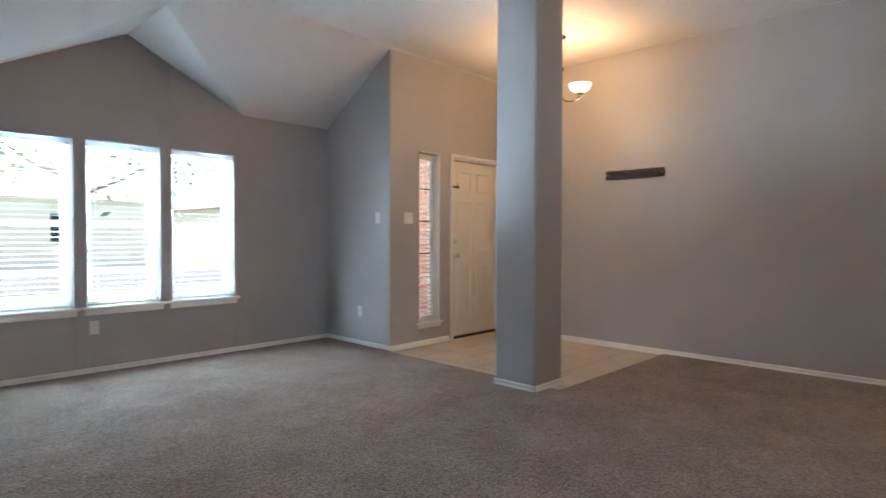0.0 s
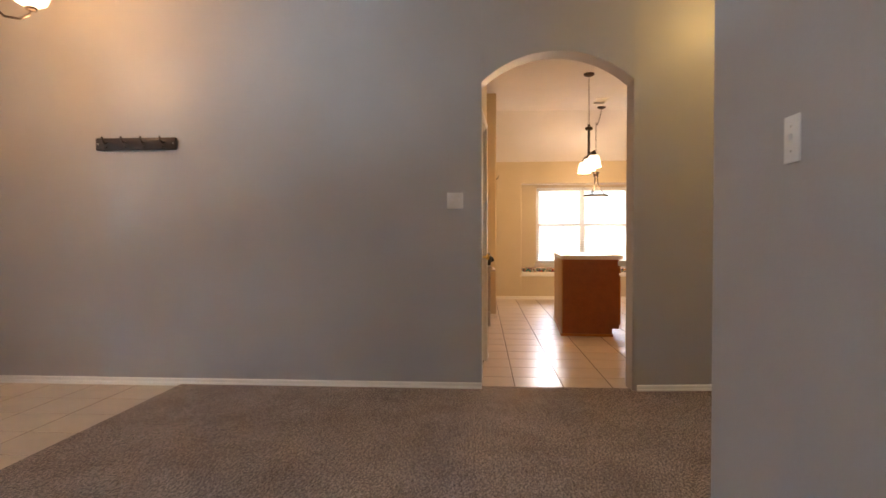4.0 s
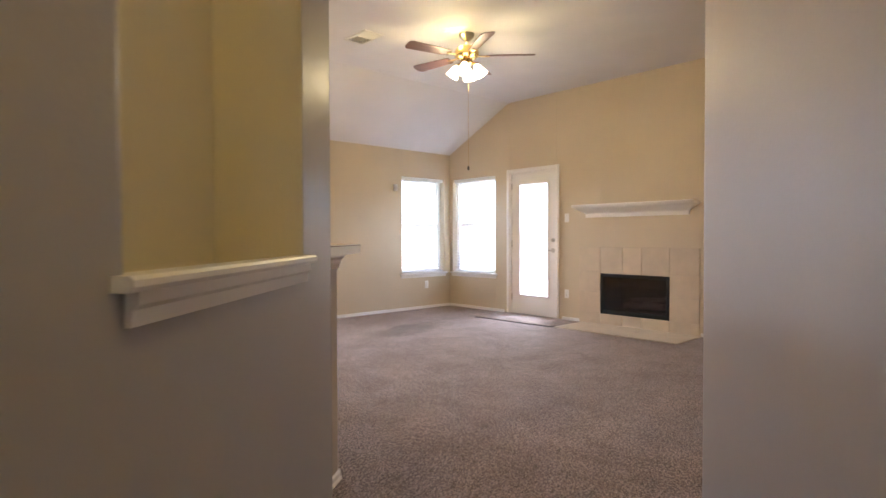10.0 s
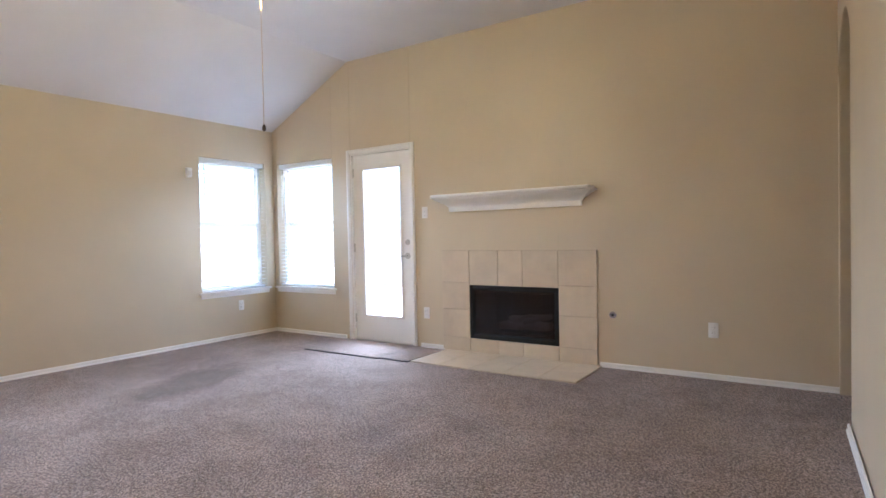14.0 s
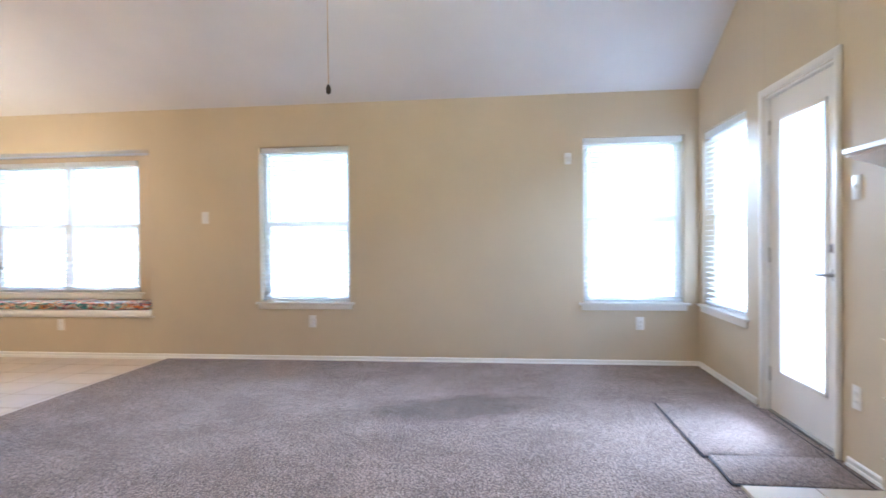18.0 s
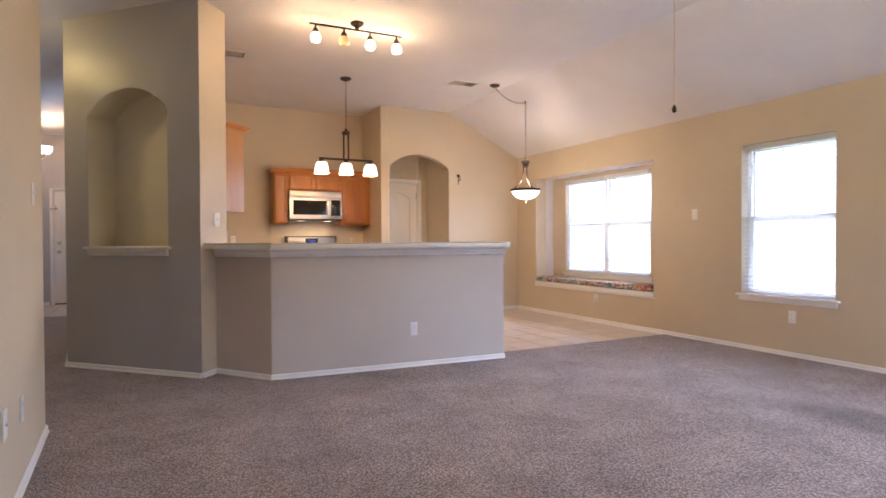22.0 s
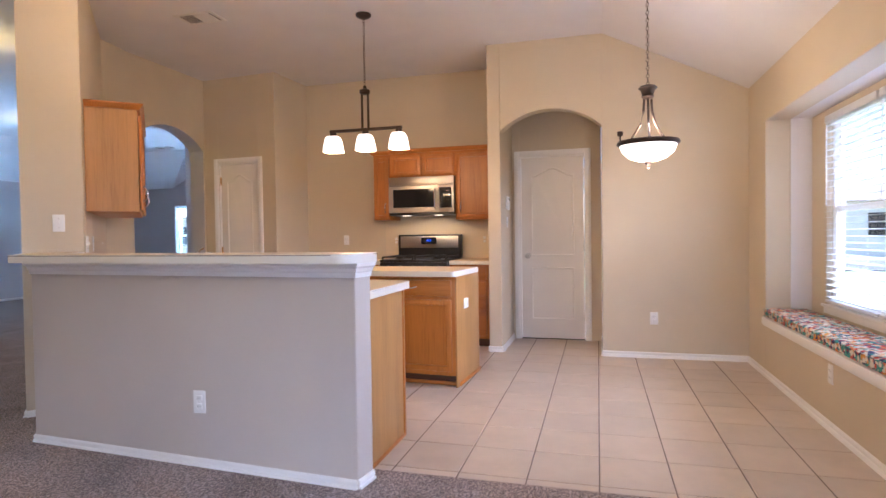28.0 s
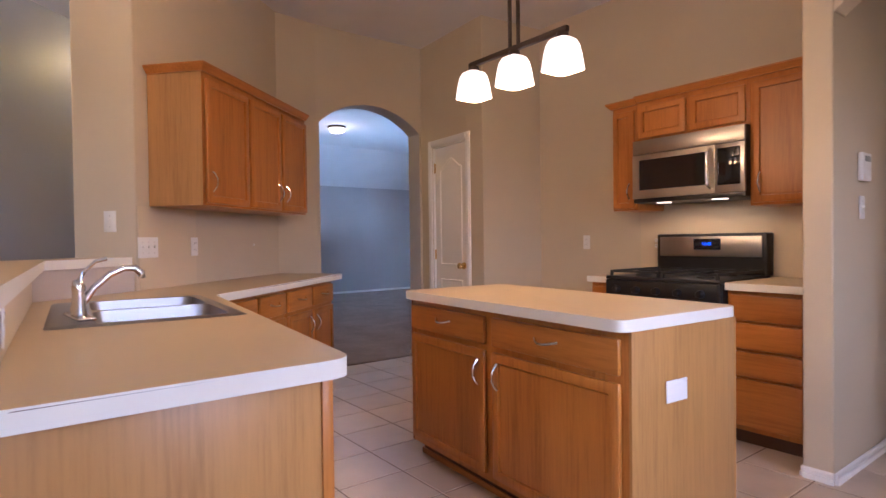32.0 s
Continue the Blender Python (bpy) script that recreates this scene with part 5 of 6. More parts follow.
# Range wall
RX0, RX1 = 8.035, 8.795
cabinet("wall_cabinet", on_wall(7.835, 0.97, 1.355, 0, -1), 0.20, 0.735, 0.33, [("door", 0.012, 0.185, 0.012, 0.70, 0.15)], "narrow oak wall cabinet beside the microwave", crown=True, end=True)
cabinet("wall_cabinet", on_wall(RX0, 0.97, 1.83, 0, -1), 0.76, 0.27, 0.33, [("door", 0.02, 0.365, 0.015, 0.235, None), ("door", 0.395, 0.74, 0.015, 0.235, None)], "short oak wall cabinet above the microwave", crown=True)
cabinet("wall_cabinet", on_wall(RX1, 0.97, 1.345, 0, -1), 0.452, 0.755, 0.33, [("door", 0.02, 0.432, 0.015, 0.72, 0.065)], "tall oak wall cabinet beside the microwave", crown=True)


cabinet("base_cabinet", on_wall(7.865, 0.68, 0, 0, -1), 0.167, 0.862, 0.62, [("drawer", 0.015, 0.15, 0.70, 0.835, None), ("door", 0.015, 0.15, 0.125, 0.675, None)], "narrow oak base cabinet beside the range", 0.09)
cabinet("base_cabinet", on_wall(8.80, 0.68, 0, 0, -1), 0.445, 0.862, 0.62,
        [("drawer", 0.02, 0.385, 0.70, 0.84, None), ("drawer", 0.02, 0.385, 0.545, 0.685, None), ("drawer", 0.02, 0.385, 0.395, 0.53, None), ("drawer", 0.02, 0.385, 0.12, 0.38, None)], "oak drawer base cabinet beside the range", 0.09)
for x0, x1 in ((7.845, 8.032), (8.798, 9.245)):
    worktop("counter", [(x0, 0.645), (x1, 0.645), (x1, 1.299), (x0, 1.299)], 0.863, 0.905, "cream laminate counter beside the range")
root = thing("backsplash", "low cream splash panel behind the range", "backsplash", pose(0, 0, 0))
bm = bmesh.new()
box(bm, 7.845, 9.245, 1.2935, 1.2992, 0.906, 1.364)
part("panel", bm, M_SPLASH, root)


def microwave():
    root = thing("microwave", "stainless over-the-range microwave with black window", "microwave", on_wall(RX0 + 0.003, 0.915, 1.40, 0, -1))
    w, h = 0.754, 0.425
    bm = bmesh.new()
    box(bm, 0, w, 0.012, 0.38, 0.0, h, 0.004)
    part("body", bm, M_BLACK, root)
    bm = bmesh.new()
    box(bm, 0, w, -0.006, 0.012, h - 0.095, h, 0.004)
    part("vent_panel", bm, M_STEEL, root)
    bm = bmesh.new()
    for a, b, c, d in ((0, 0.05, 0.03, h - 0.1), (0.525, 0.575, 0.03, h - 0.1), (0.05, 0.525, 0.03, 0.085), (0.05, 0.525, h - 0.135, h - 0.1)):
        box(bm, a, b, -0.010, 0.010, c, d)
    door = part("door", bm, M_STEEL, root)
    bm = bmesh.new()
    box(bm, 0.05, 0.525, -0.004, 0.008, 0.085, h - 0.135)
    part("window", bm, M_DARKGLASS, door, "black glass window")
    bm = bmesh.new()
    tube(bm, [(0.545, -0.008, 0.06), (0.545, -0.045, 0.085), (0.545, -0.052, 0.18), (0.545, -0.045, h - 0.145), (0.545, -0.008, h - 0.12)], [0.009, 0.011, 0.011, 0.011, 0.009], 10)
    part("handle", bm, M_CHROME, door)
    bm = bmesh.new()
    box(bm, 0.577, w, -0.010, 0.010, 0.03, h - 0.1, 0.002)
    panel = part("control_panel", bm, M_STEEL, root)
    bm = bmesh.new()
    box(bm, 0.592, w - 0.025, -0.013, -0.009, 0.075, h - 0.125, 0.002)
    keys = part("keypad", bm, M_DARKGLASS, panel, "black touch keypad")
    bm = bmesh.new()
    box(bm, 0.0, w, 0.0, 0.012, 0.0, 0.028, 0.003)
    part("grille", bm, M_BLACK, root)
    for x in (0.18, 0.56):
        bm = bmesh.new()
        box(bm, x - 0.04, x + 0.04, 0.06, 0.11, -0.004, 0.002)
        part("cooktop_lamp", bm, M_HOODLED, root)


microwave()
hood = new("hood_lamp", bpy.data.lights.new("hood_lamp", "AREA"))
hood.data.shape, hood.data.size, hood.data.size_y, hood.data.energy, hood.data.color = "RECTANGLE", 0.5, 0.06, 0.45, (1.0, 0.72, 0.38)
hood.matrix_world = look((8.41, 1.02, 1.39), (8.41, 1.02, 0.9))


def stove():
    root = thing("gas_range", "stainless and black gas range with cast-iron grates", "stove", on_wall(RX0 + 0.002, 0.60, 0, 0, -1))
    w = 0.756
    bm = bmesh.new()
    box(bm, 0, w, 0.03, 0.69, 0.06, 0.895, 0.003)
    part("body", bm, M_BLACK, root)
    bm = bmesh.new()
    box(bm, 0.02, w - 0.02, 0.06, 0.6, 0.0, 0.06)
    part("plinth", bm, M_SLOT, root)
    bm = bmesh.new()
    box(bm, -0.001, w + 0.001, 0.0, 0.64, 0.895, 0.915, 0.005)
    part("cooktop", bm, M_BLACK, root)
    bm = bmesh.new()
    box(bm, 0.006, w - 0.006, -0.012, 0.03, 0.775, 0.893, 0.008)
    panel = part("knob_panel", bm, M_BLACK, root)
    for k in range(5):
        x = 0.10 + k * 0.139
        bm = bmesh.new()
        tube(bm, [(x, -0.012, 0.835), (x, -0.02, 0.835), (x, -0.045, 0.835), (x, -0.048, 0.835)], [0.024, 0.024, 0.019, 0.016], 16)
        part("knob", bm, M_BLACK, panel)
    bm = bmesh.new()
    box(bm, 0.004, w - 0.004, -0.006, 0.03, 0.245, 0.765, 0.006)
    door = part("oven_door", bm, M_STEEL, root)
    bm = bmesh.new()
    box(bm, 0.11, w - 0.11, -0.009, -0.004, 0.36, 0.66, 0.003)
    part("window", bm, M_DARKGLASS, door)
    bm = bmesh.new()
    tube(bm, [(0.06, -0.006, 0.715), (0.06, -0.05, 0.715), (0.38, -0.055, 0.715), (w - 0.06, -0.05, 0.715), (w - 0.06, -0.006, 0.715)], 0.012, 10)
    part("handle", bm, M_STEEL, door)
    bm = bmesh.new()
    box(bm, 0.004, w - 0.004, -0.006, 0.03, 0.07, 0.235, 0.006)
    part("drawer", bm, M_STEEL, root)
    bm = bmesh.new()
    box(bm, 0.0, w, 0.60, 0.69, 0.915, 1.185, 0.012, 3)
    back = part("backguard", bm, M_BLACK, root)
    bm = bmesh.new()
    box(bm, 0.03, w - 0.03, 0.588, 0.602, 1.03, 1.165, 0.006)
    face = part("steel_face", bm, M_STEEL, back)
    bm = bmesh.new()
    box(bm, 0.285, 0.47, 0.583, 0.590, 1.075, 1.150, 0.003)
    disp = part("display", bm, M_DARKGLASS, back)
    font = bpy.data.curves.new("digits", "FONT")
    font.body, font.size, font.extrude, font.align_x = "12:49", 0.03, 0.0006, "CENTER"
    holder = new("digits", font)
    dg = bpy.context.evaluated_depsgraph_get()
    me = bpy.data.meshes.new_from_object(holder.evaluated_get(dg))
    bpy.data.objects.remove(holder)
    me.materials.clear()
    me.materials.append(M_CLOCK)
    ob = new("clock_digits", me)
    ob.parent = back
    ob.matrix_basis = pose(0.377, 0.5825, 1.105, 90, 0, 0)
    for cx in (0.17, 0.585):
        for cy in (0.17, 0.46):
            bm = bmesh.new()
            lathe(bm, [(0.0, 0.915), (0.05, 0.915), (0.05, 0.924), (0.035, 0.926), (0.035, 0.934), (0.0, 0.935)], 18, (cx, cy, 0))
            part("burner", bm, M_IRON, root)
    for x0, x1 in ((0.02, 0.37), (0.385, 0.736)):
        bm = bmesh.new()
        for y in (0.03, 0.315, 0.59):
            box(bm, x0, x1, y - 0.006, y + 0.006, 0.938, 0.952)
        for x in (x0 + 0.006, (x0 + x1) / 2, x1 - 0.006):
            box(bm, x - 0.006, x + 0.006, 0.03, 0.59, 0.938, 0.952)
        for x in (x0 + 0.006, x1 - 0.006):
            for y in (0.03, 0.59):
                box(bm, x - 0.008, x + 0.008, y - 0.008, y + 0.008, 0.915, 0.938)
        part("grate", bm, M_IRON, root)


stove()

# Bar top on the half wall
bar = worktop("bar_top", rounded([(6.70, -2.215), (7.144, -2.69), (9.265, -2.835), (9.295, -2.555), (7.24, -2.41), (6.93, -2.01)], [0, 0.0, 0.09, 0.04, 0, 0]), 1.046, 1.09, "cream laminate breakfast bar top")
seam(bar, [(6.70, -2.217), (7.144, -2.692), (9.17, -2.8295), (9.232, -2.81), (9.27, -2.745), (9.2935, -2.57)], 0.038)
root = thing("bar_moulding", "white moulding under the bar top", "moulding", pose(0, 0, 0.978))
PROFILE = [(0.0015, 0.0), (0.009, 0.0), (0.011, 0.022), (0.018, 0.028), (0.020, 0.042), (0.034, 0.052), (0.036, 0.0675), (0.0015, 0.0675)]
RUN = [(6.80, -2.10), (7.165, -2.575), (9.237, -2.715), (9.256, -2.583)]
for k in range(3):
    bm = bmesh.new()
    mitred(bm, PROFILE, RUN, k)
    part("length", bm, M_TRIM, root)

# Counter along the bar and the slanting wall, with its cabinets
CE = [(9.245, -2.572), (9.245, -1.925), (7.46, -1.73), (6.27, -0.42), on_slant(1.60, 0.004), on_slant(0.04, 0.004), (7.245, -2.462)]
SX, SY, SR = 7.88, -2.125, 176.0   # the sink's middle and turn


def counter_with_sink():
    root = thing("counter", "cream laminate corner counter with a sink cut-out", "worktop", pose(0, 0, 0.863))
    bm = bmesh.new()
    outline = rounded(CE, [0, 0.06, 0.05, 0.03, 0, 0, 0])
    m = pose(SX, SY, 0, 0, 0, SR)
    hole = [(m @ Vector((x, y, 0))).xy for x, y in ((-0.405, -0.262), (0.405, -0.262), (0.405, 0.262), (-0.405, 0.262))]
    for z, flip in ((0.0, True), (0.042, False)):
        edges = []
        for ring in (outline, hole):
            vs = [bm.verts.new((p[0], p[1], z)) for p in ring]
            edges += [bm.edges.new((vs[k], vs[(k + 1) % len(vs)])) for k in range(len(vs))]
        bmesh.ops.triangle_fill(bm, edges=edges, use_beauty=True, normal=(0, 0, -1 if flip else 1))
    for ring in (outline, hole):
        for k in range(len(ring)):
            a, b = ring[k], ring[(k + 1) % len(ring)]
            bm.faces.new([bm.verts.new((p[0], p[1], z)) for p, z in ((a, 0), (b, 0), (b, 0.042), (a, 0.042))])
    bmesh.ops.remove_doubles(bm, verts=bm.verts[:], dist=0.0002)
    bm.normal_update()
    for f in bm.faces:
        f.material_index = 1 if abs(f.normal.z) < 0.5 else 0
    part("top", bm, [M_COUNTER, M_EDGE], root)
    seam(root, [(9.244, -2.53), (9.243, -1.99), (9.18, -1.924), (7.50, -1.735), (7.43, -1.70), (6.30, -0.45)], 0.0365)


counter_with_sink()


def sink():
    root = thing("kitchen_sink", "stainless double-bowl sink in the corner counter", "sink", pose(SX, SY, 0.905, 0, 0, SR))
    bm = bmesh.new()
    def ring(x0, x1, y0, y1, z, r):
        return [(*p, z) for p in rounded([(x0, y0), (x1, y0), (x1, y1), (x0, y1)], r, 5)]
    outer = ring(-0.445, 0.445, -0.30, 0.30, 0.001, 0.03)
    lip = ring(-0.435, 0.435, -0.29, 0.29, 0.006, 0.03)
    vo, vl = [bm.verts.new(p) for p in outer], [bm.verts.new(p) for p in lip]
    for k in range(len(vo)):
        j = (k + 1) % len(vo)
        bm.faces.new((vo[k], vo[j], vl[j], vl[k]))
    bowls = []
    edges = [bm.edges.get((vl[k], vl[(k + 1) % len(vl)])) for k in range(len(vl))]
    for x0, x1 in ((-0.395, -0.015), (0.015, 0.395)):
        rim = [bm.verts.new(p) for p in ring(x0, x1, -0.248, 0.165, 0.005, 0.05)]
        edges += [bm.edges.new((rim[k], rim[(k + 1) % len(rim)])) for k in range(len(rim))]
        low = [bm.verts.new(p) for p in ring(x0 + 0.015, x1 - 0.015, -0.233, 0.15, -0.16, 0.05)]
        for k in range(len(rim)):
            j = (k + 1) % len(rim)
            bm.faces.new((rim[k], rim[j], low[j], low[k]))
        bm.faces.new(low)
        bowls.append(((x0 + x1) / 2, -0.04))
    bmesh.ops.triangle_fill(bm, edges=edges, use_beauty=True, normal=(0, 0, 1))
    part("basin", bm, material("sink_steel", (0.36, 0.355, 0.36), 0.36, 1.0), root)
    for x, y in bowls:
        bm = bmesh.new()
        lathe(bm, [(0.045, -0.158), (0.045, -0.155), (0.03, -0.156), (0.0, -0.159)], 18, (x, y, 0))
        part("drain", bm, M_CHROME, root)
    root = thing("faucet", "chrome single-lever kitchen faucet", "faucet", pose(SX, SY, 0.912, 0, 0, SR) @ pose(-0.22, 0.205, 0, 0, 0, 190))
    m = pose(0, 0, 0)
    bm = bmesh.new()
    box(bm, -0.12, 0.12, -0.028, 0.028, 0.0, 0.012, 0.006)
    part("base_plate", bm, M_CHROME, root)
    bm = bmesh.new()
    lathe(bm, [(0.0, 0.012), (0.026, 0.012), (0.023, 0.04), (0.020, 0.085), (0.022, 0.105), (0.015, 0.125), (0.0, 0.13)], 18)
    part("body", bm, M_CHROME, root)
    bm = bmesh.new()
    tube(bm, [(0, 0.012, 0.05), (0, 0.045, 0.10), (0, 0.095, 0.145), (0, 0.14, 0.165), (0, 0.175, 0.162), (0, 0.195, 0.142), (0, 0.197, 0.125)], [0.012, 0.012, 0.012, 0.012, 0.013, 0.014, 0.0135], 14)
    part("spout", bm, M_CHROME, root)
    bm = bmesh.new()
    tube(bm, [(0, 0, 0.12), (0, 0.015, 0.155), (0, 0.05, 0.19), (0, 0.085, 0.20)], [0.010, 0.007, 0.006, 0.008], 10)
    part("lever", bm, M_CHROME, root)
    root = thing("soap_sprayer", "chrome side sprayer beside the faucet", "sprayer", pose(SX, SY, 0.912, 0, 0, SR) @ pose(0.05, 0.21, 0))
    bm = bmesh.new()
    lathe(bm, [(0.0, 0.0), (0.024, 0.0), (0.022, 0.015), (0.014, 0.03), (0.013, 0.08), (0.016, 0.10), (0.012, 0.115), (0.0, 0.118)], 14)
    part("wand", bm, M_CHROME, root)


sink()

# Laminate splash panels behind the corner counter
root = thing("backsplash", "tan laminate splash panel on the slanting wall", "backsplash", pose(0, 0, 0))
bm = bmesh.new()
prism(bm, [on_slant(0.012, 0.0005), on_slant(0.012, 0.006), on_slant(1.60, 0.006), on_slant(1.60, 0.0005)], 0.906, 1.368)
part("panel", bm, M_SPLASH, root)
root = thing("backsplash", "tan laminate splash panel under the bar top", "backsplash", pose(0, 0, 0))
bm = bmesh.new()
prism(bm, [(7.26, -2.4625), (9.24, -2.5805), (9.24, -2.5745), (7.26, -2.4565)], 0.906, 1.044)
part("panel", bm, M_SPLASH, root)

# End panel, dishwasher and base cabinets of the bar run
root = thing("cabinet_end_panel", "oak veneer panel at the end of the bar counter", "cabinet panel", pose(0, 0, 0))
bm = bmesh.new()
box(bm, 9.188, 9.203, -2.57, -1.985, 0.0, 0.862, 0.001)
part("panel", bm, M_OAKPANEL, root)
bm = bmesh.new()
box(bm, 9.186, 9.209, -1.985, -1.958, 0.0, 0.862, 0.002)
part("edge_stile", bm, M_OAK, root)
bm = bmesh.new()
box(bm, 9.203, 9.212, -2.57, -1.985, 0.0, 0.02, 0.003)
part("shoe_moulding", bm, M_OAKX, root)
root = thing("dishwasher", "white dishwasher under the bar counter", "dishwasher", pose(0, 0, 0))
bm = bmesh.new()
box(bm, 8.588, 9.183, -2.46, -1.957, 0.1, 0.86)
part("body", bm, M_PLATE, root)
bm = bmesh.new()
box(bm, 8.588, 9.182, -1.9565, -1.949, 0.12, 0.72, 0.003)
part("door", bm, M_PLATE, root)
bm = bmesh.new()
box(bm, 8.588, 9.182, -1.9565, -1.945, 0.725, 0.86, 0.004)
part("control_panel", bm, M_PLATE, root)
cabinet("base_cabinet", pose(8.584, -1.985, 0, 0, 0, 180), 0.95, 0.862, 0.47, [("drawer", 0.02, 0.93, 0.70, 0.835, None), ("door", 0.02, 0.46, 0.125, 0.675, 0.42), ("door", 0.49, 0.93, 0.125, 0.675, 0.53)], "oak sink base cabinet", 0.09)
ang = math.degrees(math.atan2(1.31, -1.19))     # the slanting counter's front edge
ux, uy = math.cos(radians(ang)), math.sin(radians(ang))
FX, FY = 7.44, -1.76


def along(s, off):
    """A place s along the slanting counter's front and off behind it."""
    return FX + ux * s - uy * off, FY + uy * s + ux * off


for s, w, n in ((0.16, 0.36, 1), (0.53, 0.36, 1), (0.90, 0.80, 2)):
    x, y = along(s, 0.035)
    fronts = []
    for k in range(n):
        a, b = k * w / n + 0.015, (k + 1) * w / n - 0.015
        fronts.append(("drawer", a, b, 0.70, 0.835, 1))
        hx = (b - 0.04 if k == 0 and n == 2 else a + 0.04)
        fronts.append(("door", a, b, 0.125, 0.675, hx))
    cabinet("base_cabinet", pose(x, y, 0, 0, 0, ang), w, 0.862, 0.50, fronts, "oak base cabinet along the slanting wall", 0.09)

# Upper cabinets on the slanting wall
ANG2 = math.degrees(math.atan2(NK[0], -NK[1]))


def slant_upper():
    x, y = on_slant(0.106, 0.337)
    root = cabinet("wall_cabinet", pose(x, y, 1.372, 0, 0, ANG2), 1.34, 0.735, 0.332,
                   [("door", 0.015, 0.46, 0.012, 0.70, 0.055), ("door", 0.485, 0.90, 0.012, 0.70, 0.86), ("door", 0.925, 1.325, 0.012, 0.70, 0.965)], "oak wall cabinet with three doors above the counter", crown=True, end=True)
    bm = bmesh.new()
    box(bm, -0.005, -0.0005, 0.0, 0.332, 0.0, 0.735)
    part("side_panel", bm, M_OAKPANEL, root)


slant_upper()


# ---- lights ----
def chain(bm, a, b, sag=0.0, link_len=0.032, r=0.0022, w=0.009):
    a, b = Vector(a), Vector(b)
    n = max(2, int((b - a).length * (1 + sag * 0.6) / (link_len * 0.78)))
    for k in range(n):
        t = (k + 0.5) / n
        p = a.lerp(b, t) - Vector((0, 0, sag * 4 * t * (1 - t)))
        t2 = (k + 0.6) / n
        d = (a.lerp(b, t2) - Vector((0, 0, sag * 4 * t2 * (1 - t2))) - p).normalized()
        side = d.cross(Vector((0.3, 0.9, 0.2))).normalized()
        if k % 2:
            side = d.cross(side).normalized()
        pts = []
        for i in range(9):
            q = 2 * math.pi * i / 8
            pts.append(p + d * (link_len / 2 * math.cos(q)) + side * (w * math.sin(q)))
        tube(bm, pts, r, 4)


def glass_cup(bm, x, y, top, r, h):
    """A frosted shade of square plan with rounded corners, open below."""
    n, rings = 32, []
    for out, down in ((0.20, 0.0), (0.62, 0.05), (0.78, 0.22), (0.90, 0.55), (1.0, 1.0), (0.93, 1.0), (0.84, 0.55), (0.55, 0.10), (0.0, 0.09)):
        if out == 0:
            rings.append([bm.verts.new((x, y, top - h * down))])
            continue
        ring = []
        for k in range(n):
            q = 2 * math.pi * (k + 0.5) / n
            c, sn = math.cos(q), math.sin(q)
            p = r * out / (abs(c) ** 5 + abs(sn) ** 5) ** 0.2
            ring.append(bm.verts.new((x + p * c, y + p * sn, top - h * down)))
        rings.append(ring)
    for a, b in zip(rings, rings[1:]):
        for k in range(n):
            j = (k + 1) % n
            bm.faces.new((a[k], a[j], b[0]) if len(b) == 1 else (a[k], a[j], b[j], b[k]))


def island_pendant():
    x, y = 8.40, -0.585
    root = thing("island_pendant", "dark bronze three-light pendant with frosted glass shades", "pendant light", pose(x, y, 0))
    bm = bmesh.new()
    lathe(bm, [(0.0, 3.049), (0.065, 3.049), (0.065, 3.035), (0.045, 3.02), (0.02, 3.012), (0.0, 3.01)], 24)
    part("canopy", bm, M_BRONZE, root)
    bm = bmesh.new()
    chain(bm, (0, 0, 3.01), (0, 0, 2.45))
    part("chain", bm, M_BRONZE, root)
    bm = bmesh.new()
    lathe(bm, [(0.0, 2.45), (0.012, 2.448), (0.018, 2.42), (0.045, 2.41), (0.045, 2.385), (0.03, 2.375), (0.0, 2.375)], 18)
    part("hub", bm, M_BRONZE, root)
    for d in (-0.028, 0.028):
        bm = bmesh.new()
        tube(bm, [(d, 0, 2.38), (d, 0, 2.085)], 0.010, 10)
        part("rod", bm, M_BRONZE, root)
    bm = bmesh.new()
    box(bm, -0.33, 0.33, -0.012, 0.012, 2.065, 2.09, 0.003)
    part("crossbar", bm, M_BRONZE, root)
    for d in (-0.30, 0.0, 0.30):
        bm = bmesh.new()
        lathe(bm, [(0.0, 2.066), (0.026, 2.066), (0.03, 2.045), (0.03, 2.03), (0.0, 2.03)], 16, (d, 0, 0))
        part("socket", bm, M_BRONZE, root)
        bm = bmesh.new()
        glass_cup(bm, d, 0, 2.04, 0.078, 0.14)
        part("shade", bm, M_SHADE, root, "lit frosted glass shade")
        lamp("pendant_lamp", (x + d, y, 1.865), 2.1, 0.06, (1.0, 0.56, 0.19))


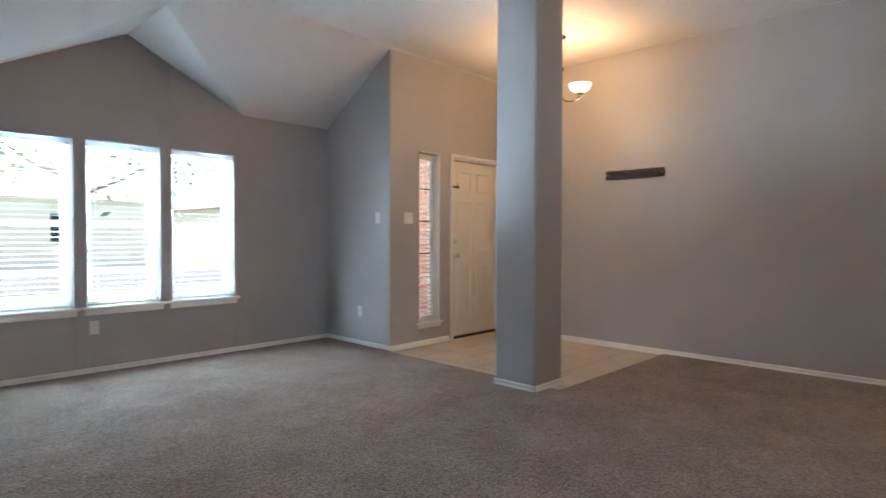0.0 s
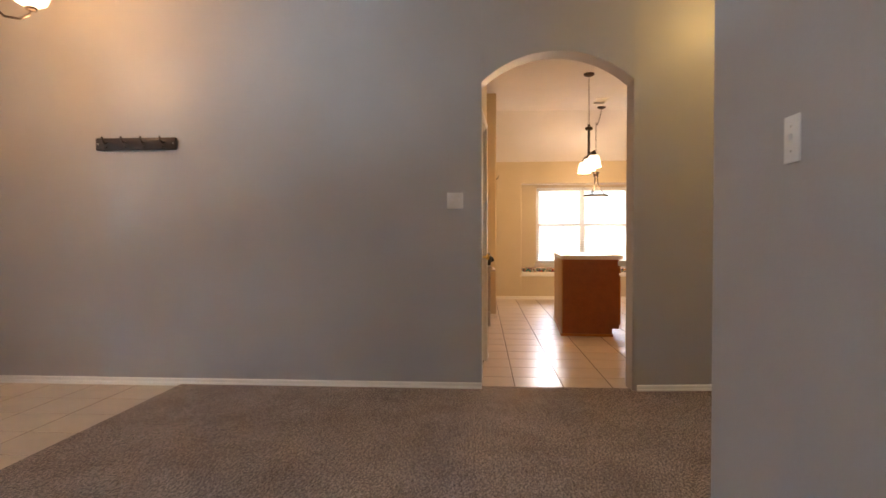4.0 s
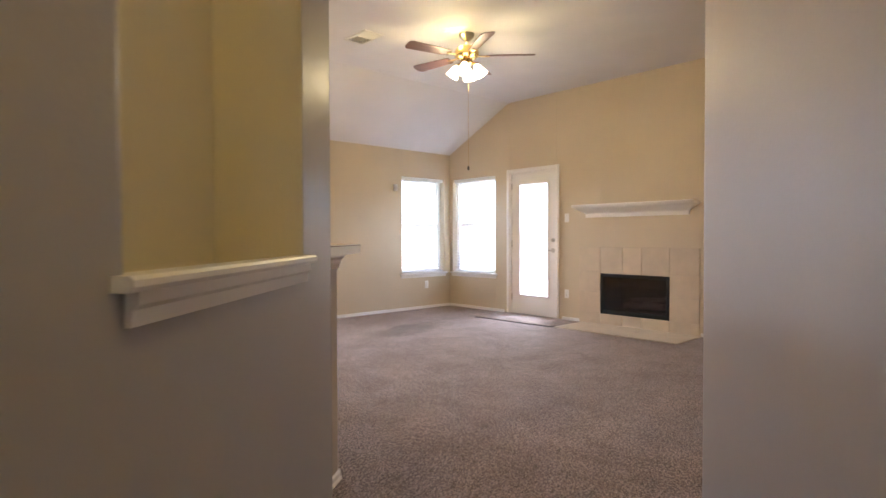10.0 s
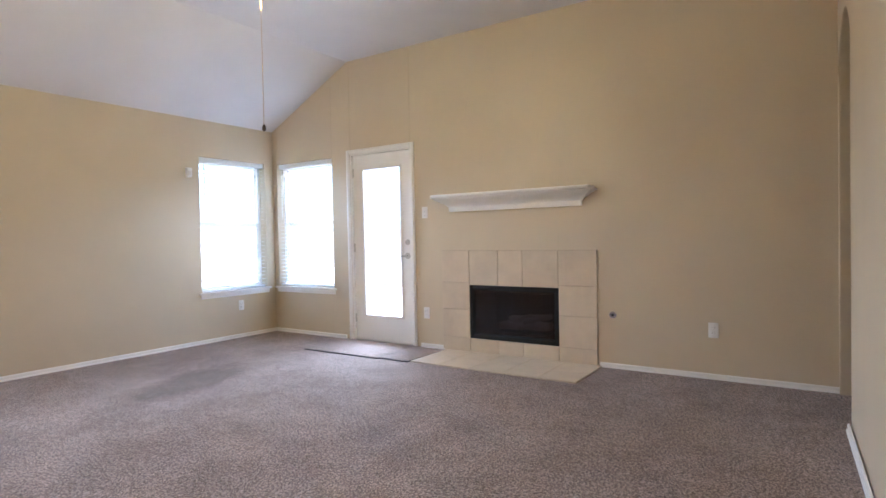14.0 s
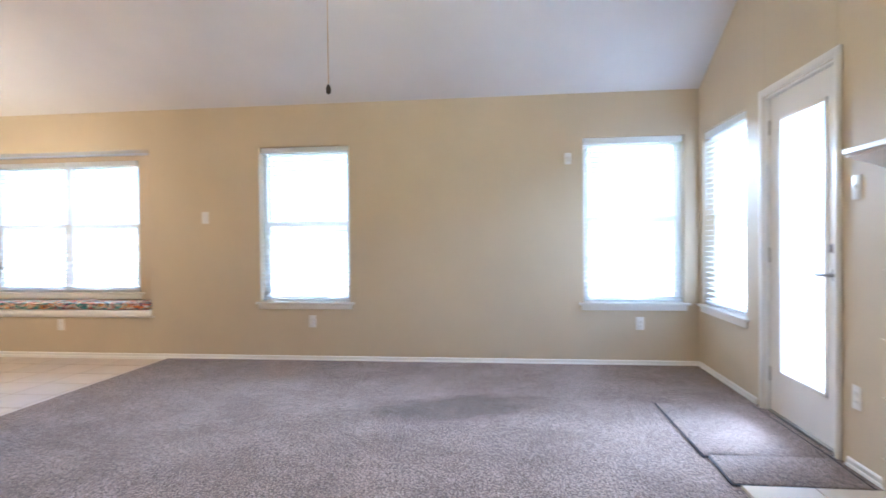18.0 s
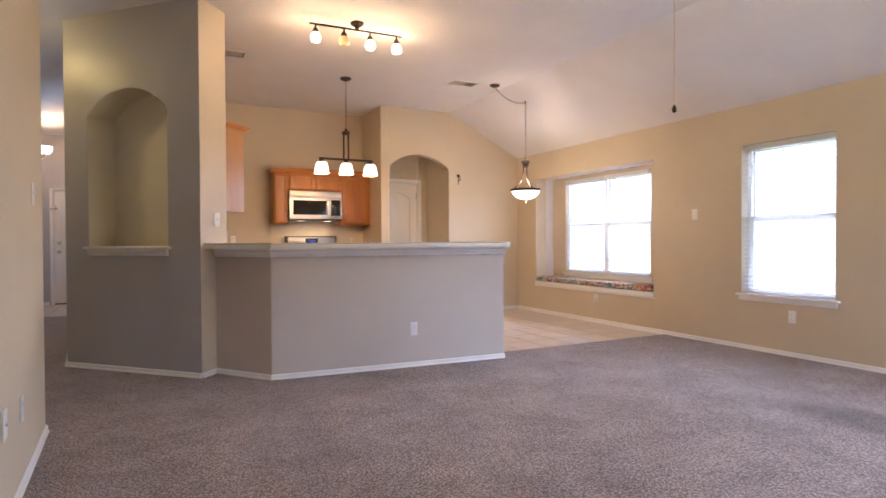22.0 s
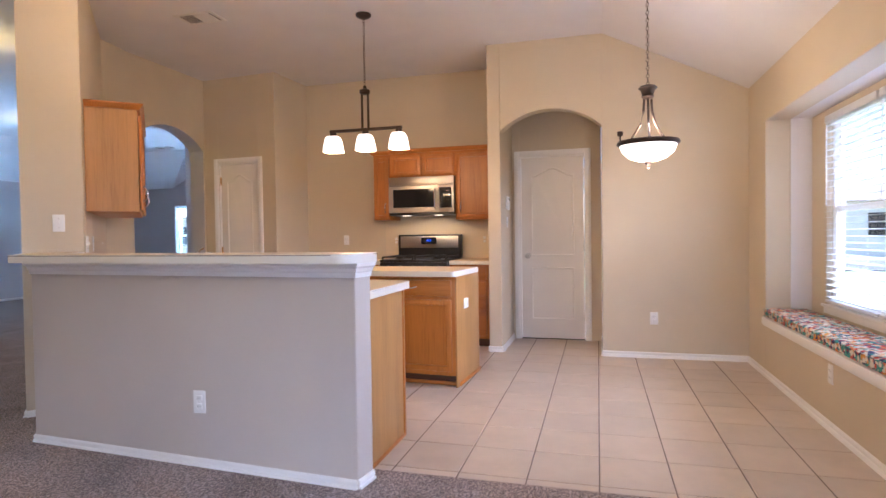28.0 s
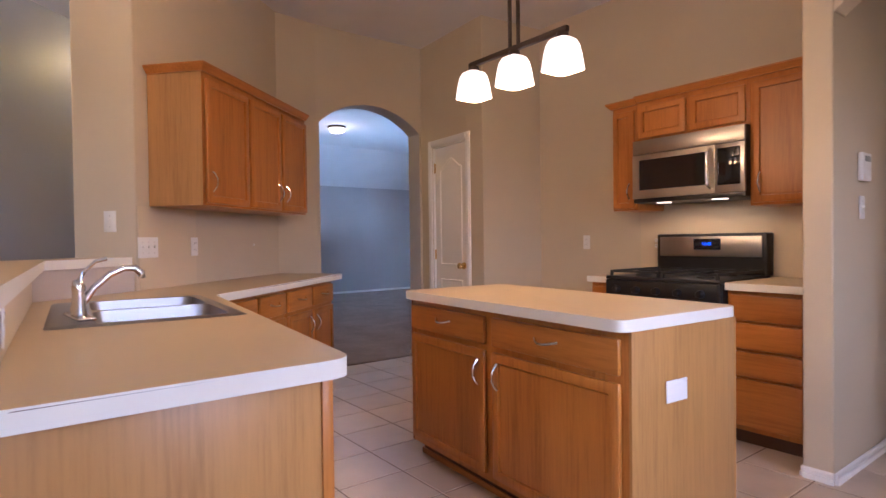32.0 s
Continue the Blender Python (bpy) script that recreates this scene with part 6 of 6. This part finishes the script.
def bowl_pendant():
    x, y = 10.625, -1.11
    root = thing("bowl_pendant", "bronze pendant with lit frosted glass bowl and swagged chain", "pendant light", pose(x, y, 0))
    cx, cy = 10.17 - x, -1.10 - y
    bm = bmesh.new()
    lathe(bm, [(0.0, 3.049), (0.065, 3.049), (0.06, 3.035), (0.03, 3.02), (0.0, 3.018)], 24, (cx, cy, 0))
    part("canopy", bm, M_BRONZE, root)
    hook = 2.43 + (XR - x) * 0.496 - 0.005
    bm = bmesh.new()
    chain(bm, (cx, cy, 3.02), (0, 0, hook - 0.03), 0.07)
    chain(bm, (0, 0, hook - 0.03), (0, 0, 2.13))
    tube(bm, [(0, 0, hook), (0, 0, hook - 0.04)], 0.005, 8)
    part("chain", bm, M_BRONZE, root)
    bm = bmesh.new()
    lathe(bm, [(0.0, 2.13), (0.05, 2.128), (0.062, 2.115), (0.045, 2.10), (0.036, 2.07), (0.042, 2.06), (0.03, 2.045), (0.0, 2.04)], 20)
    part("hub", bm, M_BRONZE, root)
    for k in range(3):
        q = 2 * math.pi * k / 3 + 0.5
        c, s = math.cos(q), math.sin(q)
        bm = bmesh.new()
        tube(bm, [(0.025 * c, 0.025 * s, 2.06), (0.03 * c, 0.03 * s, 1.97), (0.055 * c, 0.055 * s, 1.88), (0.115 * c, 0.115 * s, 1.80), (0.165 * c, 0.165 * s, 1.757)], 0.008, 8)
        part("arm", bm, M_BRONZE, root)
    bm = bmesh.new()
    lathe(bm, [(0.165, 1.757), (0.195, 1.767), (0.20, 1.752), (0.185, 1.737), (0.165, 1.744), (0.165, 1.757)], 32)
    part("rim", bm, M_BRONZE, root)
    bm = bmesh.new()
    lathe(bm, [(0.182, 1.744), (0.165, 1.697), (0.12, 1.657), (0.06, 1.637), (0.0, 1.632)], 32)
    part("bowl", bm, M_SHADE, root, "lit frosted glass bowl")
    bm = bmesh.new()
    lathe(bm, [(0.0, 1.634), (0.025, 1.632), (0.018, 1.617), (0.008, 1.607), (0.012, 1.594), (0.0, 1.582)], 14)
    part("finial", bm, M_BRONZE, root)
    lamp("bowl_lamp", (x, y, 1.86), 3.6, 0.06, (1.0, 0.68, 0.36))
    lamp("bowl_lamp", (x, y, 1.55), 2.8, 0.06, (1.0, 0.68, 0.36))


def track_light():
    x, y = 7.985, -2.275
    root = thing("track_light", "dark bronze four-head track light on the ceiling", "track light", pose(x, y, 0, 0, 0, -2.5))
    bm = bmesh.new()
    lathe(bm, [(0.0, 3.049), (0.06, 3.049), (0.058, 3.03), (0.03, 3.015), (0.012, 2.985), (0.0, 2.985)], 22)
    part("canopy", bm, M_BRONZE, root)
    bm = bmesh.new()
    tube(bm, [(-0.425, 0, 2.985), (0.425, 0, 2.985)], 0.009, 10)
    part("rail", bm, M_BRONZE, root)
    for k, d in enumerate((-0.37, -0.12, 0.12, 0.37)):
        bm = bmesh.new()
        tube(bm, [(d, 0, 2.985), (d, 0, 2.945)], 0.010, 10)
        lathe(bm, [(0.0, 2.95), (0.018, 2.948), (0.028, 2.925), (0.030, 2.91), (0.0, 2.91)], 14, (d, 0, 0))
        head = part("head", bm, M_BRONZE, root)
        bm = bmesh.new()
        lathe(bm, [(0.026, 2.915), (0.045, 2.885), (0.047, 2.85), (0.035, 2.832), (0.0, 2.825)], 16, (d, 0, 0))
        part("shade", bm, M_SHADE if k != 1 else glowing("dim_amber_glass", (1.0, 0.6, 0.2), 0.08, (0.5, 0.35, 0.15)), head, "frosted glass spot shade")
        if k != 1:
            lamp("track_lamp", (x + d, y + 0.01, 2.775), 1.5, 0.04, (1.0, 0.60, 0.24))
            lamp("track_uplight", (x + d, y + 0.07, 2.93), 0.28, 0.03, (1.0, 0.60, 0.22))


def ceiling_fan():
    x, y = 8.78, -5.03
    root = thing("ceiling_fan", "five-blade brown ceiling fan with brass light kit", "ceiling fan", pose(x, y, 0))
    bm = bmesh.new()
    lathe(bm, [(0.0, 3.049), (0.075, 3.049), (0.07, 3.02), (0.04, 2.985), (0.016, 2.975), (0.0, 2.975)], 24)
    part("canopy", bm, M_NICKEL, root)
    bm = bmesh.new()
    tube(bm, [(0, 0, 2.98), (0, 0, 2.93)], 0.013, 10)
    part("downrod", bm, M_NICKEL, root)
    bm = bmesh.new()
    lathe(bm, [(0.0, 2.935), (0.05, 2.932), (0.10, 2.915), (0.115, 2.88), (0.115, 2.84), (0.09, 2.815), (0.05, 2.80), (0.0, 2.80)], 28)
    part("motor_housing", bm, M_BRASS, root)
    for k in range(5):
        q = math.degrees(2 * math.pi * k / 5) + 8
        bm = bmesh.new()
        box(bm, 0.09, 0.22, -0.02, 0.02, -0.004, 0.004, 0.002)
        ob = part("blade_iron", bm, M_BRASS, root)
        ob.matrix_basis = pose(0, 0, 2.835, 0, 0, q)
        bm = bmesh.new()
        prism(bm, rounded([(0.0, -0.05), (0.46, -0.068), (0.46, 0.068), (0.0, 0.05)], [0.02, 0.05, 0.05, 0.02]), -0.003, 0.003)
        blade = part("blade", bm, M_BLADE, root)
        blade.matrix_basis = pose(0, 0, 2.835, 0, 0, q) @ pose(0.19, 0, 0.005, 12, 0, 0)
    bm = bmesh.new()
    lathe(bm, [(0.0, 2.80), (0.055, 2.80), (0.06, 2.77), (0.04, 2.75), (0.0, 2.745)], 20)
    kit = part("light_kit", bm, M_BRASS, root)
    for k in range(4):
        q = 2 * math.pi * k / 4 + 0.6
        c, s = math.cos(q), math.sin(q)
        bm = bmesh.new()
        tube(bm, [(0.045 * c, 0.045 * s, 2.775), (0.075 * c, 0.075 * s, 2.765), (0.09 * c, 0.09 * s, 2.75)], [0.012, 0.012, 0.02], 10)
        part("lamp_arm", bm, M_BRASS, root)
        bm = bmesh.new()
        axis = Vector((0.5 * c, 0.5 * s, -0.85)).normalized()
        base = Vector((0.088 * c, 0.088 * s, 2.752))
        tube(bm, [base, base + axis * 0.02, base + axis * 0.06, base + axis * 0.10, base + axis * 0.115], [0.02, 0.034, 0.046, 0.058, 0.062], 18)
        part("shade", bm, M_SHADE_HOT, root, "lit tulip glass shade")
        p = base + axis * 0.19
        lamp("fan_lamp", (x + p.x, y + p.y, p.z), 1.7, 0.05, (1.0, 0.76, 0.34))
    bm = bmesh.new()
    tube(bm, [(0, -0.02, 2.75), (0, -0.02, 1.80)], 0.0016, 6)
    part("pull_chain", bm, M_BRASS, root)
    bm = bmesh.new()
    lathe(bm, [(0.0, 1.802), (0.005, 1.80), (0.011, 1.785), (0.011, 1.768), (0.005, 1.76), (0.0, 1.76)], 12, (0, -0.02, 0))
    part("chain_fob", bm, M_RACK, root)
    lamp("fan_uplight", (x, y + 0.16, 2.96), 0.5, 0.05, (1.0, 0.72, 0.2))


def chandelier():
    x, y = 4.72, 3.62
    root = thing("chandelier", "dark bronze entry chandelier with three lit glass bowls", "chandelier", pose(x, y, 0))
    bm = bmesh.new()
    lathe(bm, [(0.0, 3.049), (0.07, 3.049), (0.065, 3.03), (0.03, 3.015), (0.0, 3.01)], 24)
    part("canopy", bm, M_BRONZE, root)
    bm = bmesh.new()
    chain(bm, (0, 0, 3.01), (0, 0, 2.80))
    part("chain", bm, M_BRONZE, root)
    bm = bmesh.new()
    lathe(bm, [(0.0, 2.80), (0.012, 2.80), (0.012, 2.77), (0.045, 2.755), (0.05, 2.735), (0.016, 2.715), (0.013, 2.55), (0.03, 2.52), (0.04, 2.48), (0.02, 2.45), (0.028, 2.435), (0.012, 2.415), (0.0, 2.40)], 20)
    part("stem", bm, M_BRONZE, root)
    for k in range(3):
        q = 2 * math.pi * k / 3 - 0.9
        c, s = math.cos(q), math.sin(q)
        bm = bmesh.new()
        tube(bm, [(0.02 * c, 0.02 * s, 2.48), (0.07 * c, 0.07 * s, 2.44), (0.14 * c, 0.14 * s, 2.44), (0.19 * c, 0.19 * s, 2.475), (0.20 * c, 0.20 * s, 2.51)], 0.008, 8)
        part("arm", bm, M_BRONZE, root)
        bm = bmesh.new()
        lathe(bm, [(0.0, 2.50), (0.03, 2.505), (0.034, 2.52), (0.0, 2.525)], 14, (0.20 * c, 0.20 * s, 0))
        part("cup", bm, M_BRONZE, root)
        bm = bmesh.new()
        lathe(bm, [(0.0, 2.522), (0.04, 2.525), (0.085, 2.55), (0.105, 2.60), (0.10, 2.60), (0.08, 2.556), (0.035, 2.533), (0.0, 2.53)], 22, (0.20 * c, 0.20 * s, 0))
        part("shade", bm, M_SHADE, root, "lit frosted glass bowl")
        lamp("chandelier_lamp", (x + 0.20 * c, y + 0.20 * s, 2.60), 1.1, 0.05, (1.0, 0.58, 0.24))
        lamp("chandelier_glow", (x + 0.20 * c, y + 0.20 * s, 2.44), 1.1, 0.05, (1.0, 0.60, 0.28))


def flush_light(x, y, watts, colour=(1.0, 0.72, 0.30)):
    root = thing("flush_light", "flush ceiling light with frosted glass bowl", "ceiling light", pose(x, y, 0), "flush ceiling lights")
    bm = bmesh.new()
    lathe(bm, [(0.0, 3.049), (0.15, 3.049), (0.155, 3.03), (0.14, 3.015), (0.0, 3.015)], 28)
    part("base", bm, M_BRONZE, root)
    bm = bmesh.new()
    lathe(bm, [(0.138, 3.016), (0.13, 2.985), (0.10, 2.955), (0.05, 2.938), (0.0, 2.934)], 28)
    part("bowl", bm, M_SHADE, root, "lit frosted glass bowl")
    bm = bmesh.new()
    lathe(bm, [(0.0, 2.936), (0.012, 2.932), (0.006, 2.92), (0.0, 2.916)], 10)
    part("finial", bm, M_BRONZE, root)
    lamp("hall_lamp", (x, y, 2.86), watts, 0.08, colour)


island_pendant()
bowl_pendant()
track_light()
ceiling_fan()
chandelier()
flush_light(4.75, -1.30, 3.7, (1.0, 0.66, 0.18))
flush_light(1.92, 1.75, 2.3, (1.0, 0.84, 0.64))


def ceiling_vent(x, y, w, d, turn, label="white louvred air vent in the ceiling"):
    root = thing("ceiling_vent", label, "air vent", pose(x, y, 3.05, 0, 0, turn), "ceiling vents")
    bm = bmesh.new()
    for x0, x1, y0, y1 in ((-w / 2, w / 2, -d / 2, -d / 2 + 0.025), (-w / 2, w / 2, d / 2 - 0.025, d / 2), (-w / 2, -w / 2 + 0.025, -d / 2 + 0.025, d / 2 - 0.025), (w / 2 - 0.025, w / 2, -d / 2 + 0.025, d / 2 - 0.025)):
        box(bm, x0, x1, y0, y1, -0.008, -0.0005)
    part("frame", bm, M_VENT, root)
    bm = bmesh.new()
    box(bm, -w / 2 + 0.02, w / 2 - 0.02, -d / 2 + 0.02, d / 2 - 0.02, -0.002, -0.0008)
    part("backing", bm, M_DUCT, root)
    n = int((w - 0.05) / 0.024)
    for k in range(n):
        bm = bmesh.new()
        box(bm, -0.0095, 0.0095, -d / 2 + 0.025, d / 2 - 0.025, -0.0008, 0.0008)
        ob = part("slat", bm, M_VENT, root, "", False)
        ob.matrix_basis = pose(-w / 2 + 0.037 + k * 0.024, 0, -0.0075, 0, 35 if k < n / 2 else -35, 0)


ceiling_vent(7.05, -0.93, 0.36, 0.22, 0)
ceiling_vent(9.785, -1.0, 0.34, 0.20, 0)
ceiling_vent(9.50, -4.35, 0.36, 0.22, 0)
ceiling_vent(1.77, 4.6, 0.36, 0.22, 0)


# ---- outdoors ----
bm = bmesh.new()
box(bm, -60, 70, -70, 60, -0.6, -0.16)
setting("ground", bm, M_GRASS, "green lawn round the house", "ground")
bm = bmesh.new()
box(bm, 3.2, 6.2, 5.17, 8.6, -0.159, -0.06)
setting("pavement", bm, M_CONCRETE, "concrete front porch", "pavement")
bm = bmesh.new()
box(bm, 6.5, 15.9, -13.7, -7.65, -0.159, -0.06)
setting("pavement_patio", bm, M_CONCRETE, "concrete back patio", "pavement")
bm = bmesh.new()
box(bm, -60, 70, 16, 23, -0.158, -0.12)
setting("road", bm, M_ASPHALT, "asphalt street in front of the house", "road")


# Unseen slabs, added to keep sun and sky off windows and porch brick
def eave(name, x0, x1, y0, y1, label):
    bm = bmesh.new()
    box(bm, x0, x1, y0, y1, 2.78, 2.86)
    setting(name, bm, M_TRIM, label, "eave")


eave("added_eave_front", -1.2, 3.4, YL + 0.2, YL + 1.7, "unseen white eave added to shade the front windows")
eave("added_porch_slab", 3.85, 6.3, 5.2, 8.4, "unseen white slab added to shade the porch brick")
eave("added_eave_rear", 12.1, 12.75, -8.2, 1.0, "unseen white eave added to shade the rear wall")
eave("added_eave_patio", 4.0, 12.05, YF - 0.95, YF - 0.25, "unseen white eave added for shade over the patio")


def brick_wall(name, a, b, h, label):
    root = tagged(new(name), label, "wall", kind="structure")
    a, b = Vector(a), Vector(b)
    d = (b - a)
    root.matrix_basis = pose(a.x, a.y, -0.06, 0, 0, math.degrees(math.atan2(d.y, d.x)))
    bm = bmesh.new()
    box(bm, 0, d.length, 0.006, 0.10, 0, h)
    part("mortar_bed", bm, M_MORTAR, root, "", False)
    me = None
    for r in range(int(h / 0.075)):
        x = -0.1 if r % 2 else 0.0
        while x < d.length - 0.06:
            x0, x1 = max(x, 0.0), min(x + 0.19, d.length)
            if x1 - x0 > 0.05:
                if me is None or abs((x1 - x0) - 0.19) > 0.001:
                    bm = bmesh.new()
                    box(bm, 0, x1 - x0, -0.004, 0.05, 0, 0.062)
                    ob = part("brick", bm, M_BRICK, root, "", False)
                    if abs((x1 - x0) - 0.19) <= 0.001:
                        me = ob.data
                else:
                    ob = new("brick", me)
                    ob.parent = root
                ob.matrix_basis = pose(x0, 0, 0.008 + r * 0.075)
            x += 0.20


brick_wall("wall_porch_brick", (5.75, 6.9), (5.75, 5.165), 2.5, "red brick porch wall outside the sidelight")


def fence(x0, y0, x1, y1, label):
    root = thing("fence", label, "fence", pose(x0, y0, -0.158, 0, 0, math.degrees(math.atan2(y1 - y0, x1 - x0))))
    length = math.hypot(x1 - x0, y1 - y0)
    for z in (0.25, 0.75, 1.25):
        bm = bmesh.new()
        box(bm, 0, length, -0.042, -0.001, z - 0.045, z + 0.045)
        part("rail", bm, M_FENCE, root, "", False)
    k, me = 0.0, None
    while k < length:
        if me is None:
            bm = bmesh.new()
            prism(bm, [(0, 0), (0.138, 0), (0.138, 0.019), (0, 0.019)], 0, 1.46)
            ob = part("picket", bm, M_FENCE, root, "", False)
            me = ob.data
        else:
            ob = new("picket", me)
            ob.parent = root
        ob.matrix_basis = pose(k, 0, 0.02 * math.sin(k * 7.3))
        k += 0.145


fence(16.2, -14.0, 16.2, 6.0, "weathered cedar privacy fence behind the house")
fence(4.0, -13.8, 16.1, -13.8, "weathered cedar privacy fence beside the yard")


def tree(x, y, h, r, seed, label):
    rnd = random.Random(seed)
    root = thing("tree", label, "tree", pose(x, y, -0.16))
    bm = bmesh.new()
    tube(bm, [(0, 0, 0), (0.03, 0.02, h * 0.3), (0.0, 0.05, h * 0.6), (0.05, 0, h * 0.9)], [0.16, 0.12, 0.08, 0.02], 9)
    limbs = []
    for k in range(9):
        z = h * (0.38 + 0.05 * k)
        q = k * 2.4
        tip = Vector((math.cos(q) * r * 0.75, math.sin(q) * r * 0.75, z + h * 0.16))
        tube(bm, [(0.02, 0.03, z), (tip.x * 0.5, tip.y * 0.5, z + h * 0.06), tip], [0.05, 0.03, 0.01], 6)
        limbs.append(tip)
    part("trunk", bm, M_BARK, root)
    verts, faces = [], []
    for k in range(2600):
        c = rnd.choice(limbs + [Vector((0, 0, h * 0.9))])
        p = c + Vector((rnd.gauss(0, r * 0.26), rnd.gauss(0, r * 0.26), rnd.gauss(0, h * 0.075)))
        u = Vector((rnd.uniform(-1, 1), rnd.uniform(-1, 1), rnd.uniform(-1, 1))).normalized()
        w = u.cross(Vector((rnd.uniform(-1, 1), rnd.uniform(-1, 1), rnd.uniform(-1, 1)))).normalized()
        s = rnd.uniform(0.06, 0.12)
        n = len(verts)
        verts += [p - u * s, p + w * s * 0.4, p + u * s, p - w * s * 0.4]
        faces.append((n, n + 1, n + 2, n + 3))
    me = bpy.data.meshes.new("crown")
    me.from_pydata(verts, [], faces)
    me.materials.append(M_LEAF)
    ob = new("crown", me)
    ob.parent = root


tree(2.6, 11.5, 5.2, 1.9, 3, "leafy green tree on the front lawn")
tree(6.8, 13.5, 6.0, 2.2, 5, "leafy green tree beside the street")
tree(-0.5, 13.0, 5.0, 1.8, 8, "leafy green tree on the front lawn")


def neighbour(x, y, w, d, label):
    root = thing("house", label, "house", pose(x, y, -0.16))
    bm = bmesh.new()
    box(bm, -w / 2, w / 2, -d / 2, d / 2, 0, 2.9)
    part("wall", bm, M_SIDING, root, "", False)
    bm = bmesh.new()
    vs = [bm.verts.new(p) for p in ((-w / 2 - 0.4, -d / 2 - 0.4, 2.8), (w / 2 + 0.4, -d / 2 - 0.4, 2.8), (w / 2 + 0.4, d / 2 + 0.4, 2.8), (-w / 2 - 0.4, d / 2 + 0.4, 2.8), (-w / 4, 0, 5.0), (w / 4, 0, 5.0))]
    for q in ((0, 1, 5, 4), (1, 2, 5), (2, 3, 4, 5), (3, 0, 4), (3, 2, 1, 0)):
        bm.faces.new([vs[k] for k in q])
    part("roof", bm, M_ROOF, root, "", False)
    for k in (-1, 0, 1):
        bm = bmesh.new()
        box(bm, k * w / 3.5 - 0.5, k * w / 3.5 + 0.5, -d / 2 - 0.02, -d / 2 + 0.03, 1.0, 2.2)
        part("window", bm, M_DARKGLASS, root, "", False)


neighbour(2, 32, 14, 9, "pale single-storey house across the street")
neighbour(-16, 31, 12, 9, "pale single-storey house across the street")
neighbour(20, 32, 13, 9, "pale single-storey house across the street")


# ---- floor tiles ----
def lay_floor(name, x0, y0, nx, ny, keep, label, pitch=0.33, rows=0.33):
    root = tagged(new(name), label, "floor", kind="structure")
    for i in range(nx):
        for j in range(ny):
            x, y = x0 + (i + 0.5) * pitch, y0 + (j + 0.5) * rows
            got = keep(x, y)
            if got:
                xa, xb, ya, yb = x - pitch / 2, x + pitch / 2, y - rows / 2, y + rows / 2
                if isinstance(got, tuple):
                    xa, xb, ya, yb = max(xa, got[0]), min(xb, got[1]), max(ya, got[2]), min(yb, got[3])
                if xb - xa < 0.03 or yb - ya < 0.03:
                    continue
                tile(root, M_TILE, xb - xa - 0.0065, yb - ya - 0.0065, 0.012, pose((xa + xb) / 2, (ya + yb) / 2, -0.012))
    return root


def kitchen_keep(x, y):
    inside = XA + 0.06 < x + 0.16 and x - 0.16 < XR
    if not inside:
        return False
    if x + 0.16 < 9.3 and y < -1.3 and x < 7.2:
        return False
    if (x < 6.6 and y > 0.85) or (x > 10.5 and y > 0.65):
        return False
    return (XA + 0.06, XR, -2.49, 1.42)


lay_floor("floor_tile_kitchen", 10.30 - 15 * 0.333, -1.33 - 4 * 0.356, 20, 14, kitchen_keep, "cream ceramic tile floor with dark grout in the kitchen", 0.333, 0.356)
lay_floor("floor_tile_entry", 3.55, 2.94, 7, 7, lambda x, y: (3.74, XA, 2.95, YE), "cream ceramic tile floor with dark grout in the entry")
